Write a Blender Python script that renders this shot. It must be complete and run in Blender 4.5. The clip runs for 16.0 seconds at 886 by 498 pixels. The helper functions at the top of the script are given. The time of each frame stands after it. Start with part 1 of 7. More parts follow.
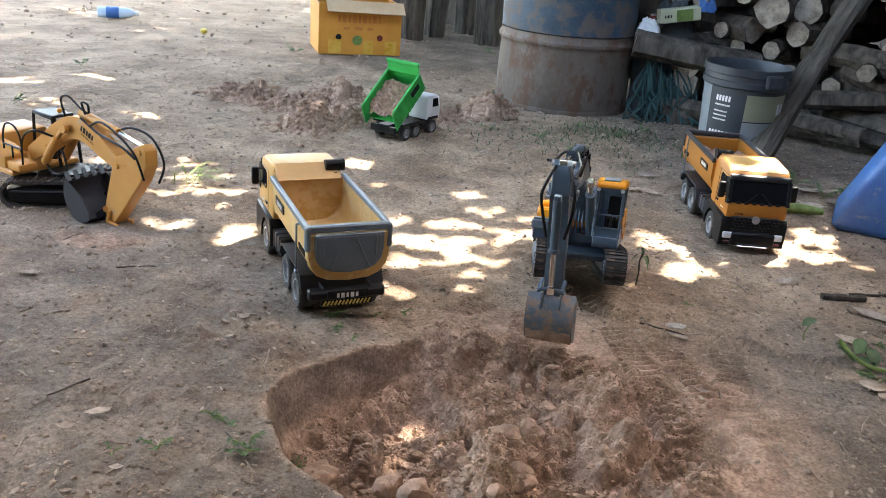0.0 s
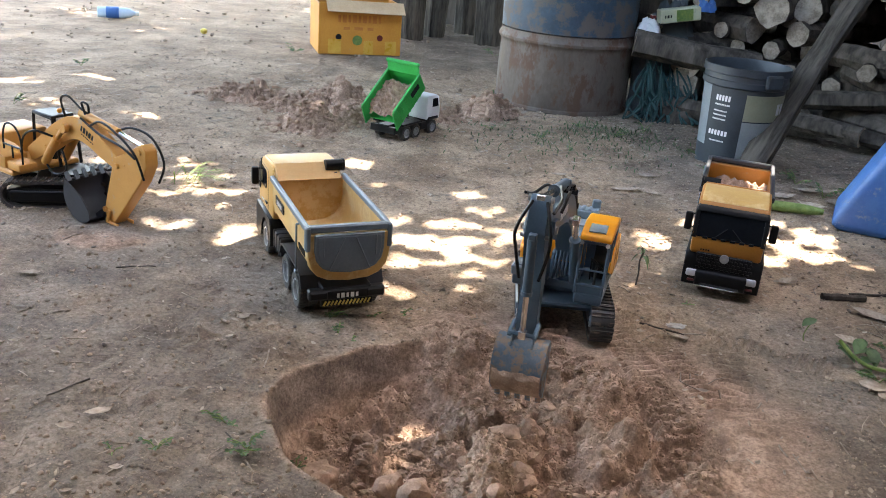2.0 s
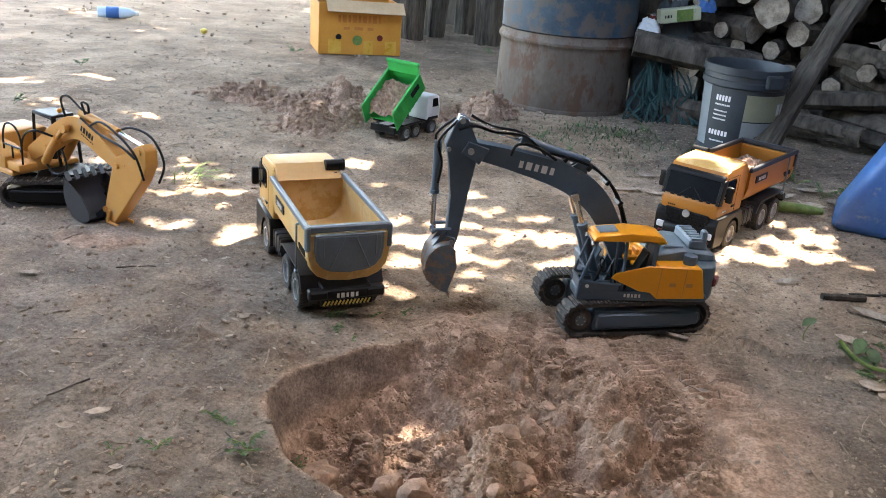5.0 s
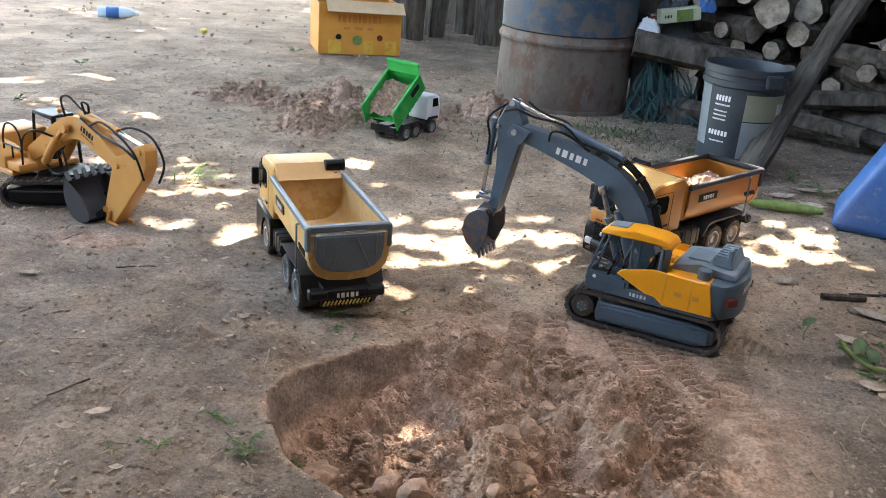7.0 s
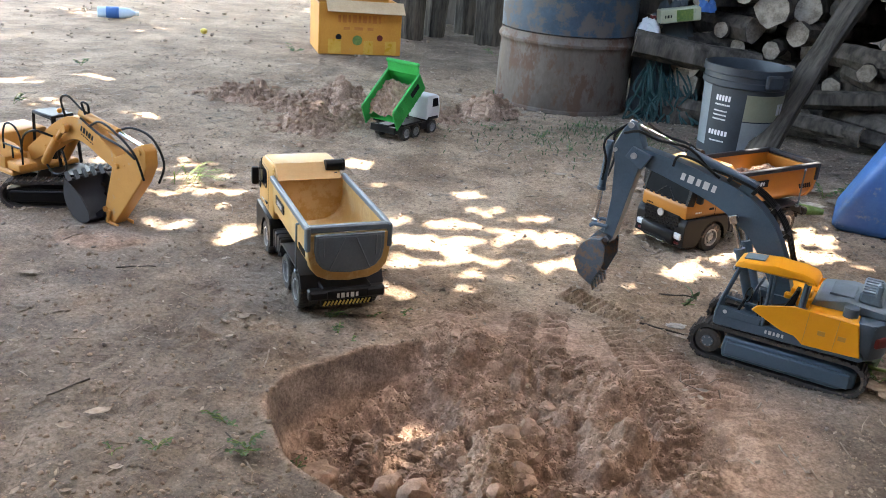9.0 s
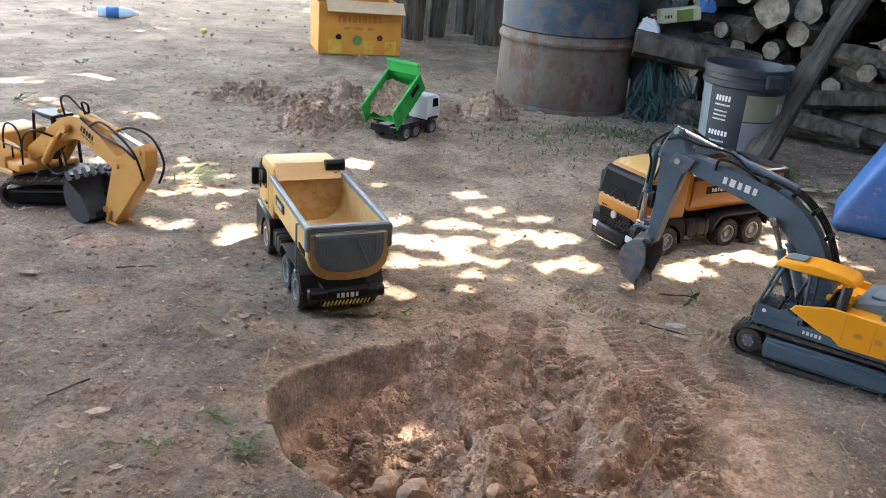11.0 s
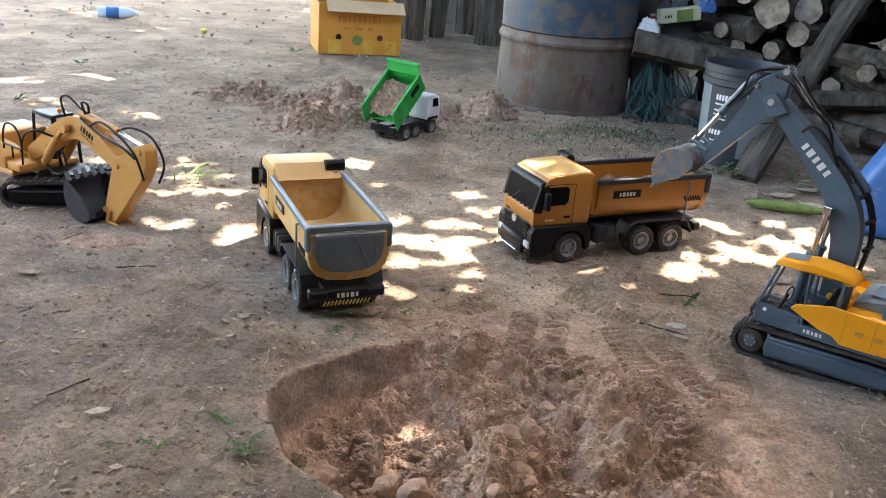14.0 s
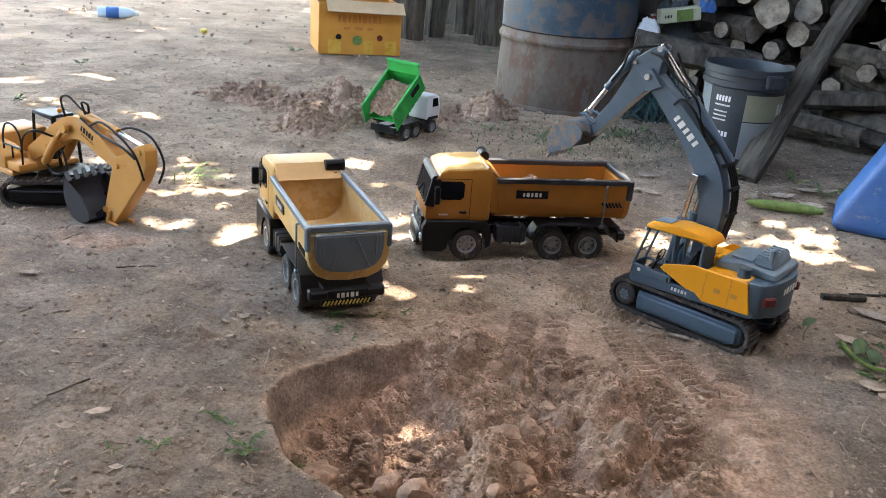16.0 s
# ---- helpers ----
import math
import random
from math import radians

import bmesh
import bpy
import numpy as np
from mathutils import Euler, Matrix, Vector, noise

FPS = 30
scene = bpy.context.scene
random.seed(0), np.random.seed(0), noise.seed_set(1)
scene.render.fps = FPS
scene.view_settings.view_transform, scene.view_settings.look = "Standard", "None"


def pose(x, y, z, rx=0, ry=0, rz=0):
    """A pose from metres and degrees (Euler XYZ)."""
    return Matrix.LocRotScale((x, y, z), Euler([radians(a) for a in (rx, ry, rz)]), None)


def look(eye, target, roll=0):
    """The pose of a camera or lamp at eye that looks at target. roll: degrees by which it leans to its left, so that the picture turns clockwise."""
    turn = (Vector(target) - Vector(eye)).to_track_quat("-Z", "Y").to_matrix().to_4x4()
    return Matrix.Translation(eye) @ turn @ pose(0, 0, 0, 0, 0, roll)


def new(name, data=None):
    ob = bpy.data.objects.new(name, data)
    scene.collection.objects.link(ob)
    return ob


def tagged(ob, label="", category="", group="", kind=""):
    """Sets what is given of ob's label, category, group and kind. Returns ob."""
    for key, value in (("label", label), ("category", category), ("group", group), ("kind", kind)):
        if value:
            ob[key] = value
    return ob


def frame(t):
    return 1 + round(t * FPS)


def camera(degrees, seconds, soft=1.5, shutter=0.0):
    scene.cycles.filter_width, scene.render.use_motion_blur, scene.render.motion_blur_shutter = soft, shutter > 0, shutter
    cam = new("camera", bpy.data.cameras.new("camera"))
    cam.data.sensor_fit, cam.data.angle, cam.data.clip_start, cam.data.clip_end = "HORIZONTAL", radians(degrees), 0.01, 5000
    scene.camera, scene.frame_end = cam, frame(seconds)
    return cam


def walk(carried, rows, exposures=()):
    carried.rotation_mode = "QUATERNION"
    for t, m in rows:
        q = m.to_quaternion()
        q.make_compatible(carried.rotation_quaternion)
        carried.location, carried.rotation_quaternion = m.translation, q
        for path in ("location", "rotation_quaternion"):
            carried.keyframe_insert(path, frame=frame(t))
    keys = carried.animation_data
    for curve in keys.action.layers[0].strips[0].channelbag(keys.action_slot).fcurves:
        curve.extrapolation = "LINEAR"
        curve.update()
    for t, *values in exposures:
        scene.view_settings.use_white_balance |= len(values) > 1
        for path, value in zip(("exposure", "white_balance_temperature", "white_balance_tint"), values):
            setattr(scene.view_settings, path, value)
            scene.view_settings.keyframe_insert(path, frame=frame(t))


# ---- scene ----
SECONDS = 16.0
EYE = (0.0, 0.0, 0.79)
PITCH, ROLL = 21.417, 4.557
cam = camera(53.41, SECONDS, 0.95)
AIM = (0.0, math.cos(radians(PITCH)), 0.79 - math.sin(radians(PITCH)))
walk(cam, [(0.0, look(EYE, AIM, ROLL)), (SECONDS, look(EYE, AIM, ROLL))], [(0.0, 4.20, 7500, 9), (SECONDS, 4.20, 7500, 9)])

# ---- light: sky all round, one sun through the gaps of the tree overhead ----
SUN_UP, SUN_ROUND = 58.0, 40.0
TO_SUN = Vector((math.sin(radians(SUN_ROUND)) * math.cos(radians(SUN_UP)),
                 math.cos(radians(SUN_ROUND)) * math.cos(radians(SUN_UP)), math.sin(radians(SUN_UP))))
world = bpy.data.worlds.new("sky")
scene.world = world
world.use_nodes = True
wn = world.node_tree.nodes
sky = wn.new("ShaderNodeTexSky")
sky.sky_type = "NISHITA"
sky.sun_disc = False
sky.sun_elevation, sky.sun_rotation = radians(SUN_UP), radians(SUN_ROUND)
sky.dust_density = 3.0
wn["Background"].inputs["Strength"].default_value = 0.15
world.node_tree.links.new(sky.outputs[0], wn["Background"].inputs["Color"])
sun = new("sun", bpy.data.lights.new("sun", "SUN"))
sun.data.energy, sun.data.angle, sun.data.color = 2.7, radians(0.5), (1.0, 0.985, 0.965)
sun.matrix_world = look(TO_SUN * 10, (0, 0, 0))


# ---- materials ----
def surf(name, dark, light, rough=0.6, big=6.0, fine=90.0, bump=0.15, metal=0.0, wear=None, wear_at=0.6, spec=0.5, stretch=(1, 1, 1), coat=0.0, pieces=0.0):
    """Two colours mixed by broad noise, fine relief, and patches of wear or dust of a third colour."""
    m = bpy.data.materials.new(name)
    m.use_nodes = True
    nt = m.node_tree
    n, l = nt.nodes, nt.links
    bsdf = n["Principled BSDF"]
    co = n.new("ShaderNodeTexCoord")
    mp = n.new("ShaderNodeMapping")
    mp.inputs["Scale"].default_value = stretch
    l.new(co.outputs["Object"], mp.inputs["Vector"])

    def tex(scale, detail, rough_=0.6):
        t = n.new("ShaderNodeTexNoise")
        t.inputs["Scale"].default_value, t.inputs["Detail"].default_value, t.inputs["Roughness"].default_value = scale, detail, rough_
        l.new(mp.outputs["Vector"], t.inputs["Vector"])
        return t.outputs["Fac"]

    def ramp(src, lo, hi):
        r = n.new("ShaderNodeMapRange")
        r.inputs["From Min"].default_value, r.inputs["From Max"].default_value = lo, hi
        r.interpolation_type = "SMOOTHSTEP"
        l.new(src, r.inputs["Value"])
        return r.outputs["Result"]

    def mix(fac, a, b):
        x = n.new("ShaderNodeMix")
        x.data_type = "RGBA"
        l.new(fac, x.inputs["Factor"])
        for sock, v in ((x.inputs["A"], a), (x.inputs["B"], b)):
            if isinstance(v, tuple):
                sock.default_value = (*v, 1)
            else:
                l.new(v, sock)
        return x.outputs["Result"]

    broad, small = tex(big, 4), tex(fine, 5)
    add = n.new("ShaderNodeMath")
    add.operation = "MULTIPLY_ADD"
    l.new(small, add.inputs[0])
    add.inputs[1].default_value = 0.45
    l.new(broad, add.inputs[2])
    fac = ramp(add.outputs[0], 0.45, 1.0)
    colour = mix(fac, dark, light)
    if pieces:
        oi, gi = n.new("ShaderNodeObjectInfo"), n.new("ShaderNodeNewGeometry")
        sm = n.new("ShaderNodeMath")
        sm.operation = "ADD"
        l.new(oi.outputs["Random"], sm.inputs[0])
        l.new(gi.outputs["Random Per Island"], sm.inputs[1])
        hsv = n.new("ShaderNodeHueSaturation")
        r = n.new("ShaderNodeMapRange")
        r.inputs["From Max"].default_value = 2.0
        r.inputs["To Min"].default_value, r.inputs["To Max"].default_value = 1 - pieces, 1 + pieces
        l.new(sm.outputs[0], r.inputs["Value"])
        l.new(r.outputs["Result"], hsv.inputs["Value"])
        l.new(colour, hsv.inputs["Color"])
        colour = hsv.outputs["Color"]
    rg = n.new("ShaderNodeMapRange")
    rg.inputs["To Min"].default_value, rg.inputs["To Max"].default_value = max(rough - 0.12, 0.03), min(rough + 0.12, 1)
    l.new(broad, rg.inputs["Value"])
    rsock = rg.outputs["Result"]
    if wear:
        wf = ramp(tex(big * 2.7, 6, 0.7), wear_at, wear_at + 0.12)
        colour = mix(wf, colour, wear)
        rm = n.new("ShaderNodeMix")
        l.new(wf, rm.inputs["Factor"])
        l.new(rsock, rm.inputs["A"])
        rm.inputs["B"].default_value = 0.9
        rsock = rm.outputs["Result"]
    l.new(colour, bsdf.inputs["Base Color"])
    l.new(rsock, bsdf.inputs["Roughness"])
    bsdf.inputs["Metallic"].default_value = metal
    bsdf.inputs["Specular IOR Level"].default_value = spec
    bsdf.inputs["Coat Weight"].default_value = coat
    if bump:
        b = n.new("ShaderNodeBump")
        b.inputs["Strength"].default_value, b.inputs["Distance"].default_value = bump, 0.4 / fine
        l.new(small, b.inputs["Height"])
        l.new(b.outputs["Normal"], bsdf.inputs["Normal"])
    return m


DUST = (0.30, 0.22, 0.16)
M = dict(
    yellow=surf("toy_yellow", (0.56, 0.29, 0.07), (0.65, 0.36, 0.105), 0.42, 8, 240, 0.04, wear=(0.52, 0.33, 0.16), wear_at=0.62),
    rust=surf("toy_deep_orange", (0.36, 0.135, 0.016), (0.45, 0.175, 0.024), 0.42, 8, 240, 0.04, wear=(0.36, 0.2, 0.09), wear_at=0.62),
    # dust, plus a paler tone that stands for light from above
    dusty=surf("dusty_lit_toy_yellow", (0.50, 0.285, 0.08), (0.59, 0.355, 0.115), 0.5, 7, 200, 0.08, wear=(0.62, 0.42, 0.2), wear_at=0.47),
    orange=surf("toy_orange_yellow", (0.82, 0.31, 0.010), (0.88, 0.36, 0.016), 0.38, 8, 240, 0.03, wear=(0.62, 0.37, 0.14), wear_at=0.68),
    sand=surf("old_toy_yellow", (0.54, 0.235, 0.045), (0.61, 0.285, 0.062), 0.5, 8, 240, 0.05, wear=(0.50, 0.33, 0.2), wear_at=0.6),
    slate=surf("slate_plastic", (0.046, 0.078, 0.110), (0.074, 0.114, 0.155), 0.42, 9, 260, 0.04, wear=(0.2, 0.17, 0.15), wear_at=0.66),
    grey=surf("grey_plastic", (0.085, 0.112, 0.132), (0.13, 0.162, 0.188), 0.45, 9, 260, 0.04, wear=DUST, wear_at=0.71),
    pale=surf("pale_grey_hood", (0.125, 0.17, 0.205), (0.195, 0.25, 0.29), 0.45, 14, 260, 0.04, wear=DUST, wear_at=0.66),
    black=surf("black_plastic", (0.006, 0.006, 0.007), (0.013, 0.0125, 0.0125), 0.42, 10, 260, 0.05, spec=0.16, wear=(0.07, 0.06, 0.052), wear_at=0.70),
    rubber=surf("dusty_rubber", (0.02, 0.018, 0.017), (0.05, 0.042, 0.036), 0.8, 18, 300, 0.15, wear=(0.17, 0.125, 0.095), wear_at=0.55),
    track=surf("dusty_track", (0.03, 0.028, 0.028), (0.065, 0.055, 0.05), 0.7, 18, 300, 0.15, wear=(0.22, 0.165, 0.125), wear_at=0.54),
    charcoal=surf("charcoal_plastic", (0.022, 0.023, 0.026), (0.038, 0.039, 0.047), 0.45, 10, 260, 0.05, spec=0.25, wear=(0.11, 0.09, 0.075), wear_at=0.66),
    paper=surf("soiled_paper", (0.36, 0.33, 0.30), (0.52, 0.49, 0.45), 0.8, 40, 200, 0.2),
    rim=surf("grey_rim", (0.27, 0.27, 0.275), (0.42, 0.42, 0.42), 0.38, 14, 200, 0.05, 0.3, wear=DUST, wear_at=0.6),
    chrome=surf("chrome", (0.62, 0.62, 0.62), (0.75, 0.75, 0.75), 0.22, 12, 200, 0.02, 1.0),
    glass=surf("dark_glass", (0.005, 0.006, 0.008), (0.010, 0.011, 0.013), 0.12, 12, 120, 0.0, spec=0.015, wear=(0.03, 0.035, 0.03), wear_at=0.72),
    white=surf("white_plastic", (0.66, 0.67, 0.67), (0.78, 0.78, 0.77), 0.5, 12, 200, 0.03, wear=(0.5, 0.42, 0.35), wear_at=0.68),
    print=surf("white_print", (0.66, 0.66, 0.65), (0.75, 0.75, 0.74), 0.6, 30, 300, 0.0, wear=(0.4, 0.38, 0.36), wear_at=0.66),
    green=surf("green_plastic", (0.01, 0.30, 0.05), (0.02, 0.42, 0.08), 0.38, 10, 200, 0.03, wear=(0.2, 0.24, 0.1), wear_at=0.72),
    red=surf("red_plastic", (0.10, 0.010, 0.010), (0.16, 0.016, 0.014), 0.35, 10, 200, 0.02),
    lamp=surf("lamp_glass", (0.55, 0.56, 0.58), (0.7, 0.71, 0.72), 0.15, 40, 300, 0.05),
    steel=surf("worn_bucket_steel", (0.075, 0.10, 0.125), (0.125, 0.155, 0.185), 0.42, 20, 220, 0.15, 0.1, wear=(0.25, 0.175, 0.13), wear_at=0.47),
    soil=surf("loose_soil", (0.225, 0.145, 0.104), (0.45, 0.31, 0.228), 0.95, 30, 300, 0.9, spec=0.15, pieces=0.12),
    soil_dry=surf("dry_soil", (0.21, 0.155, 0.115), (0.37, 0.285, 0.22), 0.95, 10, 90, 0.6, spec=0.15, pieces=0.35),
    stone=surf("pebble", (0.15, 0.12, 0.10), (0.33, 0.28, 0.235), 0.9, 12, 90, 0.4, spec=0.2, pieces=0.4),
    leaf_dry=surf("dry_leaf", (0.20, 0.145, 0.105), (0.44, 0.37, 0.30), 0.85, 30, 150, 0.3, spec=0.2, pieces=0.45),
    leaf=surf("green_leaf", (0.04, 0.075, 0.026), (0.085, 0.145, 0.05), 0.55, 40, 200, 0.2, spec=0.4, pieces=0.35),
    canopy=surf("tree_leaf", (0.03, 0.07, 0.015), (0.06, 0.12, 0.03), 0.6, 4, 40, 0.1, spec=0.3, pieces=0.3),
    bark=surf("bark", (0.025, 0.021, 0.018), (0.13, 0.11, 0.092), 0.95, 14, 60, 1.0, spec=0.15, stretch=(1, 1, 0.25), pieces=0.3),
    cut=surf("cut_wood", (0.13, 0.105, 0.08), (0.36, 0.30, 0.24), 0.9, 26, 120, 0.5, spec=0.15, pieces=0.35),
    plank=surf("weathered_plank", (0.018, 0.015, 0.012), (0.105, 0.09, 0.074), 0.9, 34, 120, 1.0, spec=0.15, stretch=(1, 1, 0.12)),
    drum=surf("drum_steel", (0.080, 0.060, 0.046), (0.150, 0.118, 0.094), 0.6, 5, 70, 0.15, 0.1, wear=(0.115, 0.066, 0.045), wear_at=0.48, stretch=(1, 1, 0.55)),
    drum_blue=surf("drum_blue_paint", (0.022, 0.04, 0.06), (0.04, 0.08, 0.12), 0.5, 6, 70, 0.15, 0.1, wear=(0.115, 0.10, 0.088), wear_at=0.44),
    card=surf("printed_cardboard", (0.46, 0.185, 0.020), (0.57, 0.255, 0.038), 0.55, 7, 120, 0.12, wear=(0.46, 0.28, 0.12), wear_at=0.62),
    card_in=surf("plain_cardboard", (0.46, 0.31, 0.18), (0.6, 0.43, 0.27), 0.8, 7, 120, 0.12),
    ink=surf("brown_print", (0.36, 0.12, 0.02), (0.46, 0.17, 0.03), 0.6, 30, 200, 0.0),
    ink_green=surf("green_print", (0.06, 0.13, 0.03), (0.16, 0.22, 0.05), 0.6, 60, 200, 0.0),
    tape_clear=surf("clear_tape", (0.50, 0.27, 0.03), (0.60, 0.36, 0.07), 0.3, 20, 200, 0.05),
    tape=surf("yellow_tape", (0.68, 0.50, 0.09), (0.76, 0.58, 0.14), 0.35, 20, 200, 0.05),
    pail=surf("charcoal_pail", (0.018, 0.025, 0.032), (0.035, 0.046, 0.056), 0.5, 8, 160, 0.06, wear=(0.12, 0.115, 0.11), wear_at=0.64),
    label=surf("faded_label", (0.30, 0.34, 0.36), (0.42, 0.46, 0.47), 0.55, 9, 160, 0.05, wear=(0.18, 0.2, 0.21), wear_at=0.62),
    label_y=surf("faded_yellow_label", (0.34, 0.35, 0.24), (0.44, 0.44, 0.30), 0.55, 9, 160, 0.05, wear=(0.2, 0.2, 0.17), wear_at=0.6),
    blue=surf("blue_plastic", (0.022, 0.10, 0.30), (0.04, 0.145, 0.38), 0.5, 9, 90, 0.15, wear=(0.16, 0.22, 0.30), wear_at=0.56),
    pet=surf("clear_bottle", (0.42, 0.55, 0.68), (0.55, 0.66, 0.76), 0.15, 30, 100, 0.1),
    teal=surf("teal_netting", (0.008, 0.033, 0.034), (0.018, 0.062, 0.06), 0.75, 20, 120, 0.4),
    tarp=surf("dark_tarp", (0.02, 0.026, 0.03), (0.05, 0.06, 0.065), 0.55, 8, 90, 0.3),
    wall=surf("dark_boards", (0.05, 0.042, 0.036), (0.12, 0.10, 0.085), 0.95, 7, 60, 0.5, stretch=(1, 1, 0.2)),
    stem=surf("green_stem", (0.10, 0.16, 0.03), (0.2, 0.27, 0.07), 0.6, 40, 160, 0.1),
)


# ---- mesh helpers ----
def box(bm, c, s, bev=0.0, m=None, seg=1):
    got = bmesh.ops.create_cube(bm, size=1.0)["verts"]
    bmesh.ops.scale(bm, vec=s, verts=got)
    if bev:
        edges = list({e for v in got for e in v.link_edges})
        got = list({v for f in bmesh.ops.bevel(bm, geom=edges, offset=bev, segments=seg, affect="EDGES", profile=0.5)["faces"] for v in f.verts}
                   | {v for v in got if v.is_valid})
    if m is not None:
        bmesh.ops.transform(bm, matrix=m, verts=got)
    bmesh.ops.translate(bm, vec=c, verts=got)
    return got


def prism(bm, outline, a, b, bev=0.0, plane="xz", seg=1):
    """An outline in a plane, drawn out along the third axis from a to b."""
    put = {"xz": lambda p, d: (p[0], d, p[1]), "xy": lambda p, d: (p[0], p[1], d), "yz": lambda p, d: (d, p[0], p[1])}[plane]
    lo = [bm.verts.new(put(p, a)) for p in outline]
    hi = [bm.verts.new(put(p, b)) for p in outline]
    k = len(outline)
    bm.faces.new(lo)
    bm.faces.new(hi[::-1])
    for i in range(k):
        bm.faces.new((lo[i], hi[i], hi[(i + 1) % k], lo[(i + 1) % k]))
    if bev:
        edges = list({e for v in lo + hi for e in v.link_edges})
        bmesh.ops.bevel(bm, geom=edges, offset=bev, segments=seg, affect="EDGES", profile=0.5)


def rod(bm, p, q, r, r2=None, n=10):
    p, q = Vector(p), Vector(q)
    d = q - p
    m = Matrix.Translation((p + q) / 2) @ d.to_track_quat("Z", "Y").to_matrix().to_4x4()
    bmesh.ops.create_cone(bm, cap_ends=True, segments=n, radius1=r, radius2=r if r2 is None else r2, depth=d.length, matrix=m)


def tube(bm, pts, r, n=6, close=True):
    """A round cable or stem through points; r may be one radius or one per point."""
    pts = [Vector(p) for p in pts]
    rs = r if isinstance(r, (list, tuple)) else [r] * len(pts)
    rings, side = [], None
    for i, p in enumerate(pts):
        d = (pts[min(i + 1, len(pts) - 1)] - pts[max(i - 1, 0)]).normalized()
        side = d.orthogonal().normalized() if side is None else (side - d * side.dot(d)).normalized()
        up = d.cross(side)
        rings.append([bm.verts.new(p + (side * math.cos(k * 2 * math.pi / n) + up * math.sin(k * 2 * math.pi / n)) * rs[i]) for k in range(n)])
    for a, b in zip(rings, rings[1:]):
        for k in range(n):
            bm.faces.new((a[k], a[(k + 1) % n], b[(k + 1) % n], b[k]))
    if close:
        bm.faces.new(rings[0][::-1])
        bm.faces.new(rings[-1])


def lathe(bm, prof, n=48, axis="z", close=False, caps=True):
    """Turns a profile of (radius, height) round an axis."""
    rings = []
    for r, h in prof:
        ring = []
        for k in range(n):
            a = k * 2 * math.pi / n
            u, v = r * math.cos(a), r * math.sin(a)
            ring.append(bm.verts.new((u, v, h) if axis == "z" else (u, h, v)))
        rings.append(ring)
    for a, b in zip(rings, rings[1:]):
        for k in range(n):
            bm.faces.new((a[k], a[(k + 1) % n], b[(k + 1) % n], b[k]))
    if close:
        for a, b in zip([rings[-1]], [rings[0]]):
            for k in range(n):
                bm.faces.new((a[k], a[(k + 1) % n], b[(k + 1) % n], b[k]))
    elif caps:
        bm.faces.new(rings[0][::-1])
        bm.faces.new(rings[-1])


def curve2(pts, n=6):
    """A smooth line through points."""
    out = []
    for i in range(len(pts) - 1):
        p = [Vector(pts[max(0, min(len(pts) - 1, i + k))]) for k in (-1, 0, 1, 2)]
        for k in range(n):
            t = k / n
            out.append(0.5 * (2 * p[1] + (p[2] - p[0]) * t + (2 * p[0] - 5 * p[1] + 4 * p[2] - p[3]) * t * t + (3 * p[1] - p[0] - 3 * p[2] + p[3]) * t ** 3))
    return out + [Vector(pts[-1])]


def mesh_of(name, bm, material):
    bmesh.ops.recalc_face_normals(bm, faces=bm.faces)
    for f in bm.faces:
        f.smooth = True
    for e in bm.edges:
        if len(e.link_faces) == 2 and e.calc_face_angle(0) > 0.6:
            e.smooth = False
    me = bpy.data.meshes.new(name)
    bm.to_mesh(me)
    bm.free()
    me.materials.append(material)
    return me


def part(name, bm, material, parent=None, label="", at=None):
    ob = new(name, mesh_of(name, bm, M[material] if isinstance(material, str) else material))
    if parent:
        ob.parent = parent
    if at is not None:
        ob.matrix_basis = at
    return tagged(ob, label)


def B():
    return bmesh.new()


def bars(bm, o, u, n, v, count, w, h, thick=0.0008):
    """A row of plain upright bars: o centre, u along the row, n outwards, v up."""
    o, u, n, v = Vector(o), Vector(u).normalized(), Vector(n).normalized(), Vector(v).normalized()
    m = Matrix((u, n, v)).transposed()
    step = w / count
    for k in range(count):
        box(bm, o + u * ((k - (count - 1) / 2) * step), (step * (0.72 if k % 2 else 0.5), thick, h * (1.0 if k % 2 else 0.92)), 0, m.to_4x4())


# ---- ground ----
def hashed(i, j, seed):
    x = (i.astype(np.int64) * 374761393 + j.astype(np.int64) * 668265263 + seed * 1274126177) & 0xFFFFFFFF
    x = ((x ^ (x >> 13)) * 1274126177) & 0xFFFFFFFF
    return ((x ^ (x >> 16)) & 0xFFFF) / 65535.0


def vnoise(x, y, size, seed=0):
    """Smooth noise, 0 to 1, with features of that size in metres."""
    x, y = np.asarray(x, float) / size, np.asarray(y, float) / size
    i, j = np.floor(x), np.floor(y)
    u, v = x - i, y - j
    u, v = u * u * (3 - 2 * u), v * v * (3 - 2 * v)
    a, b, c, d = (hashed(i + p, j + q, seed) for p, q in ((0, 0), (1, 0), (0, 1), (1, 1)))
    return (a * (1 - u) + b * u) * (1 - v) + (c * (1 - u) + d * u) * v


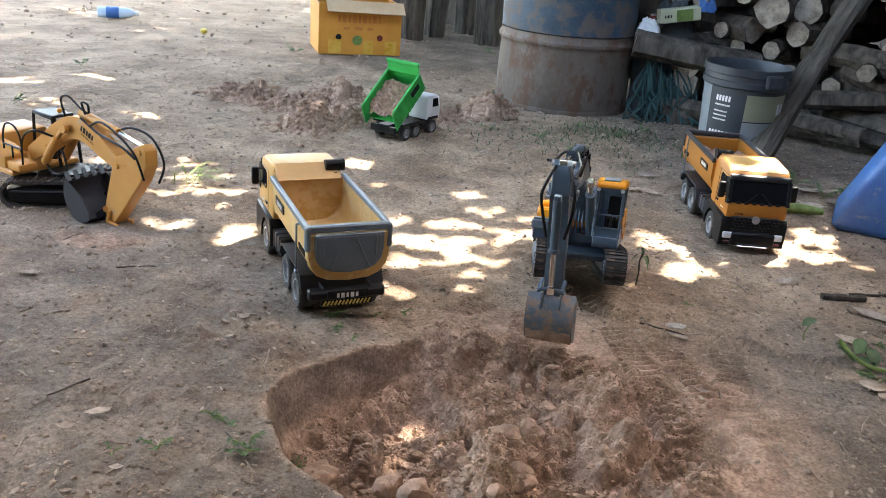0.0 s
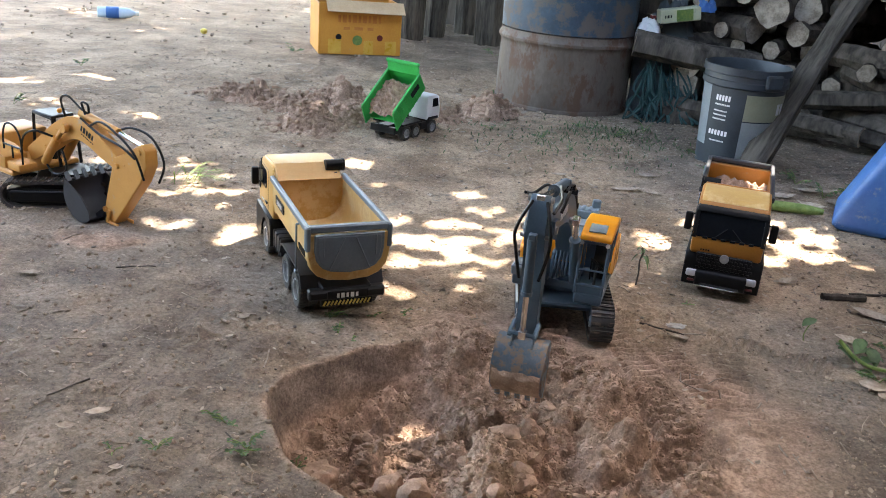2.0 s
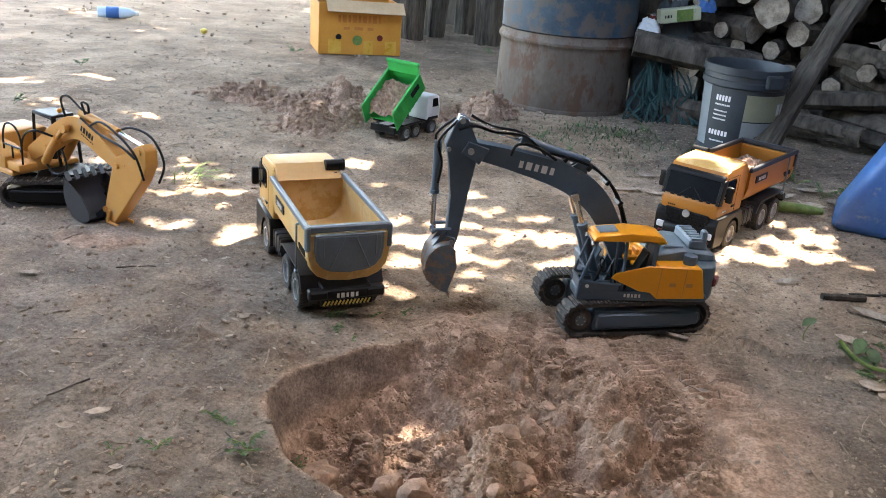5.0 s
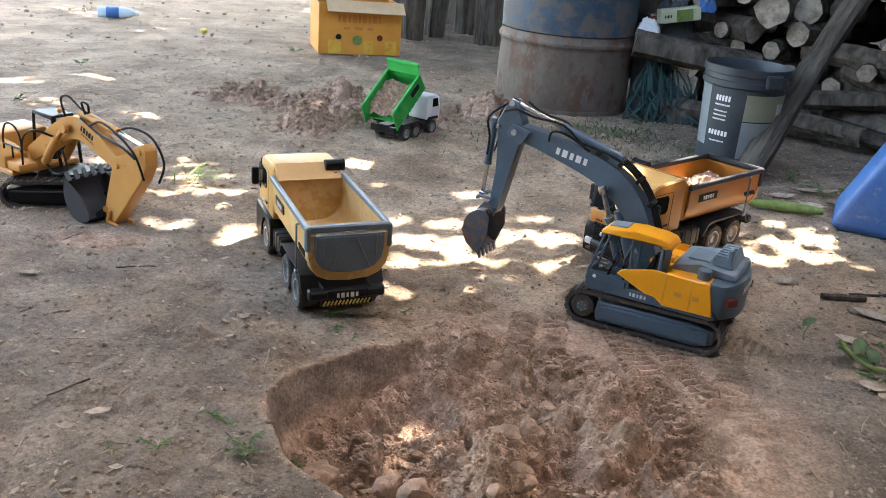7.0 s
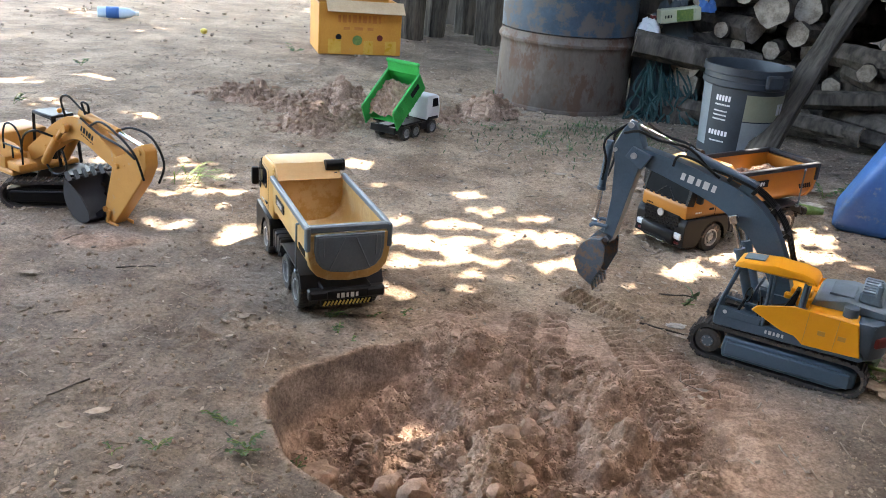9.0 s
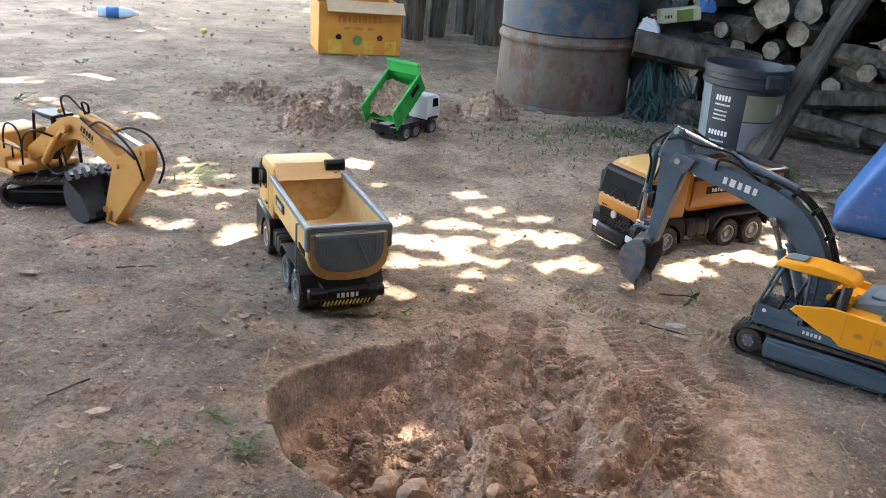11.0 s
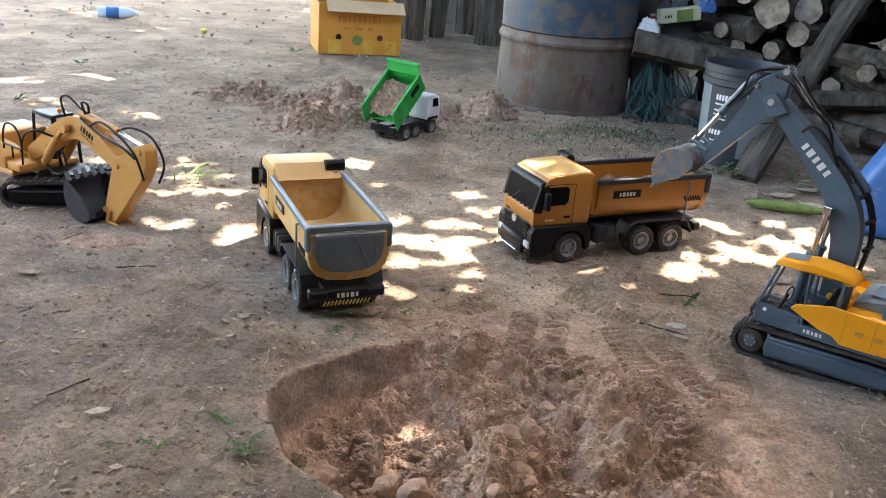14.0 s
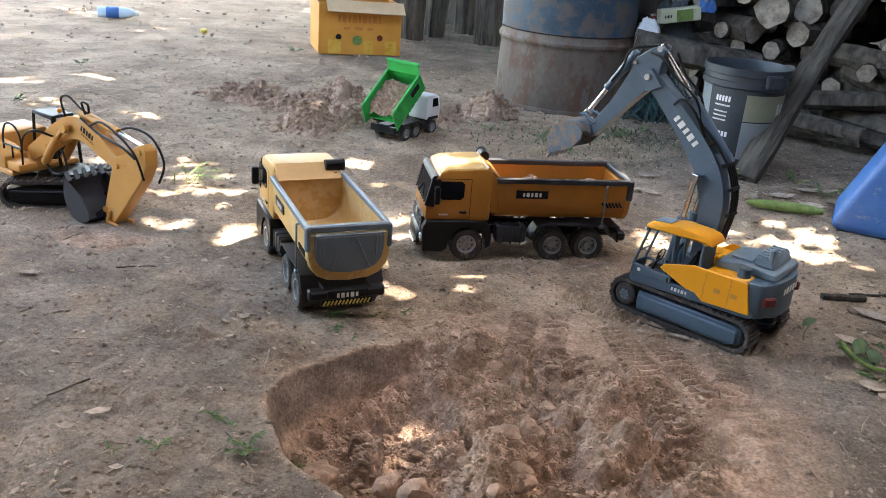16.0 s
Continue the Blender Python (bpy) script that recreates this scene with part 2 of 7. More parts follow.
def clods(x, y, size, seed):
    """Rounded lumps of about that size, packed at random: their height in metres."""
    x, y = np.atleast_1d(np.asarray(x, float)) / size, np.atleast_1d(np.asarray(y, float)) / size
    i, j = np.floor(x), np.floor(y)
    best = np.zeros_like(x)
    for p in (-1, 0, 1):
        for q in (-1, 0, 1):
            a, b, c = (hashed(i + p, j + q, seed + k) for k in (0, 71, 137))
            d2 = ((i + p + a - x) ** 2 + (j + q + b - y) ** 2) / (0.30 + 0.5 * c * c) ** 2
            best = np.maximum(best, (0.30 + 0.5 * c * c) * np.sqrt(np.clip(1 - d2, 0, 1)))
    return best * size


def sstep(lo, hi, x):
    t = np.clip((x - lo) / (hi - lo), 0, 1)
    return t * t * (3 - 2 * t)


MOUNDS = ((-0.80, 1.97, 0.13, 0.010), (-0.86, 3.55, 0.17, 0.075), (-0.66, 3.42, 0.12, 0.045), (-0.47, 3.62, 0.17, 0.085), (-0.50, 3.12, 0.16, 0.085),
          (-0.36, 3.35, 0.16, 0.06), (0.12, 3.57, 0.17, 0.085), (-0.03, 3.40, 0.10, 0.03))


def land(x, y):
    """Height of the ground, and how freshly dug it is (0 to 1)."""
    x, y = np.asarray(x, float), np.asarray(y, float)
    wob = (vnoise(x, y, 0.09, 5) - 0.5) * 0.10 + (vnoise(x, y, 0.03, 6) - 0.5) * 0.005
    dx, dy = (x - 0.085) / 0.355, (y - 1.26) / 0.275
    e = np.hypot(dx, dy) + wob
    a = np.arctan2(dy, dx)
    left = sstep(-0.12, -0.45, np.cos(a - math.radians(8)))
    dig = left * np.clip((0.995 - e) / 0.085, 0, 1) ** 0.8 * 0.095 + (1 - left) * sstep(1.05, 0.35, e) * 0.06
    heap = 0.045 * np.exp(-((x - 0.06) / 0.14) ** 2 - ((y - 1.13) / 0.16) ** 2) + 0.03 * np.exp(-((x - 0.30) / 0.09) ** 2 - ((y - 1.28) / 0.16) ** 2)
    heap = heap + 0.05 * np.exp(-((x - 0.09) / 0.20) ** 2 - ((y - 1.36) / 0.17) ** 2)
    heap = heap * sstep(1.0, 0.8, e) + 0.022 * np.exp(-((x - 0.02) / 0.07) ** 2 - ((y - 1.56) / 0.09) ** 2)
    fresh = np.maximum(sstep(1.04, 0.97, e), sstep(0.22, 0.08, np.hypot((x - 0.16) / 1.15, y - 1.58)) * sstep(0.35, 0.6, vnoise(x, y, 0.12, 9)) )
    fresh = np.maximum(fresh, 0.9 * sstep(1.75, 1.15, e + (vnoise(x, y, 0.16, 14) - 0.5) * 0.5) * sstep(-0.02, 0.2, x + (y - 1.26) * 0.55))
    z = -dig + heap
    for mx, my, r, h in MOUNDS:
        q = np.hypot(x - mx, y - my) / r + (vnoise(x, y, 0.08, 11) - 0.5) * 0.5
        z = z + h * sstep(1.0, 0.0, q)
        fresh = np.maximum(fresh, sstep(1.05, 0.75, q))
    rough = sstep(0.35, 1.0, fresh) * sstep(1.25, 0.95, e) + (y > 2.6) * sstep(0.3, 0.9, fresh)
    n1, n2, n3 = (vnoise(x, y, s, k) for s, k in ((0.10, 1), (0.045, 2), (0.02, 3)))
    bill = lambda n: 1 - np.abs(2 * n - 1)
    n5 = vnoise(x, y, 0.0065, 8)
    wall = left * sstep(0.86, 0.91, e) * sstep(1.03, 0.99, e)
    rough = rough * (1 - 0.95 * wall)
    wx, wy = x + (n2 - 0.5) * 0.03, y + (vnoise(x, y, 0.04, 44) - 0.5) * 0.03
    m2, m3 = (vnoise(wx, wy, q, k) for q, k in ((0.055, 45), (0.024, 46)))
    # prints of the crawler tracks
    press, ribs = np.zeros_like(z), np.zeros_like(z)
    for cx, cy, turn, wide, long, pitch, deep in ((0.395, 1.46, 8, 0.036, 0.24, 0.020, 0.009), (0.475, 1.50, 14, 0.030, 0.22, 0.020, 0.007), (0.165, 1.56, -8, 0.028, 0.15, 0.022, 0.011), (0.235, 1.57, -8, 0.026, 0.16, 0.022, 0.011),
                                                 (0.075, 1.71, -38, 0.036, 0.12, 0.016, 0.008), (0.56, 1.42, -6, 0.034, 0.18, 0.020, 0.006), (0.62, 1.62, 60, 0.040, 0.2, 0.017, 0.006), (0.36, 1.74, 50, 0.036, 0.12, 0.017, 0.006)):
        c, s = math.cos(math.radians(turn)), math.sin(math.radians(turn))
        u, v = (x - cx) * c + (y - cy) * s, -(x - cx) * s + (y - cy) * c
        inside = sstep(wide, wide * 0.8, np.abs(u)) * sstep(long, long * 0.7, np.abs(v)) * sstep(0.15, 0.4, vnoise(x, y, 0.06, 13))
        press, ribs = np.maximum(press, inside), ribs + inside * deep * (np.clip(np.sin(v / pitch * 2 * math.pi) * 1.6, -1, 1) * (0.6 + 0.8 * n3) - 0.4)
    shape = np.shape(x)
    c1, c2, c3, c4 = (clods(wx, wy, q, k).reshape(shape) for q, k in ((0.062, 61), (0.034, 62), (0.018, 63), (0.0105, 64)))
    spots = sstep(0.40, 0.62, m2)
    lumps = spots * c1 * 0.8 + sstep(0.30, 0.6, vnoise(x, y, 0.07, 48)) * c2 * 1.0 + c3 * 0.95 + c4 * 0.85
    z = z + ribs + (1 - 0.8 * press) * rough * ((n1 - 0.5) * 0.050 + lumps - 0.034 + (bill(m3) - 0.5) * 0.004 + (n5 - 0.5) * 0.004)
    calm = (1 - np.clip(rough, 0, 1)) * (1 - 0.9 * wall)
    crumbly = 0.25 + 0.75 * sstep(0.35, 0.62, vnoise(x, y, 0.22, 49)) + 0.5 * sstep(0.0, -0.3, x) * sstep(1.9, 1.4, y)
    z = z + calm * ((vnoise(x, y, 0.5, 7) - 0.5) * 0.012 + (n1 - 0.5) * 0.006 + (n2 - 0.5) * 0.006 + (n3 - 0.5) * 0.004)
    z = z + (1 - 0.8 * press) * calm * crumbly * (c2 * sstep(0.62, 0.8, m2) * 0.22 + c3 * 0.16 + c4 * 0.22 * sstep(0.3, 0.6, m3))
    edge = (vnoise(x, y, 0.35, 51) - 0.5) * 0.5 + (vnoise(x, y, 0.09, 52) - 0.5) * 0.25
    # earth darker towards the eye, left and right of the pit
    darkened = np.maximum(sstep(0.15, -0.35, x + (y - 1.4) * 0.25 + edge) * sstep(2.05, 1.5, y + edge), sstep(0.45, 0.75, x + edge * 0.6) * sstep(2.0, 1.5, y + edge))
    # moist cut wall of the pit, with its shade put into the colour too
    darkened = np.maximum(darkened * (1 - fresh), left * sstep(0.90, 0.95, e) * sstep(1.01, 0.99, e))
    # darker earth by the drum and the pail
    darkened = np.maximum(darkened, 0.9 * sstep(0.42, 0.85, x + edge * 0.5) * sstep(2.3, 3.0, y + edge * 0.5) * (1 - fresh))
    # shade under the shed roof, painted into the littered earth behind
    darkened = np.maximum(darkened, 0.9 * sstep(4.1, 4.7, y + edge * 0.6) * sstep(-0.8, -0.2, x + edge))
    # darker, greyer and less reddish round the parked excavator's bucket
    grey_patch = sstep(1.15, 0.5, np.hypot((x + 0.77) / 0.17, (y - 2.03) / 0.12) + edge * 0.8)
    fresh, darkened = fresh * (1 - 0.8 * grey_patch), np.maximum(darkened, grey_patch)
    return z, fresh, darkened


def height(x, y):
    return float(land(np.array([x]), np.array([y]))[0][0])


def spread(parts):
    """Grid lines: runs of (from, to, step), then steps that grow to the last value."""
    out = []
    for lo, hi, step in parts:
        out += list(np.arange(lo, hi - step / 2, step))
    return out + [parts[-1][1]]


def outwards(start, end, step, grow=1.22):
    out, p, d = [], start, 1 if end > start else -1
    while (end - p) * d > 0:
        step *= grow
        p += step * d
        out.append(p)
    return out


def ground_material():
    m = surf("trodden_earth", (0.175, 0.117, 0.078), (0.405, 0.300, 0.212), 0.95, 3.2, 60, 0.6, spec=0.15, wear=(0.238, 0.188, 0.142), wear_at=0.55)
    n, l = m.node_tree.nodes, m.node_tree.links
    bsdf = n["Principled BSDF"]
    base = bsdf.inputs["Base Color"].links[0].from_socket
    at = n.new("ShaderNodeAttribute")
    at.attribute_name = "fresh"
    co = n.new("ShaderNodeTexCoord")
    no = n.new("ShaderNodeTexNoise")
    no.inputs["Scale"].default_value, no.inputs["Detail"].default_value = 22, 8
    l.new(co.outputs["Object"], no.inputs["Vector"])
    rm = n.new("ShaderNodeValToRGB")
    rm.color_ramp.elements[0].position, rm.color_ramp.elements[0].color = 0.32, (0.225, 0.143, 0.102, 1)
    rm.color_ramp.elements[1].position, rm.color_ramp.elements[1].color = 0.68, (0.46, 0.315, 0.232, 1)
    l.new(no.outputs["Fac"], rm.inputs["Fac"])
    mx = n.new("ShaderNodeMix")
    mx.data_type = "RGBA"
    l.new(at.outputs["Fac"], mx.inputs["Factor"])
    l.new(base, mx.inputs["A"])
    l.new(rm.outputs["Color"], mx.inputs["B"])
    # pale grit and dark crumbs
    vo = n.new("ShaderNodeTexNoise")
    vo.inputs["Scale"].default_value, vo.inputs["Detail"].default_value, vo.inputs["Roughness"].default_value = 150, 6, 0.75
    l.new(co.outputs["Object"], vo.inputs["Vector"])
    hs = n.new("ShaderNodeHueSaturation")
    mr = n.new("ShaderNodeMapRange")
    mr.inputs["From Min"].default_value, mr.inputs["From Max"].default_value = 0.36, 0.64
    mr.inputs["To Min"].default_value, mr.inputs["To Max"].default_value = 0.66, 1.42
    l.new(vo.outputs["Fac"], mr.inputs["Value"])
    pa = n.new("ShaderNodeTexNoise")
    pa.inputs["Scale"].default_value, pa.inputs["Detail"].default_value, pa.inputs["Roughness"].default_value = 9, 7, 0.75
    l.new(co.outputs["Object"], pa.inputs["Vector"])
    pr = n.new("ShaderNodeMapRange")
    pr.inputs["From Min"].default_value, pr.inputs["From Max"].default_value = 0.32, 0.68
    pr.inputs["To Min"].default_value, pr.inputs["To Max"].default_value = 0.66, 1.28
    l.new(pa.outputs["Fac"], pr.inputs["Value"])
    mu = n.new("ShaderNodeMath")
    mu.operation = "MULTIPLY"
    l.new(mr.outputs["Result"], mu.inputs[0])
    l.new(pr.outputs["Result"], mu.inputs[1])
    l.new(mu.outputs[0], hs.inputs["Value"])
    l.new(mx.outputs["Result"], hs.inputs["Color"])
    # masked earth is darker and greyer, part of it painted shade
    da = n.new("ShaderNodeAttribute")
    da.attribute_name = "darkened"
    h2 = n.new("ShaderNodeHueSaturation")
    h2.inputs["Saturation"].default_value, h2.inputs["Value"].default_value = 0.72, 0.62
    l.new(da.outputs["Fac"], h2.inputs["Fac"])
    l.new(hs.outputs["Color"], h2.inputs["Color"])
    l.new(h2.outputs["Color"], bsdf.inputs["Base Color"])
    # crumbly fine relief over the broad one
    bp = n.new("ShaderNodeBump")
    bp.inputs["Strength"].default_value, bp.inputs["Distance"].default_value = 0.6, 0.003
    l.new(vo.outputs["Fac"], bp.inputs["Height"])
    l.new(bsdf.inputs["Normal"].links[0].from_socket, bp.inputs["Normal"])
    l.new(bp.outputs["Normal"], bsdf.inputs["Normal"])
    return m


def make_ground():
    xs = sorted(outwards(-1.35, -60, 0.012)) + spread(((-1.35, -0.85, 0.0115), (-0.85, -0.34, 0.0055), (-0.34, 0.64, 0.004), (0.64, 0.95, 0.0055), (0.95, 1.5, 0.0115))) + outwards(1.5, 60, 0.012)
    ys = sorted(outwards(0.9, -60, 0.006)) + spread(((0.9, 1.76, 0.004), (1.76, 2.4, 0.0065), (2.4, 4.0, 0.0115))) + outwards(4.0, 80, 0.0135)
    gx, gy = np.meshgrid(np.array(xs), np.array(ys))
    z, fresh, darkened = land(gx.ravel(), gy.ravel())
    nx, ny = len(xs), len(ys)
    co = np.stack([gx.ravel(), gy.ravel(), z], 1)
    i = (np.arange(ny - 1)[:, None] * nx + np.arange(nx - 1)[None, :]).ravel()
    quads = np.stack([i, i + 1, i + nx + 1, i + nx], 1)
    me = bpy.data.meshes.new("ground")
    me.vertices.add(len(co))
    me.vertices.foreach_set("co", co.ravel())
    me.loops.add(quads.size)
    me.loops.foreach_set("vertex_index", quads.ravel().astype(np.int32))
    me.polygons.add(len(quads))
    me.polygons.foreach_set("loop_start", np.arange(0, quads.size, 4, dtype=np.int32))
    me.polygons.foreach_set("loop_total", np.full(len(quads), 4, dtype=np.int32))
    me.polygons.foreach_set("use_smooth", np.ones(len(quads), dtype=bool))
    me.update(calc_edges=True)
    me.attributes.new("fresh", "FLOAT", "POINT").data.foreach_set("value", fresh.astype(np.float32))
    me.attributes.new("darkened", "FLOAT", "POINT").data.foreach_set("value", darkened.astype(np.float32))
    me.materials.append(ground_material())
    return tagged(new("ground", me), "bare trodden earth yard with a dug pit of reddish soil", "ground", kind="structure")


make_ground()


# ---- unseen tree overhead, its crown placed to shade the yard ----
# openings of the crown, as the sun throws them on the ground: place and half-sizes
GAPS = (
        (-1.73, 3.46, 0.07, 0.06), (-1.52, 3.63, 0.071, 0.044), (-1.48, 3.18, 0.068, 0.051), (-0.77, 2.51, 0.095, 0.111), (-1.03, 2.52, 0.064, 0.045), (-0.63, 2.33, 0.049, 0.069), (-0.5, 2.03, 0.025, 0.1), (-0.58, 2.22, 0.026, 0.031),
        (-0.31, 2.69, 0.04, 0.038), (-0.29, 2.8, 0.023, 0.034), (-0.06, 2.11, 0.100, 0.130), (-0.09, 1.95, 0.027, 0.043), (0.04, 2.2, 0.053, 0.044), (0.09, 2.09, 0.125, 0.062), (0.08, 2.46, 0.028, 0.027), (0.23, 2.29, 0.023, 0.043),
        (0.13, 2.32, 0.021, 0.019), (0.7, 2.69, 0.039, 0.057), (0.6, 2.67, 0.027, 0.031), (0.99, 2.3, 0.105, 0.105), (0.81, 2.15, 0.114, 0.059), (0.54, 2.22, 0.042, 0.049), (0.09, 4.37, 0.105, 0.092), (0.06, 1.85, 0.034, 0.033),
        (0.59, 1.99, 0.05, 0.052), (0.02, 1.31, 0.014, 0.04), (0.26, 2.15, 0.062, 0.038), (0.17, 1.96, 0.056, 0.029), (0.76, 2.34, 0.07, 0.044), (0.58, 2.13, 0.063, 0.033),
        (-0.37, 2.35, 0.032, 0.03), (-0.76, 2.33, 0.036, 0.039), (-0.68, 2.04, 0.03, 0.023), (-0.15, 2.49, 0.044, 0.028), (-0.04, 2.59, 0.036, 0.024), (-0.52, 3.05, 0.04, 0.024), (-0.09, 1.73, 0.037, 0.023), (0.31, 1.97, 0.032, 0.022),
        (1.01, 2.12, 0.049, 0.041), (-1.12, 3.08, 0.058, 0.032), (-1.36, 2.78, 0.051, 0.04), (0.24, 2.6, 0.033, 0.03))


def make_tree():
    tree = tagged(new("tree"), "tall unseen shade tree with a dense leafy crown", "tree")
    base = Vector((4.6, 6.6, 0))
    tree.location = base
    bm = B()
    tube(bm, [(0, 0, -0.2), (-0.1, 0.05, 0.9), (-0.3, 0.0, 1.8), (-0.8, -0.3, 2.7), (-1.6, -0.5, 3.3)], [0.24, 0.2, 0.17, 0.14, 0.08], 10)
    for q in ((-2.8, 1.4, 3.4), (-4.6, -0.5, 3.4), (-2.2, -3.2, 3.2), (-4.0, 2.6, 3.5), (-4.4, -2.8, 3.2)):
        tube(bm, curve2([(-0.3, 0.0, 1.8), (-0.3 + (q[0] + 0.3) * 0.45, q[1] * 0.45, 2.9), q], 5), [0.11 - 0.008 * k for k in range(11)], 7)
    part("trunk", bm, "bark", tree)
    rng = np.random.RandomState(4)
    step = 0.034
    # leaves are spread over the ground that they shade, then lifted towards the sun
    gx, gy = np.meshgrid(np.arange(-5.4, 3.2, step), np.arange(0.2, 10.4, step))
    fx, fy = gx.ravel(), gy.ravel()
    fx, fy = fx + rng.uniform(-0.014, 0.014, fx.size), fy + rng.uniform(-0.014, 0.014, fx.size)
    open_ = np.zeros(fx.size)
    ragged = (vnoise(fx, fy, 0.12, 31) - 0.5) * 0.7 + (vnoise(fx, fy * 1.6, 0.055, 32) - 0.5) * 0.75
    for x, y, rx, ry in GAPS:
        rx, ry = max(rx, 0.03) + 0.03, max(ry, 0.03) + 0.024
        open_ = np.maximum(open_, sstep(1.25, 0.75, np.hypot((fx - x) / rx, (fy - y) / ry) + ragged))
    # small chance openings beyond the yard's middle
    far = sstep(3.0, 4.5, fy) * sstep(0.4, -0.6, fx)
    open_ = np.maximum(open_, far * sstep(0.62, 0.85, vnoise(fx, fy, 0.28, 33)) * 0.45)
    # leaves hang across the openings
    keep = rng.rand(fx.size) > open_ * 0.84
    rim = np.maximum(np.abs(fx + 1.1) / 4.2, np.abs(fy - 5.2) / 5.1) + (vnoise(fx, fy, 0.5, 22) - 0.5) * 0.1
    keep &= rim < 1
    # smaller leaves towards the yard's open side let half-light through
    thin = sstep(-0.6, -2.2, fx) * sstep(2.4, 4.2, fy)
    fx, fy, thin = fx[keep], fy[keep], thin[keep]
    k = fx.size
    pz = 3.1 + 0.4 * rng.rand(k) + 0.3 * (vnoise(fx, fy, 1.3, 21) - 0.5)
    px, py = fx + pz * TO_SUN.x / TO_SUN.z - base.x, fy + pz * TO_SUN.y / TO_SUN.z - base.y
    a, tilt = rng.uniform(0, 2 * math.pi, k), rng.uniform(-0.5, 0.5, (k, 2))
    ln, wd = rng.uniform(0.044, 0.061, k) * (1 - 0.12 * thin), rng.uniform(0.034, 0.048, k) * (1 - 0.12 * thin)
    ux, uy = np.cos(a), np.sin(a)
    co = np.empty((k, 4, 3))
    for q, (s, t) in enumerate(((-1, 0.15), (-0.2, -1), (1, -0.15), (0.2, 1))):
        co[:, q, 0] = px + ux * ln * s - uy * wd * t
        co[:, q, 1] = py + uy * ln * s + ux * wd * t
        co[:, q, 2] = pz + tilt[:, 0] * ln * s + tilt[:, 1] * wd * t
    me = bpy.data.meshes.new("crown")
    me.from_pydata(co.reshape(-1, 3).tolist(), [], [(4 * i, 4 * i + 1, 4 * i + 2, 4 * i + 3) for i in range(k)])
    me.materials.append(M["canopy"])
    crown = new("crown", me)
    crown.parent = tree
    tagged(crown, "dense green leaves", kind="stuff")


make_tree()


# ---- things round the yard ----
def make_drum():
    d = tagged(new("oil_drum"), "rusty steel oil drum with worn blue paint on its upper part", "drum")
    d.location = (0.466, 3.93, height(0.466, 3.7) - 0.004)
    R = 0.288

    def band(lo, hi):
        prof = []
        for z in np.arange(lo, hi + 0.001, 0.01):
            rib = sum(0.012 * math.exp(-((z - c) / 0.011) ** 2) for c in (0.285, 0.58))
            dent = 0.004 * math.sin(z * 17)
            prof.append((R + rib + dent * 0.3, z))
        return prof
    bm = B()
    lathe(bm, [(R + 0.006, 0), (R + 0.009, 0.006), (R + 0.006, 0.016)] + band(0.02, 0.325), 72)
    part("lower_body", bm, "drum", d, "bare rusty steel")
    bm = B()
    lathe(bm, band(0.325, 0.86) + [(R + 0.008, 0.865), (R + 0.008, 0.88), (R - 0.01, 0.88), (R - 0.012, 0.86), (0.01, 0.86)], 72)
    part("upper_body", bm, "drum_blue", d, "flaking blue paint over rust")


def make_carton():
    m = pose(-0.735, 4.657, height(-0.5, 4.7), 0, 0, 17.0)
    c = tagged(new("cardboard_box"), "open orange printed fruit carton with torn top flaps", "box")
    c.matrix_basis = m
    W, D, H, t = 0.44, 0.33, 0.262, 0.006
    for name, cc, ss in (("front", (W / 2, t / 2, H / 2), (W, t, H)), ("back", (W / 2, D - t / 2, H / 2), (W, t, H)),
                         ("side", (t / 2, D / 2, H / 2), (t, D - 2 * t, H)), ("side", (W - t / 2, D / 2, H / 2), (t, D - 2 * t, H)),
                         ("bottom", (W / 2, D / 2, t / 2), (W - 2 * t, D - 2 * t, t))):
        bm = B()
        box(bm, cc, ss, 0.0015)
        part(name, bm, "card", c)
    for cc, ss, r in (((W / 2 + 0.02, -0.034, H - 0.012), (W - 0.03, 0.085, 0.004), (38, 1, 1)), ((W / 2, D + 0.05, H + 0.05), (W, 0.004, 0.13), (-30, 0, 0)), ((-0.03, D / 2, H + 0.045), (0.004, D, 0.12), (0, -32, 0))):
        bm = B()
        box(bm, (0, 0, 0), ss, 0.001)
        part("flap", bm, "card_in", c, "plain brown torn flap", pose(*cc, *r))
    y = -0.001
    bm = B()
    bars(bm, (0.215, y, 0.185), (1, 0, 0), (0, -1, 0), (0, 0, 1), 9, 0.24, 0.04)
    part("printing", bm, "ink", c, "brown printed characters as bars")
    bm = B()
    bars(bm, (0.21, y, 0.135), (1, 0, 0), (0, -1, 0), (0, 0, 1), 3, 0.19, 0.016)
    part("printing", bm, "ink", c, "brown printed characters as bars")
    bm = B()
    lathe(bm, [(0.001, -0.0006), (0.026, -0.0006), (0.026, 0.0006), (0.001, 0.0006)], 20, "y")
    part("fruit_picture", bm, "ink_green", c, "green printed melon", pose(0.205, y, 0.075))
    for x, mt in ((0.105, "black"), (0.325, "red")):
        bm = B()
        lathe(bm, [(0.001, -0.0006), (0.016, -0.0006), (0.016, 0.0006), (0.001, 0.0006)], 20, "y")
        part("vent_hole", bm, mt, c, "", pose(x, y, 0.09))
    for x, w, h in ((0.085, 0.07, 0.075), (0.265, 0.05, 0.07), (0.385, 0.06, 0.07)):
        bm = B()
        box(bm, (x, -0.0015, h / 2 + 0.004), (w, 0.0008, h))
        part("tape_strip", bm, "tape_clear", c, "strip of glossy clear tape")


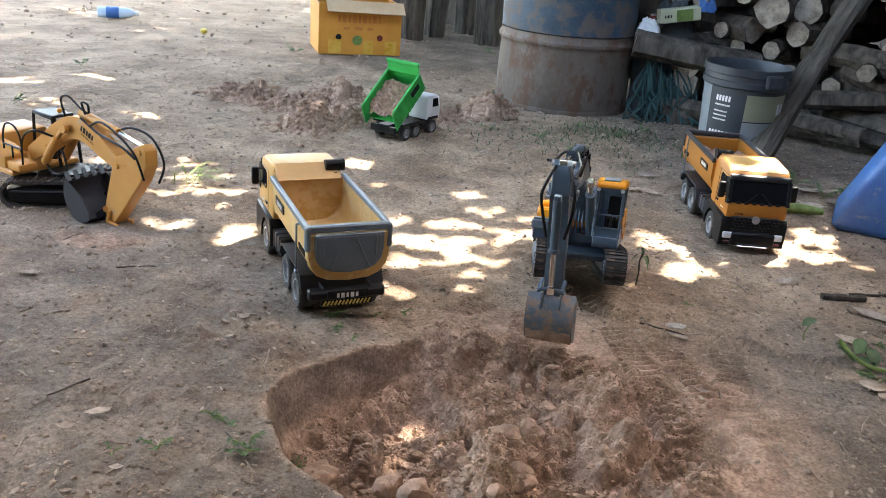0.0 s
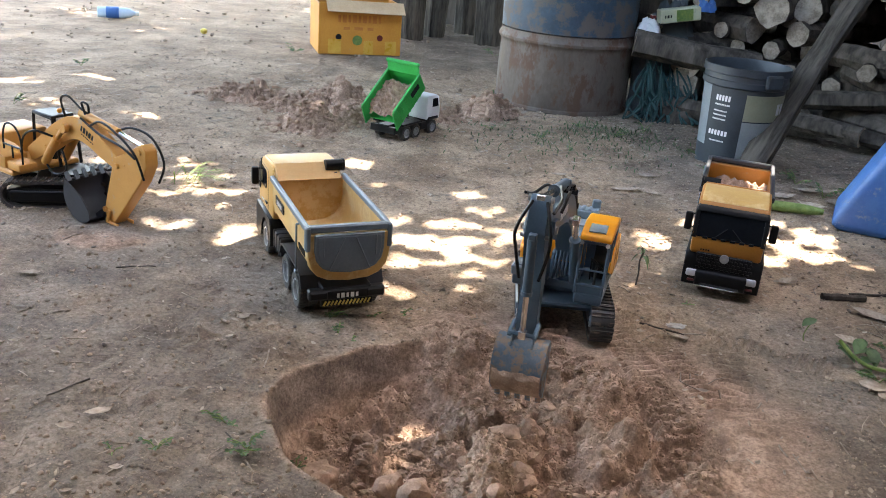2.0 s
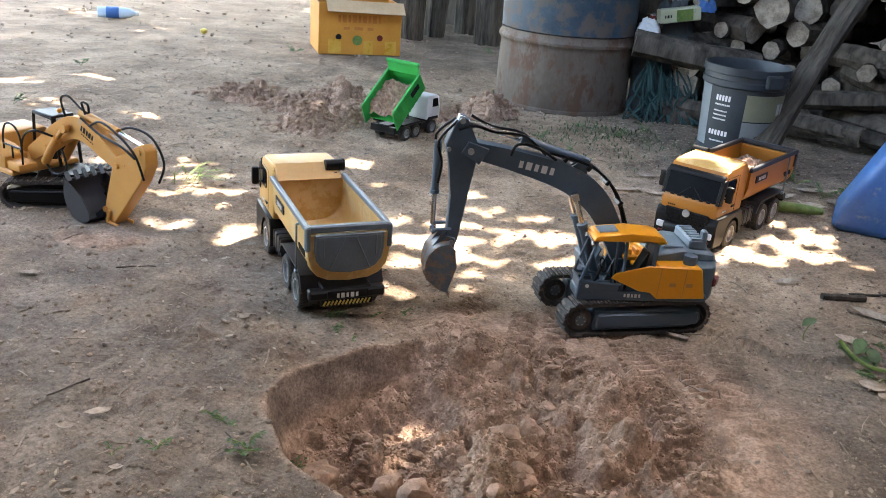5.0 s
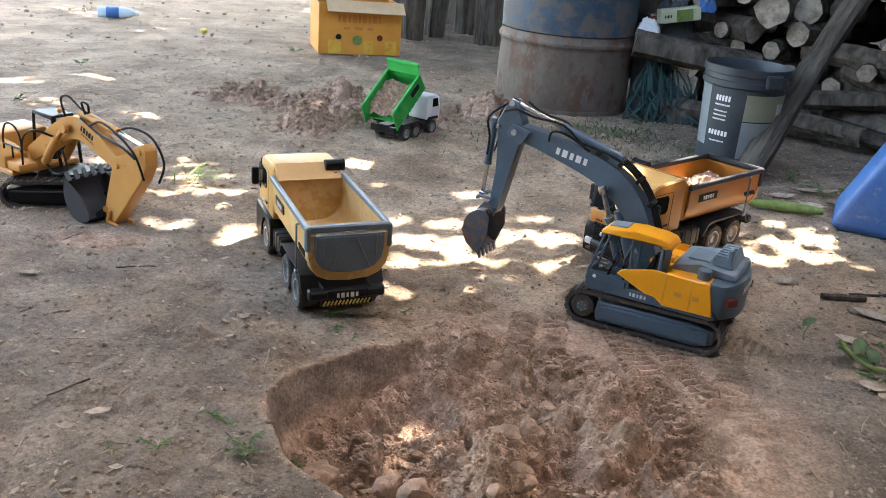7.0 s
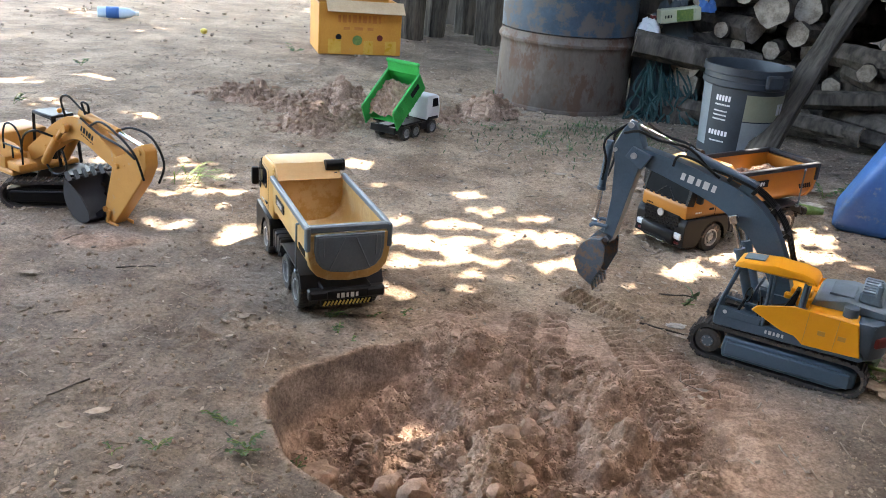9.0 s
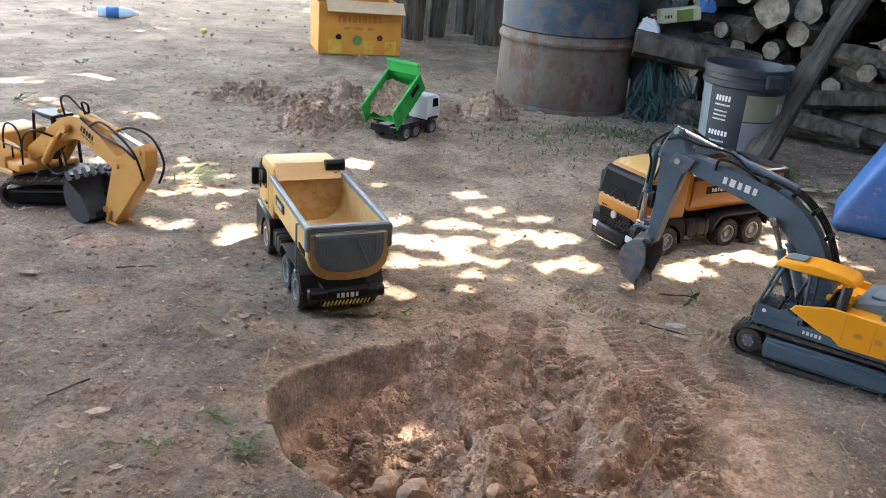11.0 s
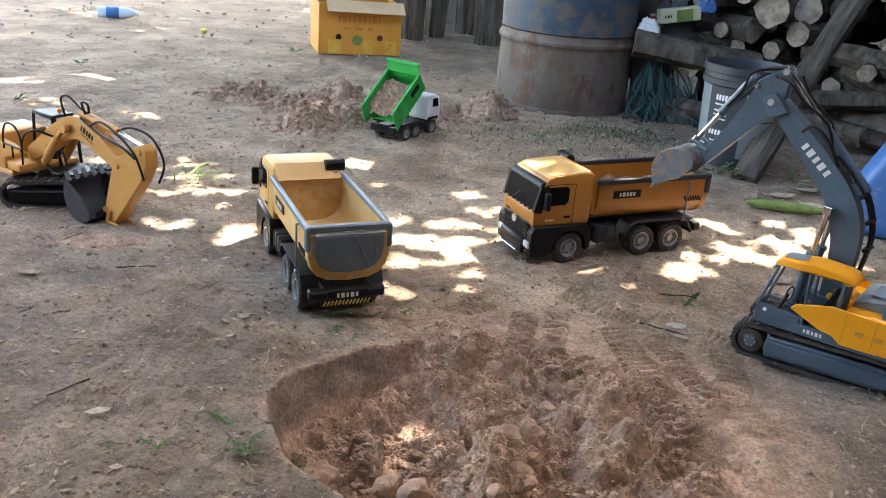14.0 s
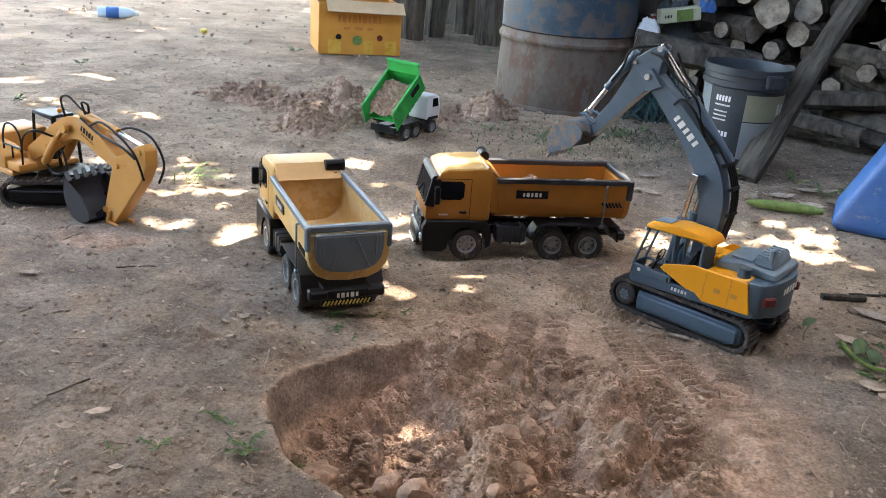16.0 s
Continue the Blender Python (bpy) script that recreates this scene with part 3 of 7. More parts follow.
def make_pail():
    p = tagged(new("paint_pail"), "dark grey plastic pail with a faded white label", "bucket")
    p.matrix_basis = pose(1.005, 3.10, height(1.0, 3.1) - 0.003, 0, 0, 0)
    p.scale = (0.92, 0.92, 0.95)
    bm = B()
    prof = [(0.128, 0), (0.134, 0.004), (0.150, 0.30), (0.152, 0.302), (0.158, 0.305), (0.158, 0.325), (0.154, 0.327), (0.154, 0.345), (0.160, 0.348), (0.160, 0.372),
            (0.155, 0.374), (0.152, 0.365), (0.146, 0.25), (0.13, 0.008), (0.01, 0.008)]
    lathe(bm, prof, 64)
    part("body", bm, "pail", p)

    def patch(a0, a1, z0, z1, out, name, mt, label):
        bm = B()
        n = 16
        g = []
        for z in (z0, z1):
            r = 0.134 + (z - 0.004) / 0.296 * 0.016 + out
            g.append([bm.verts.new((r * math.cos(radians(a0 + (a1 - a0) * k / n)), r * math.sin(radians(a0 + (a1 - a0) * k / n)), z)) for k in range(n + 1)])
        for k in range(n):
            bm.faces.new((g[0][k], g[0][k + 1], g[1][k + 1], g[1][k]))
        bmesh.ops.solidify(bm, geom=bm.faces[:], thickness=0.0006)
        return part(name, bm, mt, p, label)
    patch(176, 203, 0.08, 0.30, 0.0012, "label", "label", "faded pale label")
    patch(258, 340, 0.19, 0.285, 0.0012, "label", "label_y", "faded yellowish label with a box drawing")
    patch(258, 340, 0.05, 0.186, 0.0012, "label", "label", "faded grey label with pale bars")
    for a, z, n, w, h in ((226, 0.262, 5, 0.062, 0.02), (226, 0.238, 9, 0.06, 0.006), (224, 0.215, 12, 0.055, 0.005), (224, 0.2, 12, 0.055, 0.005), (224, 0.185, 12, 0.055, 0.005), (225, 0.135, 6, 0.08, 0.018), (225, 0.105, 12, 0.06, 0.005),
                          (300, 0.12, 4, 0.09, 0.045), (318, 0.235, 2, 0.05, 0.04)):
        r = 0.134 + z / 0.3 * 0.016 + 0.003
        u = Vector((-math.sin(radians(a)), math.cos(radians(a)), 0))
        o = Vector((math.cos(radians(a)), math.sin(radians(a)), 0))
        bm = B()
        for k in range(n):
            b = a + (k - (n - 1) / 2) * math.degrees(w / n / r)
            o, u = Vector((math.cos(radians(b)), math.sin(radians(b)), 0)), Vector((-math.sin(radians(b)), math.cos(radians(b)), 0))
            box(bm, o * r + Vector((0, 0, z)), (w / n * 0.66, 0.0008, h), 0, Matrix((u, o, (0, 0, 1))).transposed().to_4x4())
        part("printing", bm, "print", p, "pale printed bars")
    bm = B()
    box(bm, (0, 0, 0), (0.07, 0.02, 0.05), 0.006)
    part("handle_lug", bm, "pail", p, "", pose(0.162 * math.cos(radians(290)), 0.162 * math.sin(radians(290)), 0.335, 0, 0, 20))


def log_mesh(r, ln, seed):
    rng = random.Random(seed)
    bm = B()
    n = 12
    lump = [rng.uniform(0.88, 1.1) for _ in range(n)]
    rings = []
    for k in range(6):
        f = k / 5
        bx, bz = rng.uniform(-0.1, 0.1) * r, rng.uniform(-0.1, 0.1) * r
        rings.append([bm.verts.new((bx + r * lump[i] * rng.uniform(0.96, 1.04) * math.cos(i * 2 * math.pi / n), f * ln - ln / 2, bz + r * lump[i] * math.sin(i * 2 * math.pi / n))) for i in range(n)])
    for a, b in zip(rings, rings[1:]):
        for i in range(n):
            bm.faces.new((a[i], b[i], b[(i + 1) % n], a[(i + 1) % n]))
    for ring in (rings[0], rings[-1]):
        bm.faces.new(ring)
    me = mesh_of("log", bm, M["bark"])
    me.materials.append(M["cut"])
    for f in me.polygons:
        if abs(f.normal.y) > 0.8:
            f.material_index = 1
    return me


def make_woodpile():
    rng = random.Random(11)
    kinds = [log_mesh(rng.uniform(0.032, 0.072), rng.uniform(0.5, 0.8), k) for k in range(16)]
    rows = 0
    z = 0.05
    while z < 0.80:
        x = 1.04 + rows * 0.01 + rng.uniform(-0.03, 0.03)
        while x < 2.42:
            me = rng.choice(kinds)
            ob = new("log", me)
            turn = rng.uniform(-16, 16) if rng.random() < 0.8 else rng.uniform(40, 75) * rng.choice((-1, 1))
            y = 4.06 - 0.14 * (x - 0.9) + rng.uniform(-0.16, 0.10) + z * 0.10
            ob.matrix_basis = pose(x, y, z + rng.uniform(-0.015, 0.015), rng.uniform(-6, 6), rng.uniform(0, 360), -38 + turn)
            tagged(ob, "cut round firewood log with grey bark in a stacked pile", "log", "stacked firewood logs")
            x += rng.uniform(0.08, 0.13)
        z += 0.088
        rows += 1
    # a few split billets lie before the stack
    for x, y, z, rx, ry, rz in ((1.52, 3.42, 0.07, 5, 40, 62), (1.62, 3.50, 0.19, -8, 10, 70), (1.40, 3.55, 0.07, 4, 90, 50), (1.72, 3.36, 0.08, 0, 10, 25), (1.78, 3.42, 0.22, 14, 40, 40),
                                (0.98, 3.72, 0.28, 6, 0, 82), (1.15, 3.62, 0.06, 0, 40, 70), (1.70, 3.45, 0.33, -6, 80, 15)):
        ob = new("log", rng.choice(kinds))
        ob.matrix_basis = pose(x, y, z, rx, ry, rz)
        tagged(ob, "short cut firewood log lying before the stack", "log", "stacked firewood logs")


def make_beam():
    bm = B()
    a, b = Vector((0.985, 2.86, 0.0)), Vector((1.62, 3.60, 0.79))
    d = b - a
    ln = d.length
    rng = random.Random(3)
    rings = []
    for k in range(15):
        f = k / 14
        wx, wy = 0.045 + 0.006 * math.sin(f * 9) + rng.uniform(-0.003, 0.003), 0.028 + rng.uniform(-0.003, 0.003)
        ox = 0.008 * math.sin(f * 5)
        rings.append([bm.verts.new((ox + wx * math.copysign(abs(math.cos(t)) ** 0.55, math.cos(t)), wy * math.copysign(abs(math.sin(t)) ** 0.6, math.sin(t)), f * ln)) for t in [i * math.pi / 6 + 0.1 for i in range(12)]])
    for p, q in zip(rings, rings[1:]):
        for i in range(12):
            bm.faces.new((p[i], p[(i + 1) % 12], q[(i + 1) % 12], q[i]))
    bm.faces.new(rings[0][::-1])
    bm.faces.new(rings[-1])
    ob = part("wooden_beam", bm, "plank")
    ob.matrix_basis = Matrix.Translation(a) @ d.to_track_quat("Z", "Y").to_matrix().to_4x4()
    tagged(ob, "weathered grey wooden beam leaning on the firewood stack", "beam")


def make_can():
    c = tagged(new("jerrycan"), "scuffed blue plastic jerrycan leaning on its side", "canister")
    c.matrix_basis = pose(1.318, 2.40, 0.0, 0, 0, -24)
    bm = B()
    prism(bm, [(-0.19, 0.0), (-0.205, 0.03), (-0.050, 0.365), (-0.005, 0.40), (0.22, 0.40), (0.22, 0.0)], -0.09, 0.13, 0.022, seg=3)
    part("body", bm, "blue", c)
    # raised black patch, its colour stands in for a recess's shade
    bm = B()
    box(bm, (0.03, -0.094, 0.13), (0.11, 0.012, 0.075), 0.006)
    part("label_recess", bm, "black", c, "black patch that stands for a dark recess")
    bm = B()
    tube(bm, curve2([(0.04, 0.02, 0.395), (0.05, 0.02, 0.435), (0.14, 0.02, 0.44), (0.17, 0.02, 0.395)], 5), 0.012, 8)
    part("handle", bm, "blue", c)


def make_back():
    for x, y, w, lean in ((-0.30, 5.50, 0.075, 1), (0.17, 5.52, 0.09, -1), (-0.17, 5.7, 0.07, 2), (0.05, 5.95, 0.1, 0)):
        bm = B()
        rng = random.Random(int(x * 100))
        tube(bm, [(rng.uniform(-0.01, 0.01), 0, z * 0.3 - 0.05) for z in range(9)], [w * rng.uniform(0.9, 1.08) for _ in range(9)], 9)
        ob = part("wooden_post", bm, "plank")
        ob.matrix_basis = pose(x, y, 0, 0, lean, 0)
        tagged(ob, "rough grey wooden post of a shed", "post", "shed posts")
    wall = tagged(new("wall_back"), "dark weathered board wall of a shed behind the firewood", "wall", kind="structure")
    for k in range(30):
        bm = B()
        x = -0.42 + k * 0.155
        box(bm, (x, 6.3 + 0.006 * (k % 3), 0.95), (0.148, 0.025, 1.9), 0.004)
        part("plank", bm, "wall", wall)


def make_litter_things():
    # netting and sacks between the drum and the firewood
    for nm, x, y, z, sx, sy, sz, mt, lab, cat, sd in (("tarpaulin", 0.89, 3.86, 0.0, 0.13, 0.08, 0.33, "tarp", "crumpled dark tarpaulin beside the firewood", "tarpaulin", 5),
                                              ("plastic_bag", 0.785, 3.79, 0.31, 0.045, 0.04, 0.075, "white", "crumpled white plastic bag", "bag", 7),
                                              ("sack", 0.94, 3.70, 0.0, 0.10, 0.05, 0.075, "bark", "crumpled brown burlap sack on the earth", "sack", 8),
                                              ("plastic_sheet", 1.01, 3.80, 0.45, 0.035, 0.03, 0.06, "blue", "scrap of blue plastic sheet", "sheet", 9)):
        bm = B()
        bmesh.ops.create_icosphere(bm, subdivisions=4, radius=1.0)
        for v in bm.verts:
            n = noise.noise(v.co * 2.2 + Vector((sd, 0, 0))) * 0.3 + abs(noise.noise(v.co * 5.5 + Vector((0, sd, 0)))) * 0.3
            v.co *= 1 + n
            v.co.z = max(v.co.z, -0.25)
        bmesh.ops.scale(bm, vec=(sx, sy, sz), verts=bm.verts)
        ob = part(nm, bm, mt)
        ob.location = (x, y, z + 0.24 * sz)
        tagged(ob, lab, cat)
    bm = B()
    rod(bm, (0, 0, 0), (0, 0, 0.022), 0.014, n=12)
    tagged(part("bottle_cap", bm, "red"), "red cap on top of the white bag", "cap").matrix_basis = pose(0.795, 3.79, 0.398)
    pack = tagged(new("carton_pack"), "pale printed green and white carton pack on the tarpaulin", "carton")
    pack.matrix_basis = pose(0.895, 3.77, 0.432, 0, -9, 8)
    bm = B()
    box(bm, (0, 0, 0), (0.17, 0.06, 0.055), 0.004)
    part("pack_body", bm, "label_y", pack)
    bm = B()
    box(bm, (0.015, -0.031, 0), (0.07, 0.002, 0.045))
    part("printed_panel", bm, "ink_green", pack, "green print")
    bm = B()
    bars(bm, (-0.055, -0.031, 0), (1, 0, 0), (0, -1, 0), (0, 0, 1), 3, 0.035, 0.012)
    part("printing", bm, "black", pack)


make_drum()
make_carton()
make_pail()
make_woodpile()
make_beam()
make_can()
make_back()
make_litter_things()


def make_net():
    rng = random.Random(17)
    net = tagged(new("fishing_net"), "tangled teal rope netting hung beside the drum", "net")
    net.location = (0.86, 3.72, 0.0)
    for k in range(46):
        bm = B()
        x0, h = rng.uniform(-0.10, 0.13), rng.uniform(0.14, 0.25)
        tube(bm, curve2([(x0 * 0.7, rng.uniform(0.02, 0.08), h), (x0 + rng.uniform(-0.03, 0.03), rng.uniform(-0.05, 0.0), h * 0.62), (x0 * 1.1 + rng.uniform(-0.04, 0.04), rng.uniform(-0.07, -0.01), h * 0.3), (x0 * 1.2 + rng.uniform(-0.05, 0.05), rng.uniform(-0.1, 0.0), 0.006)], 4), rng.uniform(0.003, 0.0065), 5)
        part("strand", bm, "teal", net)
    # unseen roof added above the view to shade the firewood
    roof = tagged(new("shed_roof"), "unseen dark sheet roof added to shade the firewood", "roof", kind="structure")
    for k in range(6):
        bm = B()
        box(bm, (0.9 + k * 0.62, 4.95, 1.75), (0.61, 3.0, 0.012), 0.002, Matrix.Rotation(-0.12, 4, "X"))
        part("roof_sheet", bm, "wall", roof)
    # posts added to carry that roof
    for x, y in ((0.72, 5.4), (3.4, 5.4), (3.6, 3.3)):
        bm = B()
        tube(bm, [(0, 0, -0.05), (0.01, 0, 0.8), (0, 0, 1.72)], [0.06, 0.055, 0.05], 8)
        ob = part("wooden_post", bm, "plank")
        ob.location = (x, y, 0)
        tagged(ob, "rough grey wooden post of a shed", "post", "shed posts")


make_net()


def make_light_blocks():
    """Unseen walls and an eave, added to block light from behind and the right."""
    wall = tagged(new("wall_house"), "unseen board wall added behind the camera to block light", "wall", kind="structure")
    for k in range(40):
        bm = B()
        box(bm, (-6.0 + k * 0.305, -1.6 + 0.008 * (k % 2), 1.6), (0.30, 0.03, 3.2), 0.005)
        part("plank", bm, "wall", wall)
    # eave added overhead, out of view, to darken the near ground
    bm = B()
    box(bm, (0, -0.28, 2.35), (12.6, 3.08, 0.05), 0.01, Matrix.Rotation(-0.15, 4, "X"))
    tagged(part("roof_house", bm, "wall"), "unseen dark eave added to shade the foreground", "roof", kind="structure")


    # added wall out of view, keeps side light off the yard
    side = tagged(new("wall_side"), "tall unseen board wall added to block light from the right", "wall", kind="structure")
    for k in range(19):
        bm = B()
        box(bm, (2.5 + 0.008 * (k % 2), -1.4 + k * 0.305, 1.4), (0.03, 0.30, 2.8), 0.005)
        part("plank", bm, "wall", side)


make_light_blocks()


# ---- toy tipper truck: x forwards, y to its left, origin on the ground between the rear axles ----
def wheel(parent, x, y, r, wide, name="wheel"):
    bm = B()
    h = wide / 2
    prof = [(r * 0.60, -h * 0.86), (r * 0.66, -h), (r * 0.92, -h), (r, -h * 0.72)]
    prof += [(r, -h * 0.12), (r * 0.93, -h * 0.08), (r * 0.93, h * 0.08), (r, h * 0.12)]
    prof += [(r, h * 0.72), (r * 0.92, h), (r * 0.66, h), (r * 0.60, h * 0.86)]
    lathe(bm, prof, 32, "y", caps=False)
    for k in range(26):
        a = k * 2 * math.pi / 26
        for s in (-1, 1):
            box(bm, (r * math.cos(a), s * h * 0.55, r * math.sin(a)), (r * 0.06, h * 0.55, r * 0.15), 0, Matrix.Rotation(-a, 4, "Y") @ Matrix.Rotation(s * 0.3, 4, "X"))
    rod(bm, (0, -h * 0.22, 0), (0, h * 0.22, 0), r * 0.62, n=24)
    w = part(name, bm, "rubber", parent, at=pose(x, y, r))
    bm = B()
    for s in (-1, 1):
        rings = [(r * 0.61, s * h * 0.88), (r * 0.585, s * h * 1.0), (r * 0.52, s * h * 0.97), (r * 0.49, s * h * 0.30), (r * 0.27, s * h * 0.42), (r * 0.235, s * h * 0.80), (r * 0.16, s * h * 0.84), (r * 0.14, s * h * 0.76), (r * 0.02, s * h * 0.76)]
        lathe(bm, rings, 24, "y", caps=False)
        for k in range(8):
            a = k * math.pi / 4
            rod(bm, (r * 0.32 * math.cos(a), s * h * 0.35, r * 0.32 * math.sin(a)), (r * 0.32 * math.cos(a), s * h * 0.58, r * 0.32 * math.sin(a)), r * 0.036, n=6)
    part("rim", bm, "rim", w, "grey toy rim with wheel nuts")
    bm = B()
    for k in range(8):
        a = (k + 0.5) * math.pi / 4
        rod(bm, (r * 0.42 * math.cos(a), -h * 0.37, r * 0.42 * math.sin(a)), (r * 0.42 * math.cos(a), h * 0.37, r * 0.42 * math.sin(a)), r * 0.055, n=8)
    part("rim_holes", bm, "black", w, "dark holes round the rim")
    return w


def tipper(label, paint):
    t = tagged(new("toy_tipper_truck"), label, "toy truck", "yellow toy tipper trucks")
    R, HW = 0.0385, 0.083
    for s in (1, -1):
        wheel(t, 0.258, s * (HW - 0.0135), R, 0.027, "front_wheel")
        for x in (0.045, -0.045):
            wheel(t, x, s * (HW - 0.020), R, 0.040, "rear_wheel")
    # chassis
    bm = B()
    for s in (1, -1):
        box(bm, (0.10, s * 0.026, 0.058), (0.44, 0.010, 0.022), 0.002)
    for x in (-0.09, 0.0, 0.09, 0.17, 0.24):
        box(bm, (x, 0, 0.056), (0.012, 0.05, 0.014), 0.001)
    for x in (0.258, 0.045, -0.045):
        rod(bm, (x, -0.06, R), (x, 0.06, R), 0.007)
        box(bm, (x, 0, R), (0.026, 0.03, 0.026), 0.006)
    part("chassis", bm, "black", t)
    for s in (1, -1):
        bm = B()
        out = [(-0.098, 0.062), (-0.085, 0.083), (-0.070, 0.089), (0.070, 0.089), (0.085, 0.083), (0.100, 0.060), (0.104, 0.061), (0.089, 0.087), (0.072, 0.094), (-0.072, 0.094), (-0.089, 0.087), (-0.102, 0.063)]
        prism(bm, out, s * 0.040, s * 0.085)
        part("mudguard", bm, "charcoal", t)
        bm = B()
        box(bm, (0.150, s * 0.062, 0.064), (0.075, 0.036, 0.042), 0.006, seg=2)
        for k in range(3):
            box(bm, (0.125 + k * 0.025, s * 0.062, 0.064), (0.006, 0.039, 0.045), 0.001)
        part("side_tank", bm, "charcoal", t)
        # fender and step of the cab, cut round the front wheel
        bm = B()
        arc = [(0.258 + 0.048 * math.cos(a), 0.0385 + 0.048 * math.sin(a)) for a in [math.radians(-12 + 204 * k / 14) for k in range(15)]]
        prism(bm, [(0.200, 0.036), (0.199, 0.060), (0.204, 0.082), (0.214, 0.098), (0.358, 0.098), (0.366, 0.080), (0.364, 0.022), (0.318, 0.020)] + arc, s * 0.052, s * 0.0845, 0.002)
        part("front_fender", bm, "black", t)
        bm = B()
        box(bm, (0.3645, s * 0.062, 0.051), (0.012, 0.030, 0.017), 0.004, seg=2)
        part("headlight", bm, "lamp", t, "clear headlight")
        bm = B()
        box(bm, (0.366, s * 0.064, 0.033), (0.006, 0.016, 0.006), 0.002)
        part("marker_light", bm, "red", t, "small red marker")
        # mirrors
        bm = B()
        box(bm, (0.338, s * 0.092, 0.163), (0.013, 0.017, 0.042), 0.004, seg=2)
        rod(bm, (0.335, s * 0.075, 0.182), (0.338, s * 0.092, 0.178), 0.002, n=6)
        rod(bm, (0.335, s * 0.075, 0.148), (0.338, s * 0.092, 0.150), 0.002, n=6)
        part("mirror", bm, "black", t)
    bm = B()
    prism(bm, [(0.31, 0.022), (0.372, 0.024), (0.376, 0.036), (0.374, 0.058), (0.362, 0.064), (0.31, 0.064)], -0.056, 0.056, 0.003)
    box(bm, (0.375, 0, 0.030), (0.006, 0.085, 0.006), 0.002)
    part("bumper", bm, "black", t)
    bm = B()
    box(bm, (0.3755, 0, 0.0268), (0.008, 0.075, 0.003), 0.001)
    part("step_bar", bm, "chrome", t, "bright bumper step")
    bm = B()
    box(bm, (0.357, 0, 0.082), (0.016, 0.122, 0.040), 0.003)
    for k in range(5):
        for j in range(11):
            box(bm, (0.366, -0.055 + j * 0.011 + (k % 2) * 0.0045, 0.066 + k * 0.008), (0.004, 0.0075, 0.0055), 0.0012)
    part("grille", bm, "black", t)
    # cab shell
    bm = B()
    prism(bm, [(0.206, 0.096), (0.362, 0.096), (0.363, 0.133), (0.357, 0.139), (0.341, 0.1944), (0.330, 0.2121), (0.312, 0.2188), (0.225, 0.2238), (0.209, 0.2205), (0.206, 0.2138)], -0.0775, 0.0775, 0.007, seg=2)
    cab = part("cab", bm, paint, t)
    # paler sheet on the cab: dust, with sunlight put into its colour
    bm = B()
    prism(bm, [(0.329, 0.2127), (0.312, 0.2198), (0.225, 0.2248), (0.212, 0.2220), (0.212, 0.2195), (0.225, 0.2225), (0.312, 0.2175), (0.327, 0.2112)], -0.0715, 0.0715, 0.001)
    part("cab_roof", bm, "dusty", t, "dusty yellow roof, made paler for the sunlight on it")
    bm = B()
    prism(bm, [(0.3595, 0.136), (0.3625, 0.138), (0.3475, 0.1953), (0.343, 0.1953)], -0.073, 0.073, 0.0015)
    part("windscreen", bm, "glass", t, "dark windscreen")
    bm = B()
    prism(bm, [(0.340, 0.1936), (0.352, 0.1928), (0.347, 0.2037), (0.336, 0.207)], -0.077, 0.077, 0.002)
    for s in (1, -1):
        prism(bm, [(0.356, 0.134), (0.364, 0.134), (0.350, 0.1953), (0.342, 0.1953)], s * 0.0735 - 0.004, s * 0.0735 + 0.004, 0.001)
        prism(bm, [(0.342, 0.130), (0.3645, 0.134), (0.350, 0.1955), (0.331, 0.1985), (0.327, 0.1945)], s * 0.0770, s * 0.0796, 0.001)
        rod(bm, (0.3628, s * 0.03, 0.1398), (0.357, s * 0.005, 0.1634), 0.0012, n=5)
    for k in range(6):
        box(bm, (0.3615, -0.05 + 0.02 * k, 0.137), (0.004, 0.011, 0.006), 0.001)
    part("screen_surround", bm, "black", t)
    for s in (1, -1):
        bm = B()
        prism(bm, [(0.272, 0.156), (0.280, 0.1482), (0.322, 0.1482), (0.336, 0.1566), (0.329, 0.1928), (0.2785, 0.1928), (0.272, 0.186)], s * 0.0765, s * 0.0792, 0.001)
        part("side_window", bm, "glass", t, "dark side window")
        bm = B()
        for p, q in (((0.256, 0.1), (0.256, 0.1986)), ((0.256, 0.1986), (0.330, 0.1986))):
            rod(bm, (p[0], s * 0.0774, p[1]), (q[0], s * 0.0774, q[1]), 0.0008, n=5)
        part("door_trim", bm, "black", t, "thin door gap")
        bm = B()
        box(bm, (0.272, s * 0.079, 0.118), (0.017, 0.003, 0.006), 0.001)
        part("door_handle", bm, "black", t, "black door handle")
        bm = B()
        bars(bm, (0.318, s * 0.0782, 0.112), (1, 0, 0), (0, s, 0), (0, 0, 1), 4, 0.024, 0.004)
        part("door_print", bm, "print", t, "pale bars")
    bm = B()
    lathe(bm, [(0.001, -0.002), (0.0100, -0.002), (0.0100, 0.002), (0.008, 0.003), (0.001, 0.003)], 20, "y")
    part("badge", bm, "rim", t, "round grey badge", pose(0.3685, 0, 0.096, 0, 0, 90))
    bm = B()
    bars(bm, (0.365, -0.045, 0.109), (0, 1, 0), (1, 0, 0), (0, 0, 1), 4, 0.022, 0.004)
    part("front_print", bm, "black", t)
    # air intake behind the cab
    bm = B()
    rod(bm, (0.198, -0.062, 0.10), (0.198, -0.062, 0.208), 0.006, n=10)
    rod(bm, (0.205, -0.040, 0.222), (0.205, -0.078, 0.222), 0.0125, n=16)
    rod(bm, (0.205, -0.078, 0.222), (0.205, -0.083, 0.222), 0.014, n=16)
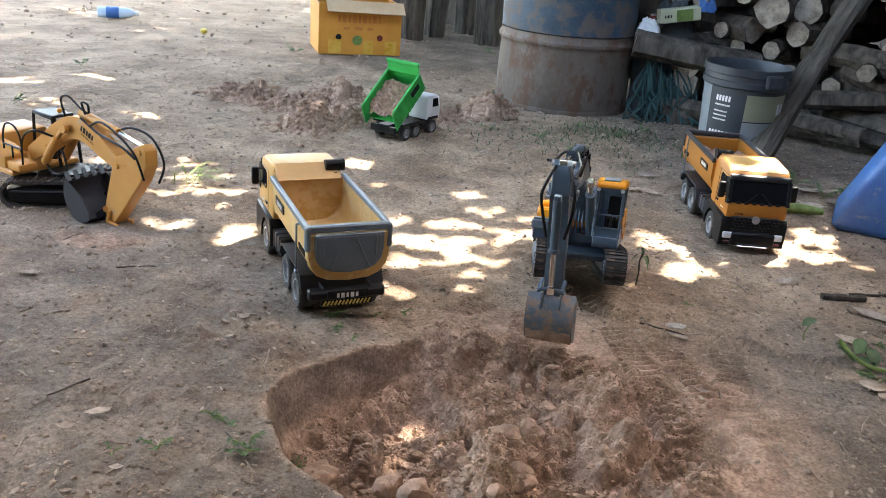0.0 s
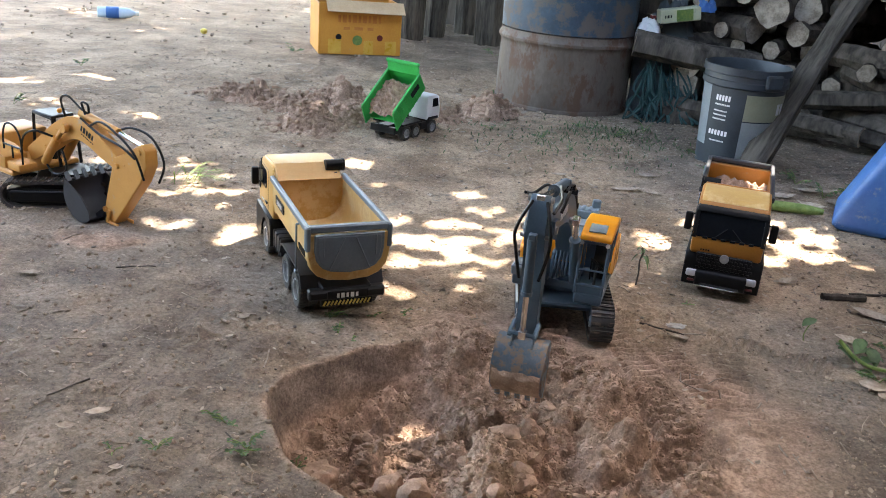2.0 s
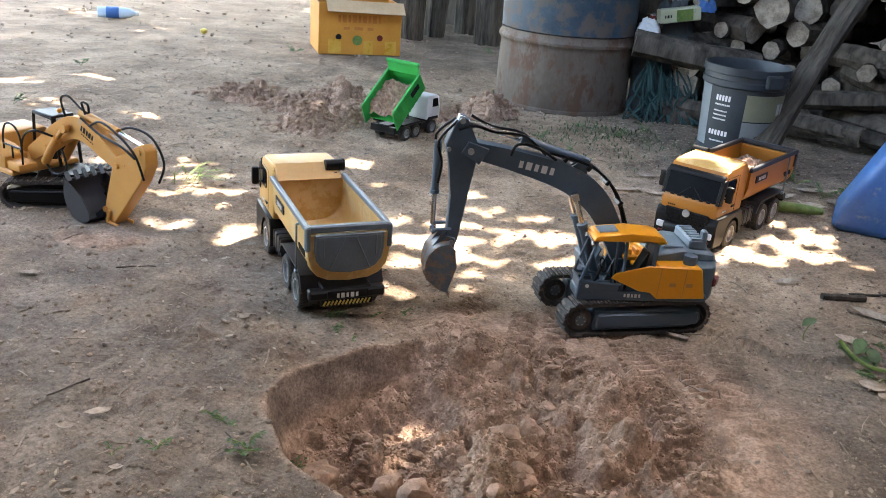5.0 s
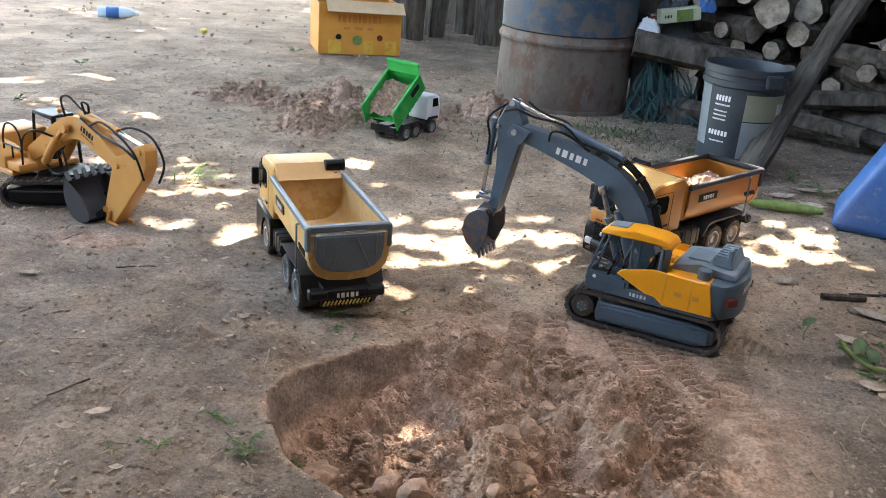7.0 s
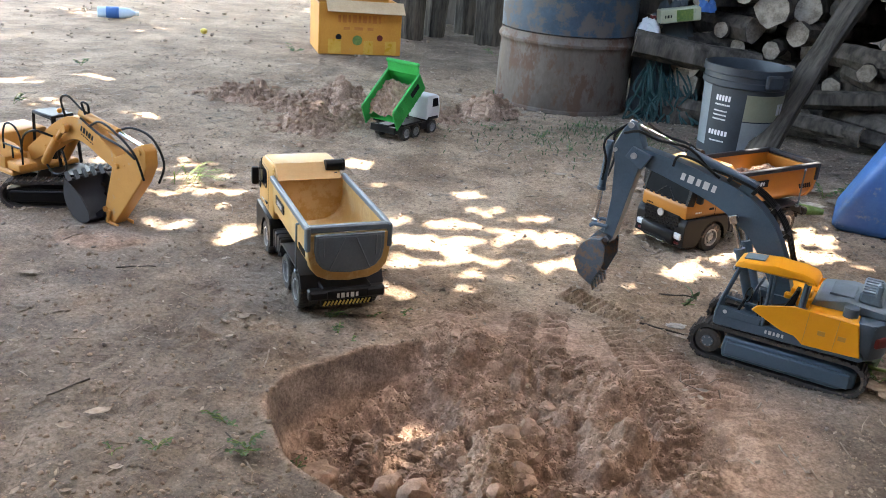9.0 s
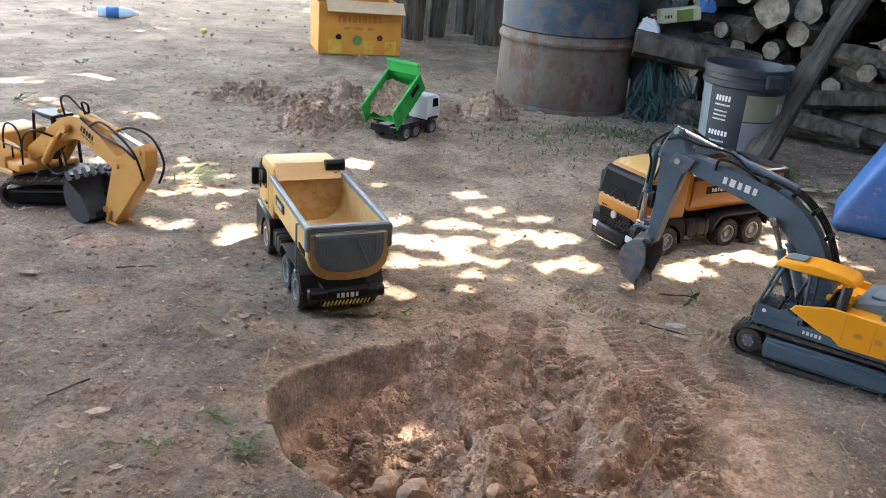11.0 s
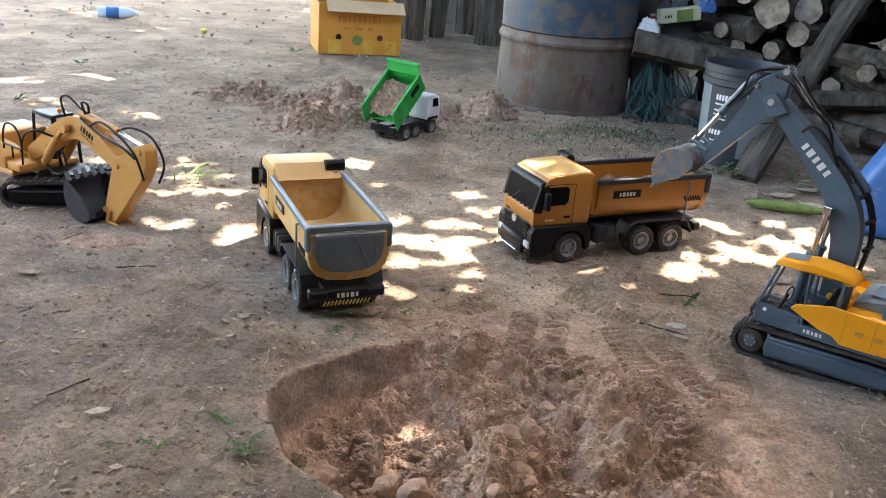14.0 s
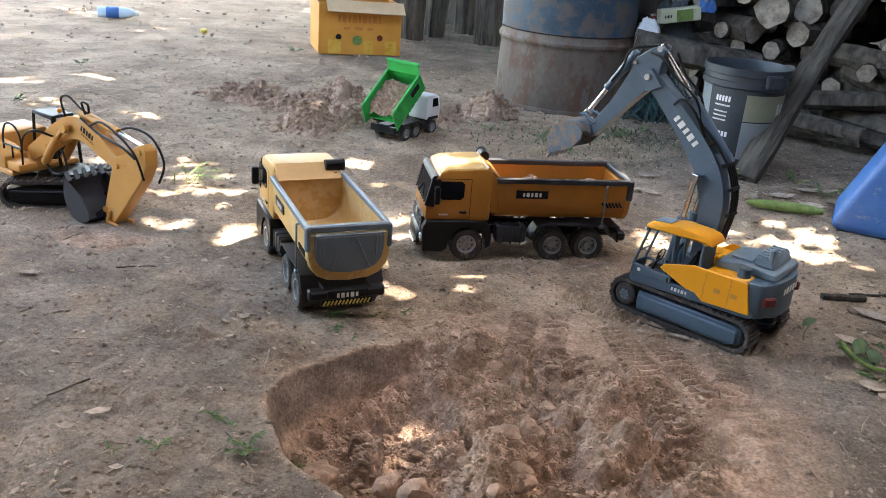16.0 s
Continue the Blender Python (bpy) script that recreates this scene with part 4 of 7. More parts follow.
    part("air_intake", bm, "black", t)
    # tipping body
    ct = [(0.081, 0.199), (0.081, 0.150), (0.076, 0.125), (0.062, 0.107), (0.040, 0.097), (0.0, 0.094)]
    outer = ct + [(-a, b) for a, b in ct[-2::-1]]
    inner = [(a * 0.955, b if i in (0, len(outer) - 1) else b + 0.0035) for i, (a, b) in enumerate(outer)]
    bm = B()
    prism(bm, outer + inner[::-1], -0.125, 0.192, 0, "yz")
    prism(bm, outer, 0.188, 0.192, 0, "yz")
    for x in (-0.122,):
        band = [(a * 1.02, 0.190 if i in (0, len(outer) - 1) else b - 0.003) for i, (a, b) in enumerate(outer)]
        prism(bm, band, x - 0.016, x, 0.002, "yz")
    # parked bed is dusty, and paler in place of light falling in
    part("tipping_body", bm, "dusty" if paint == "yellow" else paint, t)
    bm = B()
    prism(bm, [(0.180, 0.196), (0.190, 0.196), (0.222, 0.222), (0.217, 0.227)], -0.072, 0.072, 0.0015)
    part("front_lip", bm, paint, t)
    for s in (1, -1):
        bm = B()
        prism(bm, [(0.188, 0.115), (0.205, 0.118), (0.214, 0.214), (0.190, 0.198)], s * 0.070, s * 0.074, 0.001)
        part("gusset", bm, paint, t)
    bm = B()
    for s in (1, -1):
        box(bm, (0.034, s * 0.081, 0.199), (0.325, 0.010, 0.013), 0.002)
        box(bm, (-0.132, s * 0.081, 0.180), (0.016, 0.011, 0.050), 0.003)
    box(bm, (-0.131, 0, 0.199), (0.014, 0.165, 0.014), 0.003)
    part("top_rail", bm, "grey" if paint == "yellow" else "charcoal", t, "grey rail round the rim")
    bm = B()
    g = [(a * 0.86, 0.190 if i in (0, len(outer) - 1) else 0.192 - (0.192 - b) * 0.84) for i, (a, b) in enumerate(outer)]
    prism(bm, g, -0.143, -0.137, 0.002, "yz")
    g2 = [(a * 0.9, 0.185 - (0.190 - b) * 0.88) for a, b in g]
    prism(bm, g2, -0.1445, -0.143, 0.0006, "yz")
    for s in (1, -1):
        m = Matrix.Rotation(s * 0.42, 4, "X")
        box(bm, (-0.1455, s * 0.026, 0.150), (0.003, 0.003, 0.072), 0.0008, m)
        box(bm, (-0.144, s * 0.052, 0.165), (0.004, 0.003, 0.042), 0.0008)
    part("tailgate", bm, "grey", t, "grey tailgate with pressed ribs")
    for s in (1, -1):
        bm = B()
        box(bm, (0.110, s * 0.0823, 0.166), (0.078, 0.002, 0.019))
        plate = part("name_plate", bm, "black", t, "black plate with white bars")
        bm = B()
        bars(bm, (0.110, s * 0.0838, 0.166), (1, 0, 0), (0, s, 0), (0, 0, 1), 5, 0.05, 0.010)
        part("printing", bm, "print", plate)
        bm = B()
        for k in range(6):
            box(bm, (-0.112 + k * 0.0085, s * 0.0818, 0.143), (0.0042, 0.002, 0.014), 0, Matrix.Rotation(0.6, 4, "Y"))
        part("hazard_stripes", bm, "black", t)
        bm = B()
        rod(bm, (-0.070, s * 0.088, 0.090), (-0.070, s * 0.088, 0.188), 0.0022, n=7)
        rod(bm, (-0.070, s * 0.088, 0.188), (-0.085, s * 0.078, 0.198), 0.0026, n=7)
        box(bm, (-0.070, s * 0.087, 0.089), (0.014, 0.008, 0.008), 0.002)
        part("stay", bm, "grey", t, "thin grey stay")
    # rear bumper
    bm = B()
    box(bm, (-0.128, 0, 0.061), (0.020, 0.155, 0.022), 0.003)
    box(bm, (-0.110, 0, 0.070), (0.05, 0.10, 0.012), 0.002)
    for s in (1, -1):
        box(bm, (-0.131, s * 0.058, 0.061), (0.018, 0.038, 0.018), 0.003)
    box(bm, (-0.132, 0, 0.043), (0.006, 0.105, 0.014), 0.001)
    part("rear_bumper", bm, "black", t)
    bm = B()
    bars(bm, (-0.1395, 0.0, 0.060), (0, -1, 0), (-1, 0, 0), (0, 0, 1), 5, 0.048, 0.010)
    part("bumper_print", bm, "print", t)
    bm = B()
    for k in range(13):
        box(bm, (-0.1358, -0.045 + k * 0.0075, 0.043), (0.0012, 0.0034, 0.011), 0, Matrix.Rotation(0.5, 4, "X"))
    part("bumper_stripes", bm, "tape", t, "yellow warning stripes")
    return t


def soil_load(parent, x0, x1, hw, z, amp, seed, m=None):
    """A lumpy heap of soil that fills a tipping body."""
    nx, ny = 96, 54
    gx, gy = np.meshgrid(np.linspace(x0, x1, nx), np.linspace(-hw, hw, ny))
    k = 1 - ((gx - (x0 + x1) / 2) / ((x1 - x0) / 2)) ** 4 * 0.6 - (gy / hw) ** 2 * 0.5
    bill = lambda n: 1 - np.abs(2 * n - 1)
    gz = z + amp * k + (vnoise(gx + seed, gy, 0.04, 2) - 0.5) * 0.03 + bill(vnoise(gx + seed, gy, 0.018, 3)) * 0.014 + bill(vnoise(gx + seed, gy, 0.009, 4)) * 0.010
    co = np.stack([gx.ravel(), gy.ravel(), gz.ravel()], 1).tolist()
    me = bpy.data.meshes.new("soil_load")
    me.from_pydata(co, [], [(j * nx + i, j * nx + i + 1, (j + 1) * nx + i + 1, (j + 1) * nx + i) for j in range(ny - 1) for i in range(nx - 1)])
    me.materials.append(M["soil"])
    me.shade_flat()
    ob = new("soil_load", me)
    ob.parent = parent
    if m is not None:
        ob.matrix_basis = m
    return tagged(ob, "heap of loose reddish soil")


parked = tipper("yellow toy tipper truck with grey rails and an empty bed", "yellow")
hauler = tipper("orange-yellow toy tipper truck driving with soil in its bed", "rust")
soil_load(hauler, -0.120, 0.182, 0.074, 0.122, 0.028, 3.0)
parked.matrix_basis = pose(-0.235, 1.703, 0.0, 0, 0, 113.4)


def green_tipper():
    t = tagged(new("toy_tipper_truck"), "small white toy truck, green bed tipped up with soil", "toy truck")
    t.matrix_basis = pose(-0.212, 3.054, 0.002, 0, 0, 57)
    R = 0.026
    for s in (1, -1):
        for x in (0.0, 0.055, 0.155):
            wheel(t, x, s * 0.052, R, 0.024)
    bm = B()
    box(bm, (0.07, 0, 0.045), (0.26, 0.05, 0.022), 0.003)
    for s in (1, -1):
        box(bm, (0.027, s * 0.052, 0.058), (0.115, 0.034, 0.008), 0.003)
        box(bm, (0.105, s * 0.048, 0.038), (0.04, 0.03, 0.026), 0.004)
        box(bm, (0.155, s * 0.052, 0.060), (0.062, 0.03, 0.010), 0.003)
    box(bm, (-0.05, 0, 0.04), (0.02, 0.11, 0.024), 0.003)
    part("chassis", bm, "black", t)
    bm = B()
    prism(bm, [(0.118, 0.056), (0.200, 0.056), (0.200, 0.095), (0.190, 0.136), (0.176, 0.143), (0.126, 0.143), (0.118, 0.138)], -0.062, 0.062, 0.005, seg=2)
    part("cab", bm, "white", t, "white cab")
    bm = B()
    prism(bm, [(0.2005, 0.098), (0.2025, 0.099), (0.1935, 0.131), (0.190, 0.131)], -0.054, 0.054)
    part("windscreen", bm, "glass", t)
    for s in (1, -1):
        bm = B()
        prism(bm, [(0.150, 0.100), (0.186, 0.100), (0.180, 0.130), (0.150, 0.130)], s * 0.0615, s * 0.0635)
        part("side_window", bm, "glass", t)
    bed = Matrix.Translation((-0.045, 0, 0.066)) @ Matrix.Rotation(radians(-40), 4, "Y")
    W, L, H = 0.068, 0.172, 0.066
    bm = B()
    box(bm, (L / 2, 0, 0.002), (L, 2 * W, 0.004))
    for s in (1, -1):
        prism(bm, [(-0.028, 0.0), (L, 0.0), (L + 0.004, H), (-0.010, H)], s * W - 0.002, s * W + 0.002)
        box(bm, (L / 2, s * W, H), (L + 0.01, 0.009, 0.008), 0.002)
        for k in range(7):
            box(bm, (0.014 + k * 0.024, s * (W + 0.002), H / 2), (0.005, 0.006, H), 0.001)
    box(bm, (L, 0, H / 2), (0.004, 2 * W, H))
    prism(bm, [(L - 0.002, H - 0.002), (L + 0.004, H - 0.002), (L + 0.022, H + 0.028), (L + 0.016, H + 0.030)], -W, W, 0.001)
    box(bm, (L + 0.018, 0, H + 0.03), (0.012, 2 * W + 0.006, 0.010), 0.002)
    part("tipping_bed", bm, "green", t, "bright green ribbed bed", bed)
    bm = B()
    rod(bm, (0.09, 0, 0.05), (0.065, 0, 0.155), 0.006)
    part("lift_ram", bm, "chrome", t)
    for s in (1, -1):
        bm = B()
        box(bm, (0.12, s * (W + 0.006), 0.043), (0.05, 0.002, 0.018))
        part("name_plate", bm, "black", t, "black plate", bed)
    soil_load(t, 0.0, L - 0.02, W - 0.004, 0.012, 0.022, 8.0, bed)


green_tipper()


# ---- toy excavators: x forwards, y to the left, origin on the ground under the slewing ring ----
def belt_outline(xf, xr, zc, r, n=9):
    pts = [(xf + r * math.cos(a), zc + r * math.sin(a)) for a in [math.radians(-90 + 180 * k / n) for k in range(n + 1)]]
    pts += [(xr + r * math.cos(a), zc + r * math.sin(a)) for a in [math.radians(90 + 180 * k / n) for k in range(n + 1)]]
    return pts


SHOES = 44


def per_shoe(xf, xr, r):
    return (2 * (xf - xr) + 2 * math.pi * r) / SHOES


def shoe_pose(f, xf, xr, zc, r, y):
    """A shoe's pose at a fraction of the way round the belt."""
    L = xf - xr
    s = (f % 1.0) * (2 * L + 2 * math.pi * r)
    if s < L:
        p, a = (xr + s, zc - r), -math.pi / 2
    elif s < L + math.pi * r:
        a = -math.pi / 2 + (s - L) / r
        p = (xf + r * math.cos(a), zc + r * math.sin(a))
    elif s < 2 * L + math.pi * r:
        p, a = (xf - (s - L - math.pi * r), zc + r), math.pi / 2
    else:
        a = math.pi / 2 + (s - 2 * L - math.pi * r) / r
        p = (xr + r * math.cos(a), zc + r * math.sin(a))
    return pose(p[0], y, p[1], 0, 90 - math.degrees(a), 0)


def crawler(parent, side, xf, xr, y0, y1, zc, r, frame_mat):
    """One crawler track: belt with shoes, side frame, sprocket, idler and rollers."""
    out, inn = belt_outline(xf, xr, zc, r), belt_outline(xf, xr, zc, r - 0.005)
    bm = B()
    k = len(out)
    vs = [[bm.verts.new((p[0], y, p[1])) for p in line] for line, y in ((out, y0), (out, y1), (inn, y1), (inn, y0))]
    for a, b in zip(vs, vs[1:] + vs[:1]):
        for i in range(k):
            bm.faces.new((a[i], a[(i + 1) % k], b[(i + 1) % k], b[i]))
    part("crawler_belt", bm, "track", parent, "dusty dark track shoes")
    bm = B()
    ya, yb = y0 + 0.004, y1 - 0.004
    rr = r - 0.008
    prism(bm, [(xr - rr * 0.75, zc - rr * 0.55), (xr + 0.01, zc - rr), (xf - 0.030, zc - rr), (xf - 0.027, zc - rr * 0.3), (xf - 0.030, zc + rr * 0.72), (xr + 0.01, zc + rr * 0.75), (xr - rr * 0.7, zc + rr * 0.5)], ya, yb, 0.003)
    prism(bm, [(xr - rr * 0.4, zc - rr * 0.7), (xf - 0.034, zc - rr * 0.75), (xf - 0.034, zc + rr * 0.45), (xr - rr * 0.4, zc + rr * 0.45)], y0 + (0.0 if side > 0 else -0.002), y1 + (0.002 if side > 0 else 0.0), 0.003)
    part("track_frame", bm, frame_mat, parent)
    bm = B()
    m = (y0 + y1) / 2
    w = (y1 - y0) * 0.92 / 2
    lathe(bm, [(0.004, -w - 0.002), (0.010, -w - 0.002), (0.011, -w), (rr * 0.62, -w * 0.96), (rr * 0.7, -w), (rr * 0.95, -w * 0.9), (rr * 0.95, w * 0.9), (rr * 0.7, w), (rr * 0.62, w * 0.96), (0.011, w), (0.010, w + 0.002), (0.004, w + 0.002)], 24, "y")
    spr = part("sprocket", bm, "track", parent, "drive wheel with bolts", pose(xf, m, zc))
    bm = B()
    lathe(bm, [(rr * 0.28, -w - 0.0025), (rr * 0.44, -w - 0.0025), (rr * 0.46, -w), (rr * 0.46, w), (rr * 0.44, w + 0.0025), (rr * 0.28, w + 0.0025)], 20, "y")
    part("hub", bm, "grey", spr, "grey hub")
    bm = B()
    rod(bm, (0, -w - 0.0035, 0), (0, w + 0.0035, 0), 0.0017, n=6)
    me = mesh_of("bolt", bm, M["rim"])
    for q in range(6):
        ob = new("bolt", me)
        ob.parent = spr
        ob.matrix_basis = pose(rr * 0.36 * math.cos(q * math.pi / 3), 0, rr * 0.36 * math.sin(q * math.pi / 3))
    # shoes, each a plate with a raised bar
    bm = B()
    box(bm, (0, 0, 0.001), (per_shoe(xf, xr, r) * 0.84, y1 - y0 + 0.002, 0.004))
    box(bm, (0, 0, 0.004), (0.0022, y1 - y0, 0.004))
    me = mesh_of("track_shoe", bm, M["track"])
    shoes = []
    for i in range(SHOES):
        ob = new("track_shoe", me)
        ob.parent = parent
        ob.matrix_basis = shoe_pose(i / SHOES, xf, xr, zc, r, m)
        shoes.append(ob)
    return spr, shoes


def ram(parent, r_barrel, r_rod, barrel_len, rod_len, barrel_mat, rod_mat="chrome"):
    bm = B()
    rod(bm, (0, 0, 0), (0, 0, barrel_len), r_barrel, n=12)
    rod(bm, (0, 0, barrel_len - 0.004), (0, 0, barrel_len + 0.003), r_barrel * 1.18, n=12)
    box(bm, (0, 0, 0), (r_barrel * 1.6, r_barrel * 1.6, r_barrel * 2.2), 0.001)
    a = part("ram_barrel", bm, barrel_mat, parent)
    bm = B()
    rod(bm, (0, 0, 0), (0, 0, rod_len), r_rod, n=10)
    box(bm, (0, 0, 0), (r_rod * 2.6, r_rod * 2.6, r_rod * 3), 0.001)
    return a, part("ram_rod", bm, rod_mat, parent, "bright piston rod")


def fat_line(pts, half):
    """An outline round a bent line with a half-width at each point."""
    top, low = [], []
    for i, p in enumerate(pts):
        d = (Vector(pts[min(i + 1, len(pts) - 1)]) - Vector(pts[max(i - 1, 0)])).normalized()
        n = Vector((-d.y, d.x))
        top.append(tuple(Vector(p) + n * half[i]))
        low.append(tuple(Vector(p) - n * half[i]))
    return low + top[::-1]


# boom foot, boom length, stick length, and the stick's ram pin (along, across)
FOOT, LB, LS, PIN, REACH = (0.0157, 0.1260), 0.3997, 0.1929, (-0.0545, 0.0268), 0.1129


def boom_mesh(scale=1.0):
    line = [(0, 0), (0.055, 0.036), (0.115, 0.064), (0.165, 0.072), (0.22, 0.066), (0.31, 0.037), (0.404, 0.0)]
    half = [0.015, 0.022, 0.026, 0.028, 0.0255, 0.021, 0.015]
    pts = curve2([(a, b, 0) for a, b in line], 4)
    hs = np.interp(np.linspace(0, 6, len(pts)), range(7), half)
    return [(p[0] * scale, p[1] * scale) for p in fat_line([(p.x, p.y) for p in pts], list(hs))]


def bucket_parts(bm, wide, reach):
    """Shell from pin (origin) to the cutting edge at (reach, 0), bulging to +z."""
    out = curve2([(-0.004, 0.004, 0), (0.002, 0.028, 0), (0.026, 0.048, 0), (0.060, 0.050, 0), (0.085, 0.033, 0), (0.100, 0.006, 0)], 4)
    k = reach / 0.1126
    pts = [(p.x * k, p.y * k) for p in out]
    inn = [(p[0] * 0.955 + 0.002, p[1] * 0.93 - 0.001) for p in pts]
    prism(bm, pts + inn[::-1], -wide / 2, wide / 2)
    side = pts + [(0.045 * k, -0.012 * k), (0.008 * k, -0.008 * k)]
    for s in (1, -1):
        prism(bm, side, s * wide / 2 - 0.0018, s * wide / 2 + 0.0018, 0.0006)
    for s in (1, -1):
        prism(bm, [(-0.009, -0.008), (0.012, -0.008), (0.02, 0.03), (0.008, 0.036), (-0.016, 0.02)], s * 0.018 - 0.002, s * 0.018 + 0.002, 0.0008)


TRACK_FRONT, TRACK_REAR, TRACK_R, BODY = 0.125, -0.126, 0.0335, 0.95


def bucket_teeth(bucket, wide, reach, material, m=None, teeth=5):
    k = reach / 0.1126
    for j in range(teeth):
        y = (j - (teeth - 1) / 2) * wide / teeth * 1.06
        bm = B()
        prism(bm, [(0.094 * k, 0.006 * k + 0.005), (reach, 0.001), (reach, -0.001), (0.092 * k, 0.006 * k - 0.002)], y - wide * 0.055, y + wide * 0.055, 0.0008)
        part("tooth", bm, material, bucket, at=m)


def digger():
    x = tagged(new("toy_excavator"), "yellow and slate grey toy crawler excavator that drives and digs", "toy excavator")
    px_ = {}
    px_["tracks"] = [crawler(x, s, TRACK_FRONT, TRACK_REAR, *sorted((s * 0.0515, s * 0.0945)), TRACK_R, TRACK_R, "slate") for s in (1, -1)]
    bm = B()
    prism(bm, [(-0.07, 0.035), (0.085, 0.035), (0.095, 0.05), (0.05, 0.062), (-0.05, 0.062), (-0.08, 0.05)], -0.058, 0.058, 0.004)
    rod(bm, (0, 0, 0.058), (0, 0, 0.080), 0.052, n=28)
    part("carriage", bm, "slate", x)
    # slewing upper body: parts hang under it
    bm = B()
    prism(bm, [(0.125, 0.074), (0.13, 0.082), (0.128, 0.1), (-0.15, 0.1), (-0.16, 0.085), (-0.15, 0.078)], 0.042, 0.099, 0.003)
    prism(bm, [(0.085, 0.074), (0.085, 0.098), (-0.15, 0.1), (-0.16, 0.085), (-0.15, 0.078)], -0.099, -0.03, 0.003)
    prism(bm, [(0.06, 0.076), (0.06, 0.092), (-0.15, 0.1), (-0.15, 0.078)], -0.045, 0.06)
    up = part("upper_body", bm, "slate", x, "slate grey platform")
    px_["upper"] = up
    bm = B()
    arc = [(-0.130, 0.098)] + [(-0.150 - 0.040 * math.sin(a), 0.098 * math.cos(a)) for a in [math.radians(12 + 156 * k / 10) for k in range(11)]] + [(-0.130, -0.098)]
    prism(bm, arc, 0.080, 0.158, 0.008, "xy", 2)
    part("counterweight", bm, "slate", up, "rounded slate grey counterweight")
    bm = B()
    prism(bm, [(-0.178, 0.157), (-0.04, 0.150), (-0.045, 0.170), (-0.10, 0.178), (-0.175, 0.176)], -0.070, 0.060, 0.005)
    prism(bm, [(-0.165, 0.175), (-0.12, 0.178), (-0.12, 0.200), (-0.155, 0.200)], -0.055, 0.045, 0.004)
    box(bm, (-0.152, 0.035, 0.205), (0.012, 0.02, 0.03), 0.003)
    for k in range(6):
        box(bm, (-0.138, -0.04 + 0.016 * k, 0.201), (0.03, 0.008, 0.003), 0.001)
    box(bm, (-0.09, 0.0, 0.179), (0.045, 0.07, 0.004), 0.001)
    part("engine_hood", bm, "pale", up, "dusty pale grey hood")
    bm = B()
    rod(bm, (-0.115, 0.075, 0.15), (-0.115, 0.075, 0.176), 0.014, n=16)
    part("tank_cap", bm, "slate", up)
    bm = B()
    prism(bm, [(-0.03, 0.10), (-0.04, 0.155), (-0.135, 0.158), (-0.145, 0.10)], -0.100, 0.100, 0.005)
    box(bm, (-0.02, -0.075, 0.12), (0.08, 0.05, 0.045), 0.005)
    for k in range(4):
        box(bm, (0.0 - k * 0.016, 0.010, 0.158), (0.008, 0.03, 0.014), 0.002)
    box(bm, (-0.03, 0.005, 0.147), (0.09, 0.05, 0.012), 0.003)
    part("engine_cover", bm, "orange", up, "orange-yellow cover")
    for s in (1, -1):
        bm = B()
        prism(bm, [(-0.005, 0.100) if s > 0 else (-0.03, 0.1), (0.060 if s > 0 else 0.02, 0.128), (0.050 if s > 0 else 0.01, 0.140), (-0.018, 0.158), (-0.135, 0.155), (-0.150, 0.088), (-0.045, 0.084), (-0.028, 0.100)], s * 0.0985, s * 0.1020, 0.0015)
        d = part("side_door", bm, "orange", up, "orange-yellow side panel")
        bm = B()
        for a in (-0.045, -0.10):
            rod(bm, (a, s * 0.1022, 0.090), (a - 0.002, s * 0.1022, 0.154), 0.0007, n=5)
        for a in (-0.075, -0.112):
            box(bm, (a, s * 0.1025, 0.118), (0.014, 0.001, 0.009))
        part("panel_gap", bm, "slate" if s < 0 else "sand", d)
        bm = B()
        bars(bm, (0.008, s * 0.0998, 0.089), (1, 0, 0), (0, s, 0), (0, 0, 1), 5, 0.040, 0.008)
        part("printing", bm, "print", up, "white bars")
    bm = B()
    bars(bm, (-0.1905, 0.0, 0.135), (0, -1, 0), (-1, 0, 0), (0, 0, 1), 5, 0.08, 0.014)
    part("rear_print", bm, "print", up, "white bars")
    for s in (1, -1):
        bm = B()
        box(bm, (-0.177, s * 0.075, 0.12), (0.012, 0.03, 0.02), 0.003, Matrix.Rotation(-s * 0.62, 4, "Z"))
        part("tail_light", bm, "red", up)
    # cab: pillars, roof, glass and seat
    y0, y1 = 0.040, 0.099
    bm = B()
    roof = [(0.108, 0.208), (0.105, 0.218), (0.092, 0.2235), (0.03, 0.2285), (-0.020, 0.2275), (-0.040, 0.222), (-0.049, 0.211), (-0.047, 0.206), (-0.036, 0.211), (-0.015, 0.2140), (0.06, 0.2145), (0.104, 0.206)]
    prism(bm, roof, y0 - 0.003, y1 + 0.004, 0.0045, seg=2)
    part("cab_roof", bm, "orange", up, "orange-yellow cab roof")
    bm = B()
    box(bm, (0.075, (y0 + y1) / 2, 0.2265), (0.040, 0.036, 0.003), 0.001, Matrix.Rotation(0.12, 4, "Y"))
    part("roof_hatch", bm, "pale", up, "grey roof window")
    bm = B()
    for y in (y0 + 0.002, y1 - 0.001):
        tube(bm, [(0.126, y, 0.098), (0.122, y, 0.125), (0.098, y, 0.208)], 0.0032, 6)
        tube(bm, [(0.033, y, 0.100), (0.036, y, 0.21)], 0.0035, 6)
        tube(bm, [(-0.027, y - 0.004 if y > 0.07 else y, 0.148), (-0.030, y, 0.21)], 0.0052, 6)
        tube(bm, [(0.127, y, 0.118), (0.033, y, 0.112)], 0.003, 6)
    tube(bm, [(0.1245, y0, 0.118), (0.1245, y1, 0.118)], 0.003, 6)
